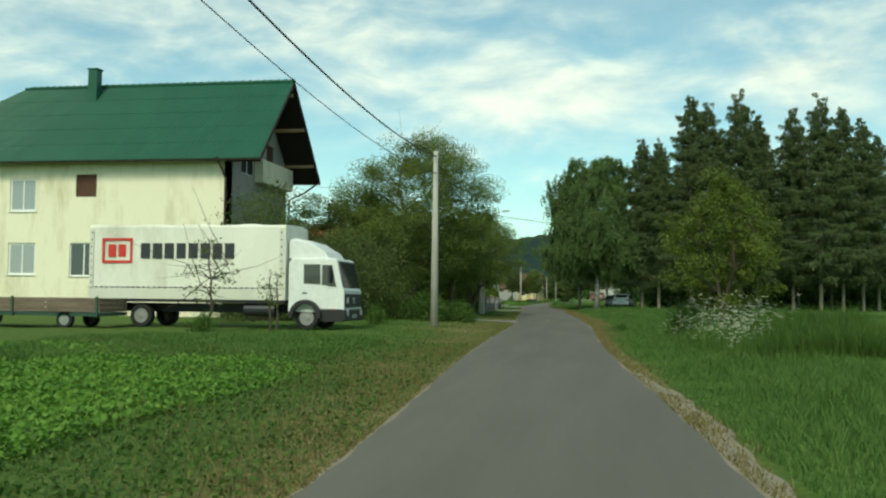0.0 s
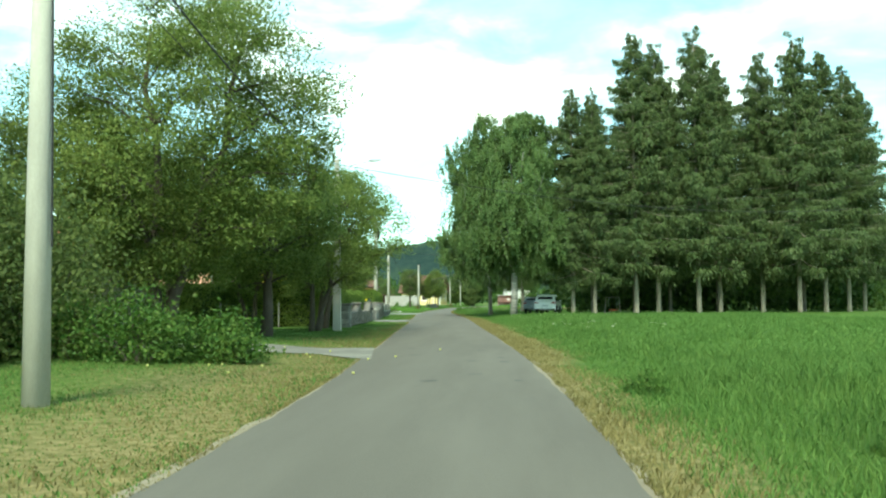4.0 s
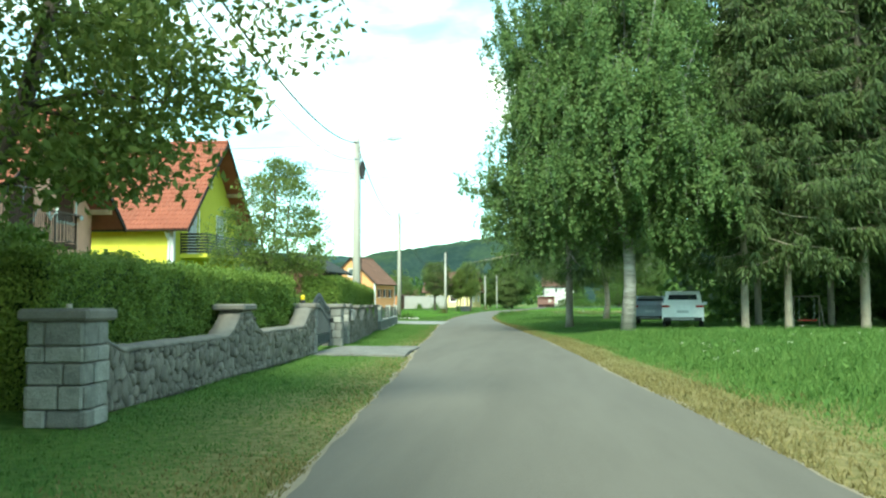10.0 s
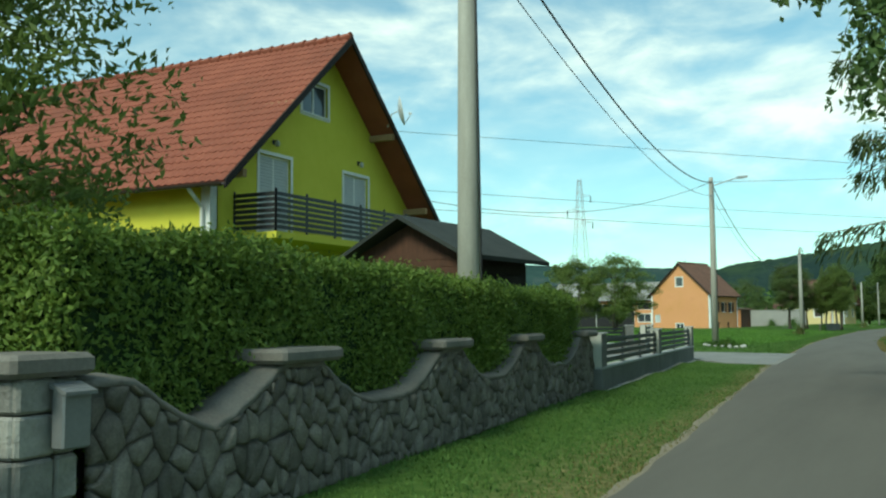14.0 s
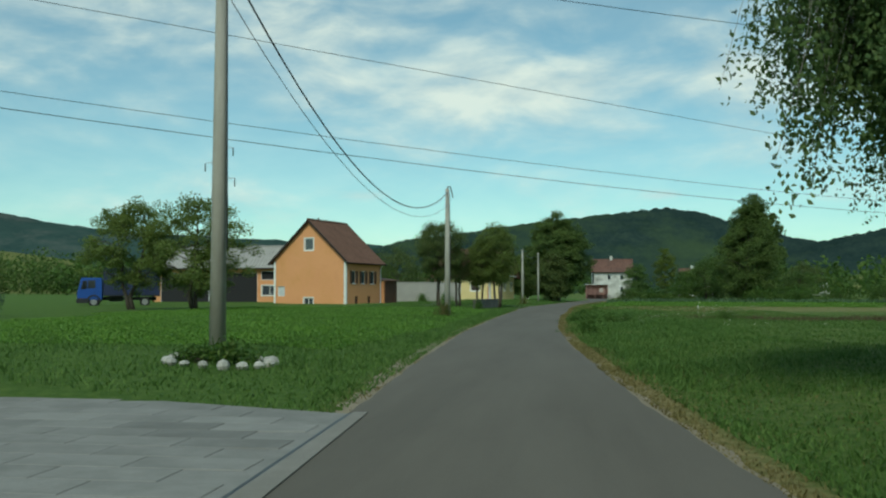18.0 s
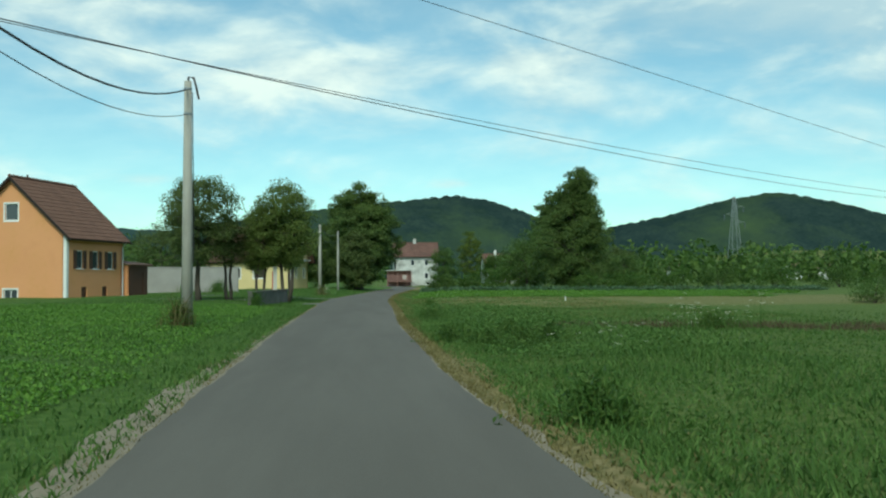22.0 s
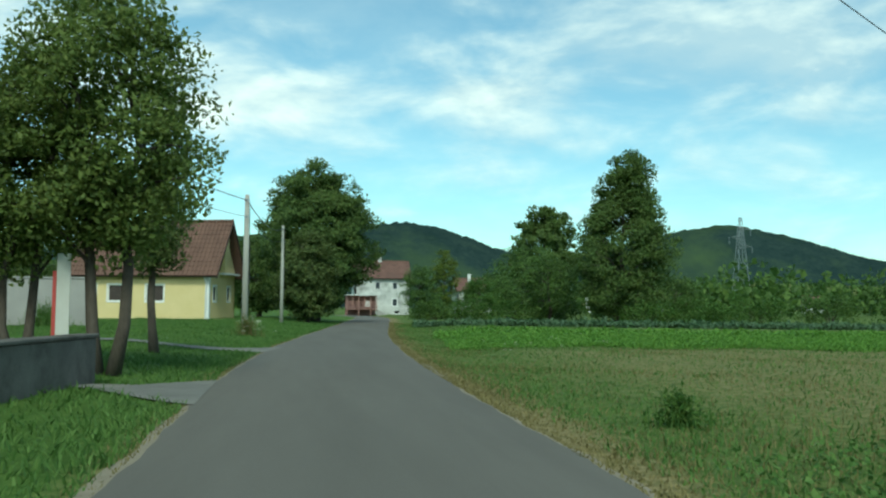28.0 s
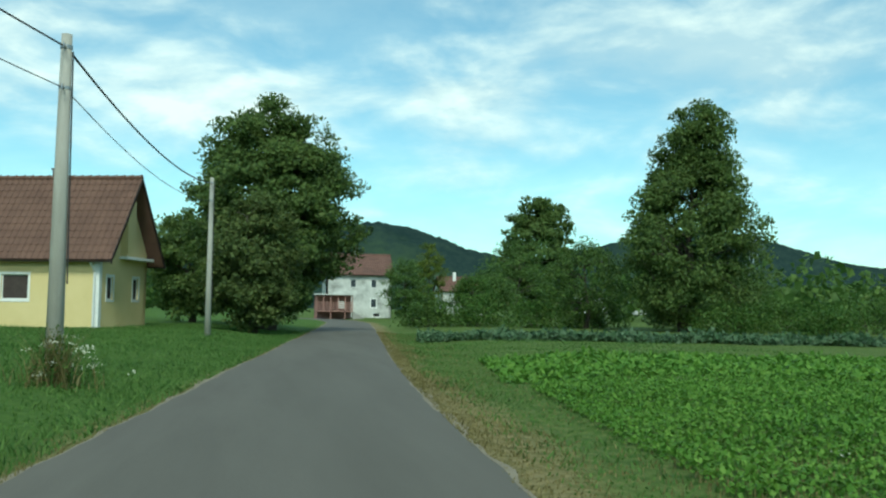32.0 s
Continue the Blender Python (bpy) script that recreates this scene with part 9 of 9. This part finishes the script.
# fallen apples on the driveway and the road
M_APPLE = material("yellow_green_apple", [(0.34, 0.36, 0.10), (0.50, 0.47, 0.18)], scale=20, rough=0.4, bump=0.05, vary=0.2)
_ap = Mesh().ball((0, 0, 0.026), 0.029, 0.029, 0.026, 10, 6).data("apple", M_APPLE, True)
_rng = np.random.default_rng(5)
for _k in range(22):
    _y = _rng.uniform(33.0, 43.5)
    _x = float(road_left(_y)) + (_rng.normal() * 1.5 - 2.2 if _k > 1 else _rng.uniform(0.2, 2.2))
    _t = new("apple", _ap)
    _zz = 0.02 if _x > road_left(_y) else max(lz(_x, _y), 0.06 if 37.3 < _y < 43.0 and _x > -9 else -1)
    _t.matrix_basis = pose(_x, _y, _zz, 0, 0, 77 * _k)
    tagged(_t, "small yellow-green windfall apple lying on the ground", "apple", "fallen apples")
# dark damp patches on the asphalt
M_PATCH = material("dark_asphalt_patch", [(0.045, 0.045, 0.044), (0.07, 0.07, 0.068)], scale=3, fine=120, rough=0.8, bump=0.3, bump_dist=0.006)
for _k in range(16):
    _y = _rng.uniform(32, 45) if _k < 13 else (106.0, 172.5, 110.5)[_k - 13]
    _x = float(road_left(_y)) + _rng.uniform(0.5, 3.3)
    _n = 14
    _r1, _r2 = _rng.uniform(0.06, 0.19), _rng.uniform(0.04, 0.12)
    _mid, _hw = (road_left(_y) + road_right(_y)) / 2, (road_right(_y) - road_left(_y)) / 2
    _zz = 0.03 * (1 - ((_x - _mid) / _hw) ** 2) + 0.004
    _m = Mesh().poly([(_r1 * math.cos(a) * (1 + 0.25 * math.sin(3 * a + _k)), _r2 * math.sin(a) * (1 + 0.3 * math.cos(2 * a + _k)), 0) for a in [2 * math.pi * j / _n for j in range(_n)]])
    _t = new("patch", _m.data("patch", M_PATCH))
    _t.matrix_basis = pose(_x, _y, _zz)
    tagged(_t, "dark damp stain on the grey asphalt", "stain", kind="structure")

# pale gravel along the foot of the plinth
_rng = np.random.default_rng(77)
_n = 1600
_u = _rng.uniform(0, 1, _n)
_gx, _gy = -4.98 - 1.46 * _u + 0.14 + _rng.uniform(0, 0.10, _n), 97.2 + 15.1 * _u + _rng.normal(size=_n) * 0.02
_gm = Mesh()
for _x, _y in zip(_gx, _gy):
    _r = _rng.uniform(0.007, 0.018)
    _gm.ball((_x, _y, lz(_x, _y) + _r * 0.5), _r * _rng.uniform(0.8, 1.4), _r, _r * 0.7, 5, 3)
tagged(new("gravel", _gm.data("gravel", M_ROCK)), "strip of pale gravel along the grey plinth", "gravel", kind="stuff")
# a pale stake in the meadow
_st = thing("marker_stake", "short white wooden stake in the meadow grass", "stake", on(9.15, 183.3, 0.0, 0.55))
part("stake", Mesh().box(-0.04, 0.04, -0.04, 0.04, -0.2, 0.5, 0.008), M_WHITE, _st)
part("tip", Mesh().loft([[(-0.04, -0.04, 0.5), (0.04, -0.04, 0.5), (0.04, 0.04, 0.5), (-0.04, 0.04, 0.5)], [(-0.005, -0.005, 0.56), (0.005, -0.005, 0.56), (0.005, 0.005, 0.56), (-0.005, 0.005, 0.56)]]), M_WHITE, _st)

# small lamps on the house gables, an aerial on the balcony
def wall_lamp(label, x, y, z):
    t = thing("wall_lamp", label, "lamp", pose(x, y, z), "gable wall lamps")
    part("plate", Mesh().box(0, 0.02, -0.05, 0.05, -0.07, 0.07, 0.005), M_BLACKP, t)
    part("arm", Mesh().tube([(0.02, 0, 0), (0.10, 0, 0.05), (0.15, 0, 0.02)], 0.012, 6), M_BLACKP, t)
    part("shade", Mesh().tube([(0.15, 0, 0.03), (0.15, 0, -0.04), (0.15, 0, -0.13)], [0.03, 0.075, 0.06], 10), M_LAMP, t)
    return t


for _y, _z in ((83.77, 6.06), (87.4, 4.61)):
    wall_lamp("small lantern on the peach gable wall", -14.89, _y, _z)
for _y, _z in ((99.54, 6.44), (103.9, 6.48)):
    wall_lamp("small lantern above the balcony door", -14.99, _y, _z)
_an = thing("aerial", "small television aerial fixed above the balcony rail", "aerial", pose(-13.9, 81.9, 4.35))
part("mast", Mesh().tube([(0, 0, 0), (0, 0, 0.75)], 0.015, 6), M_STEEL, _an)
part("boom", Mesh().tube([(0, -0.35, 0.7), (0, 0.35, 0.74)], 0.01, 6), M_STEEL, _an)
for _k in range(6):
    part("rod", Mesh().tube([(-0.16, -0.32 + 0.12 * _k, 0.71), (0.16, -0.32 + 0.12 * _k, 0.71)], 0.006, 5), M_STEEL, _an)
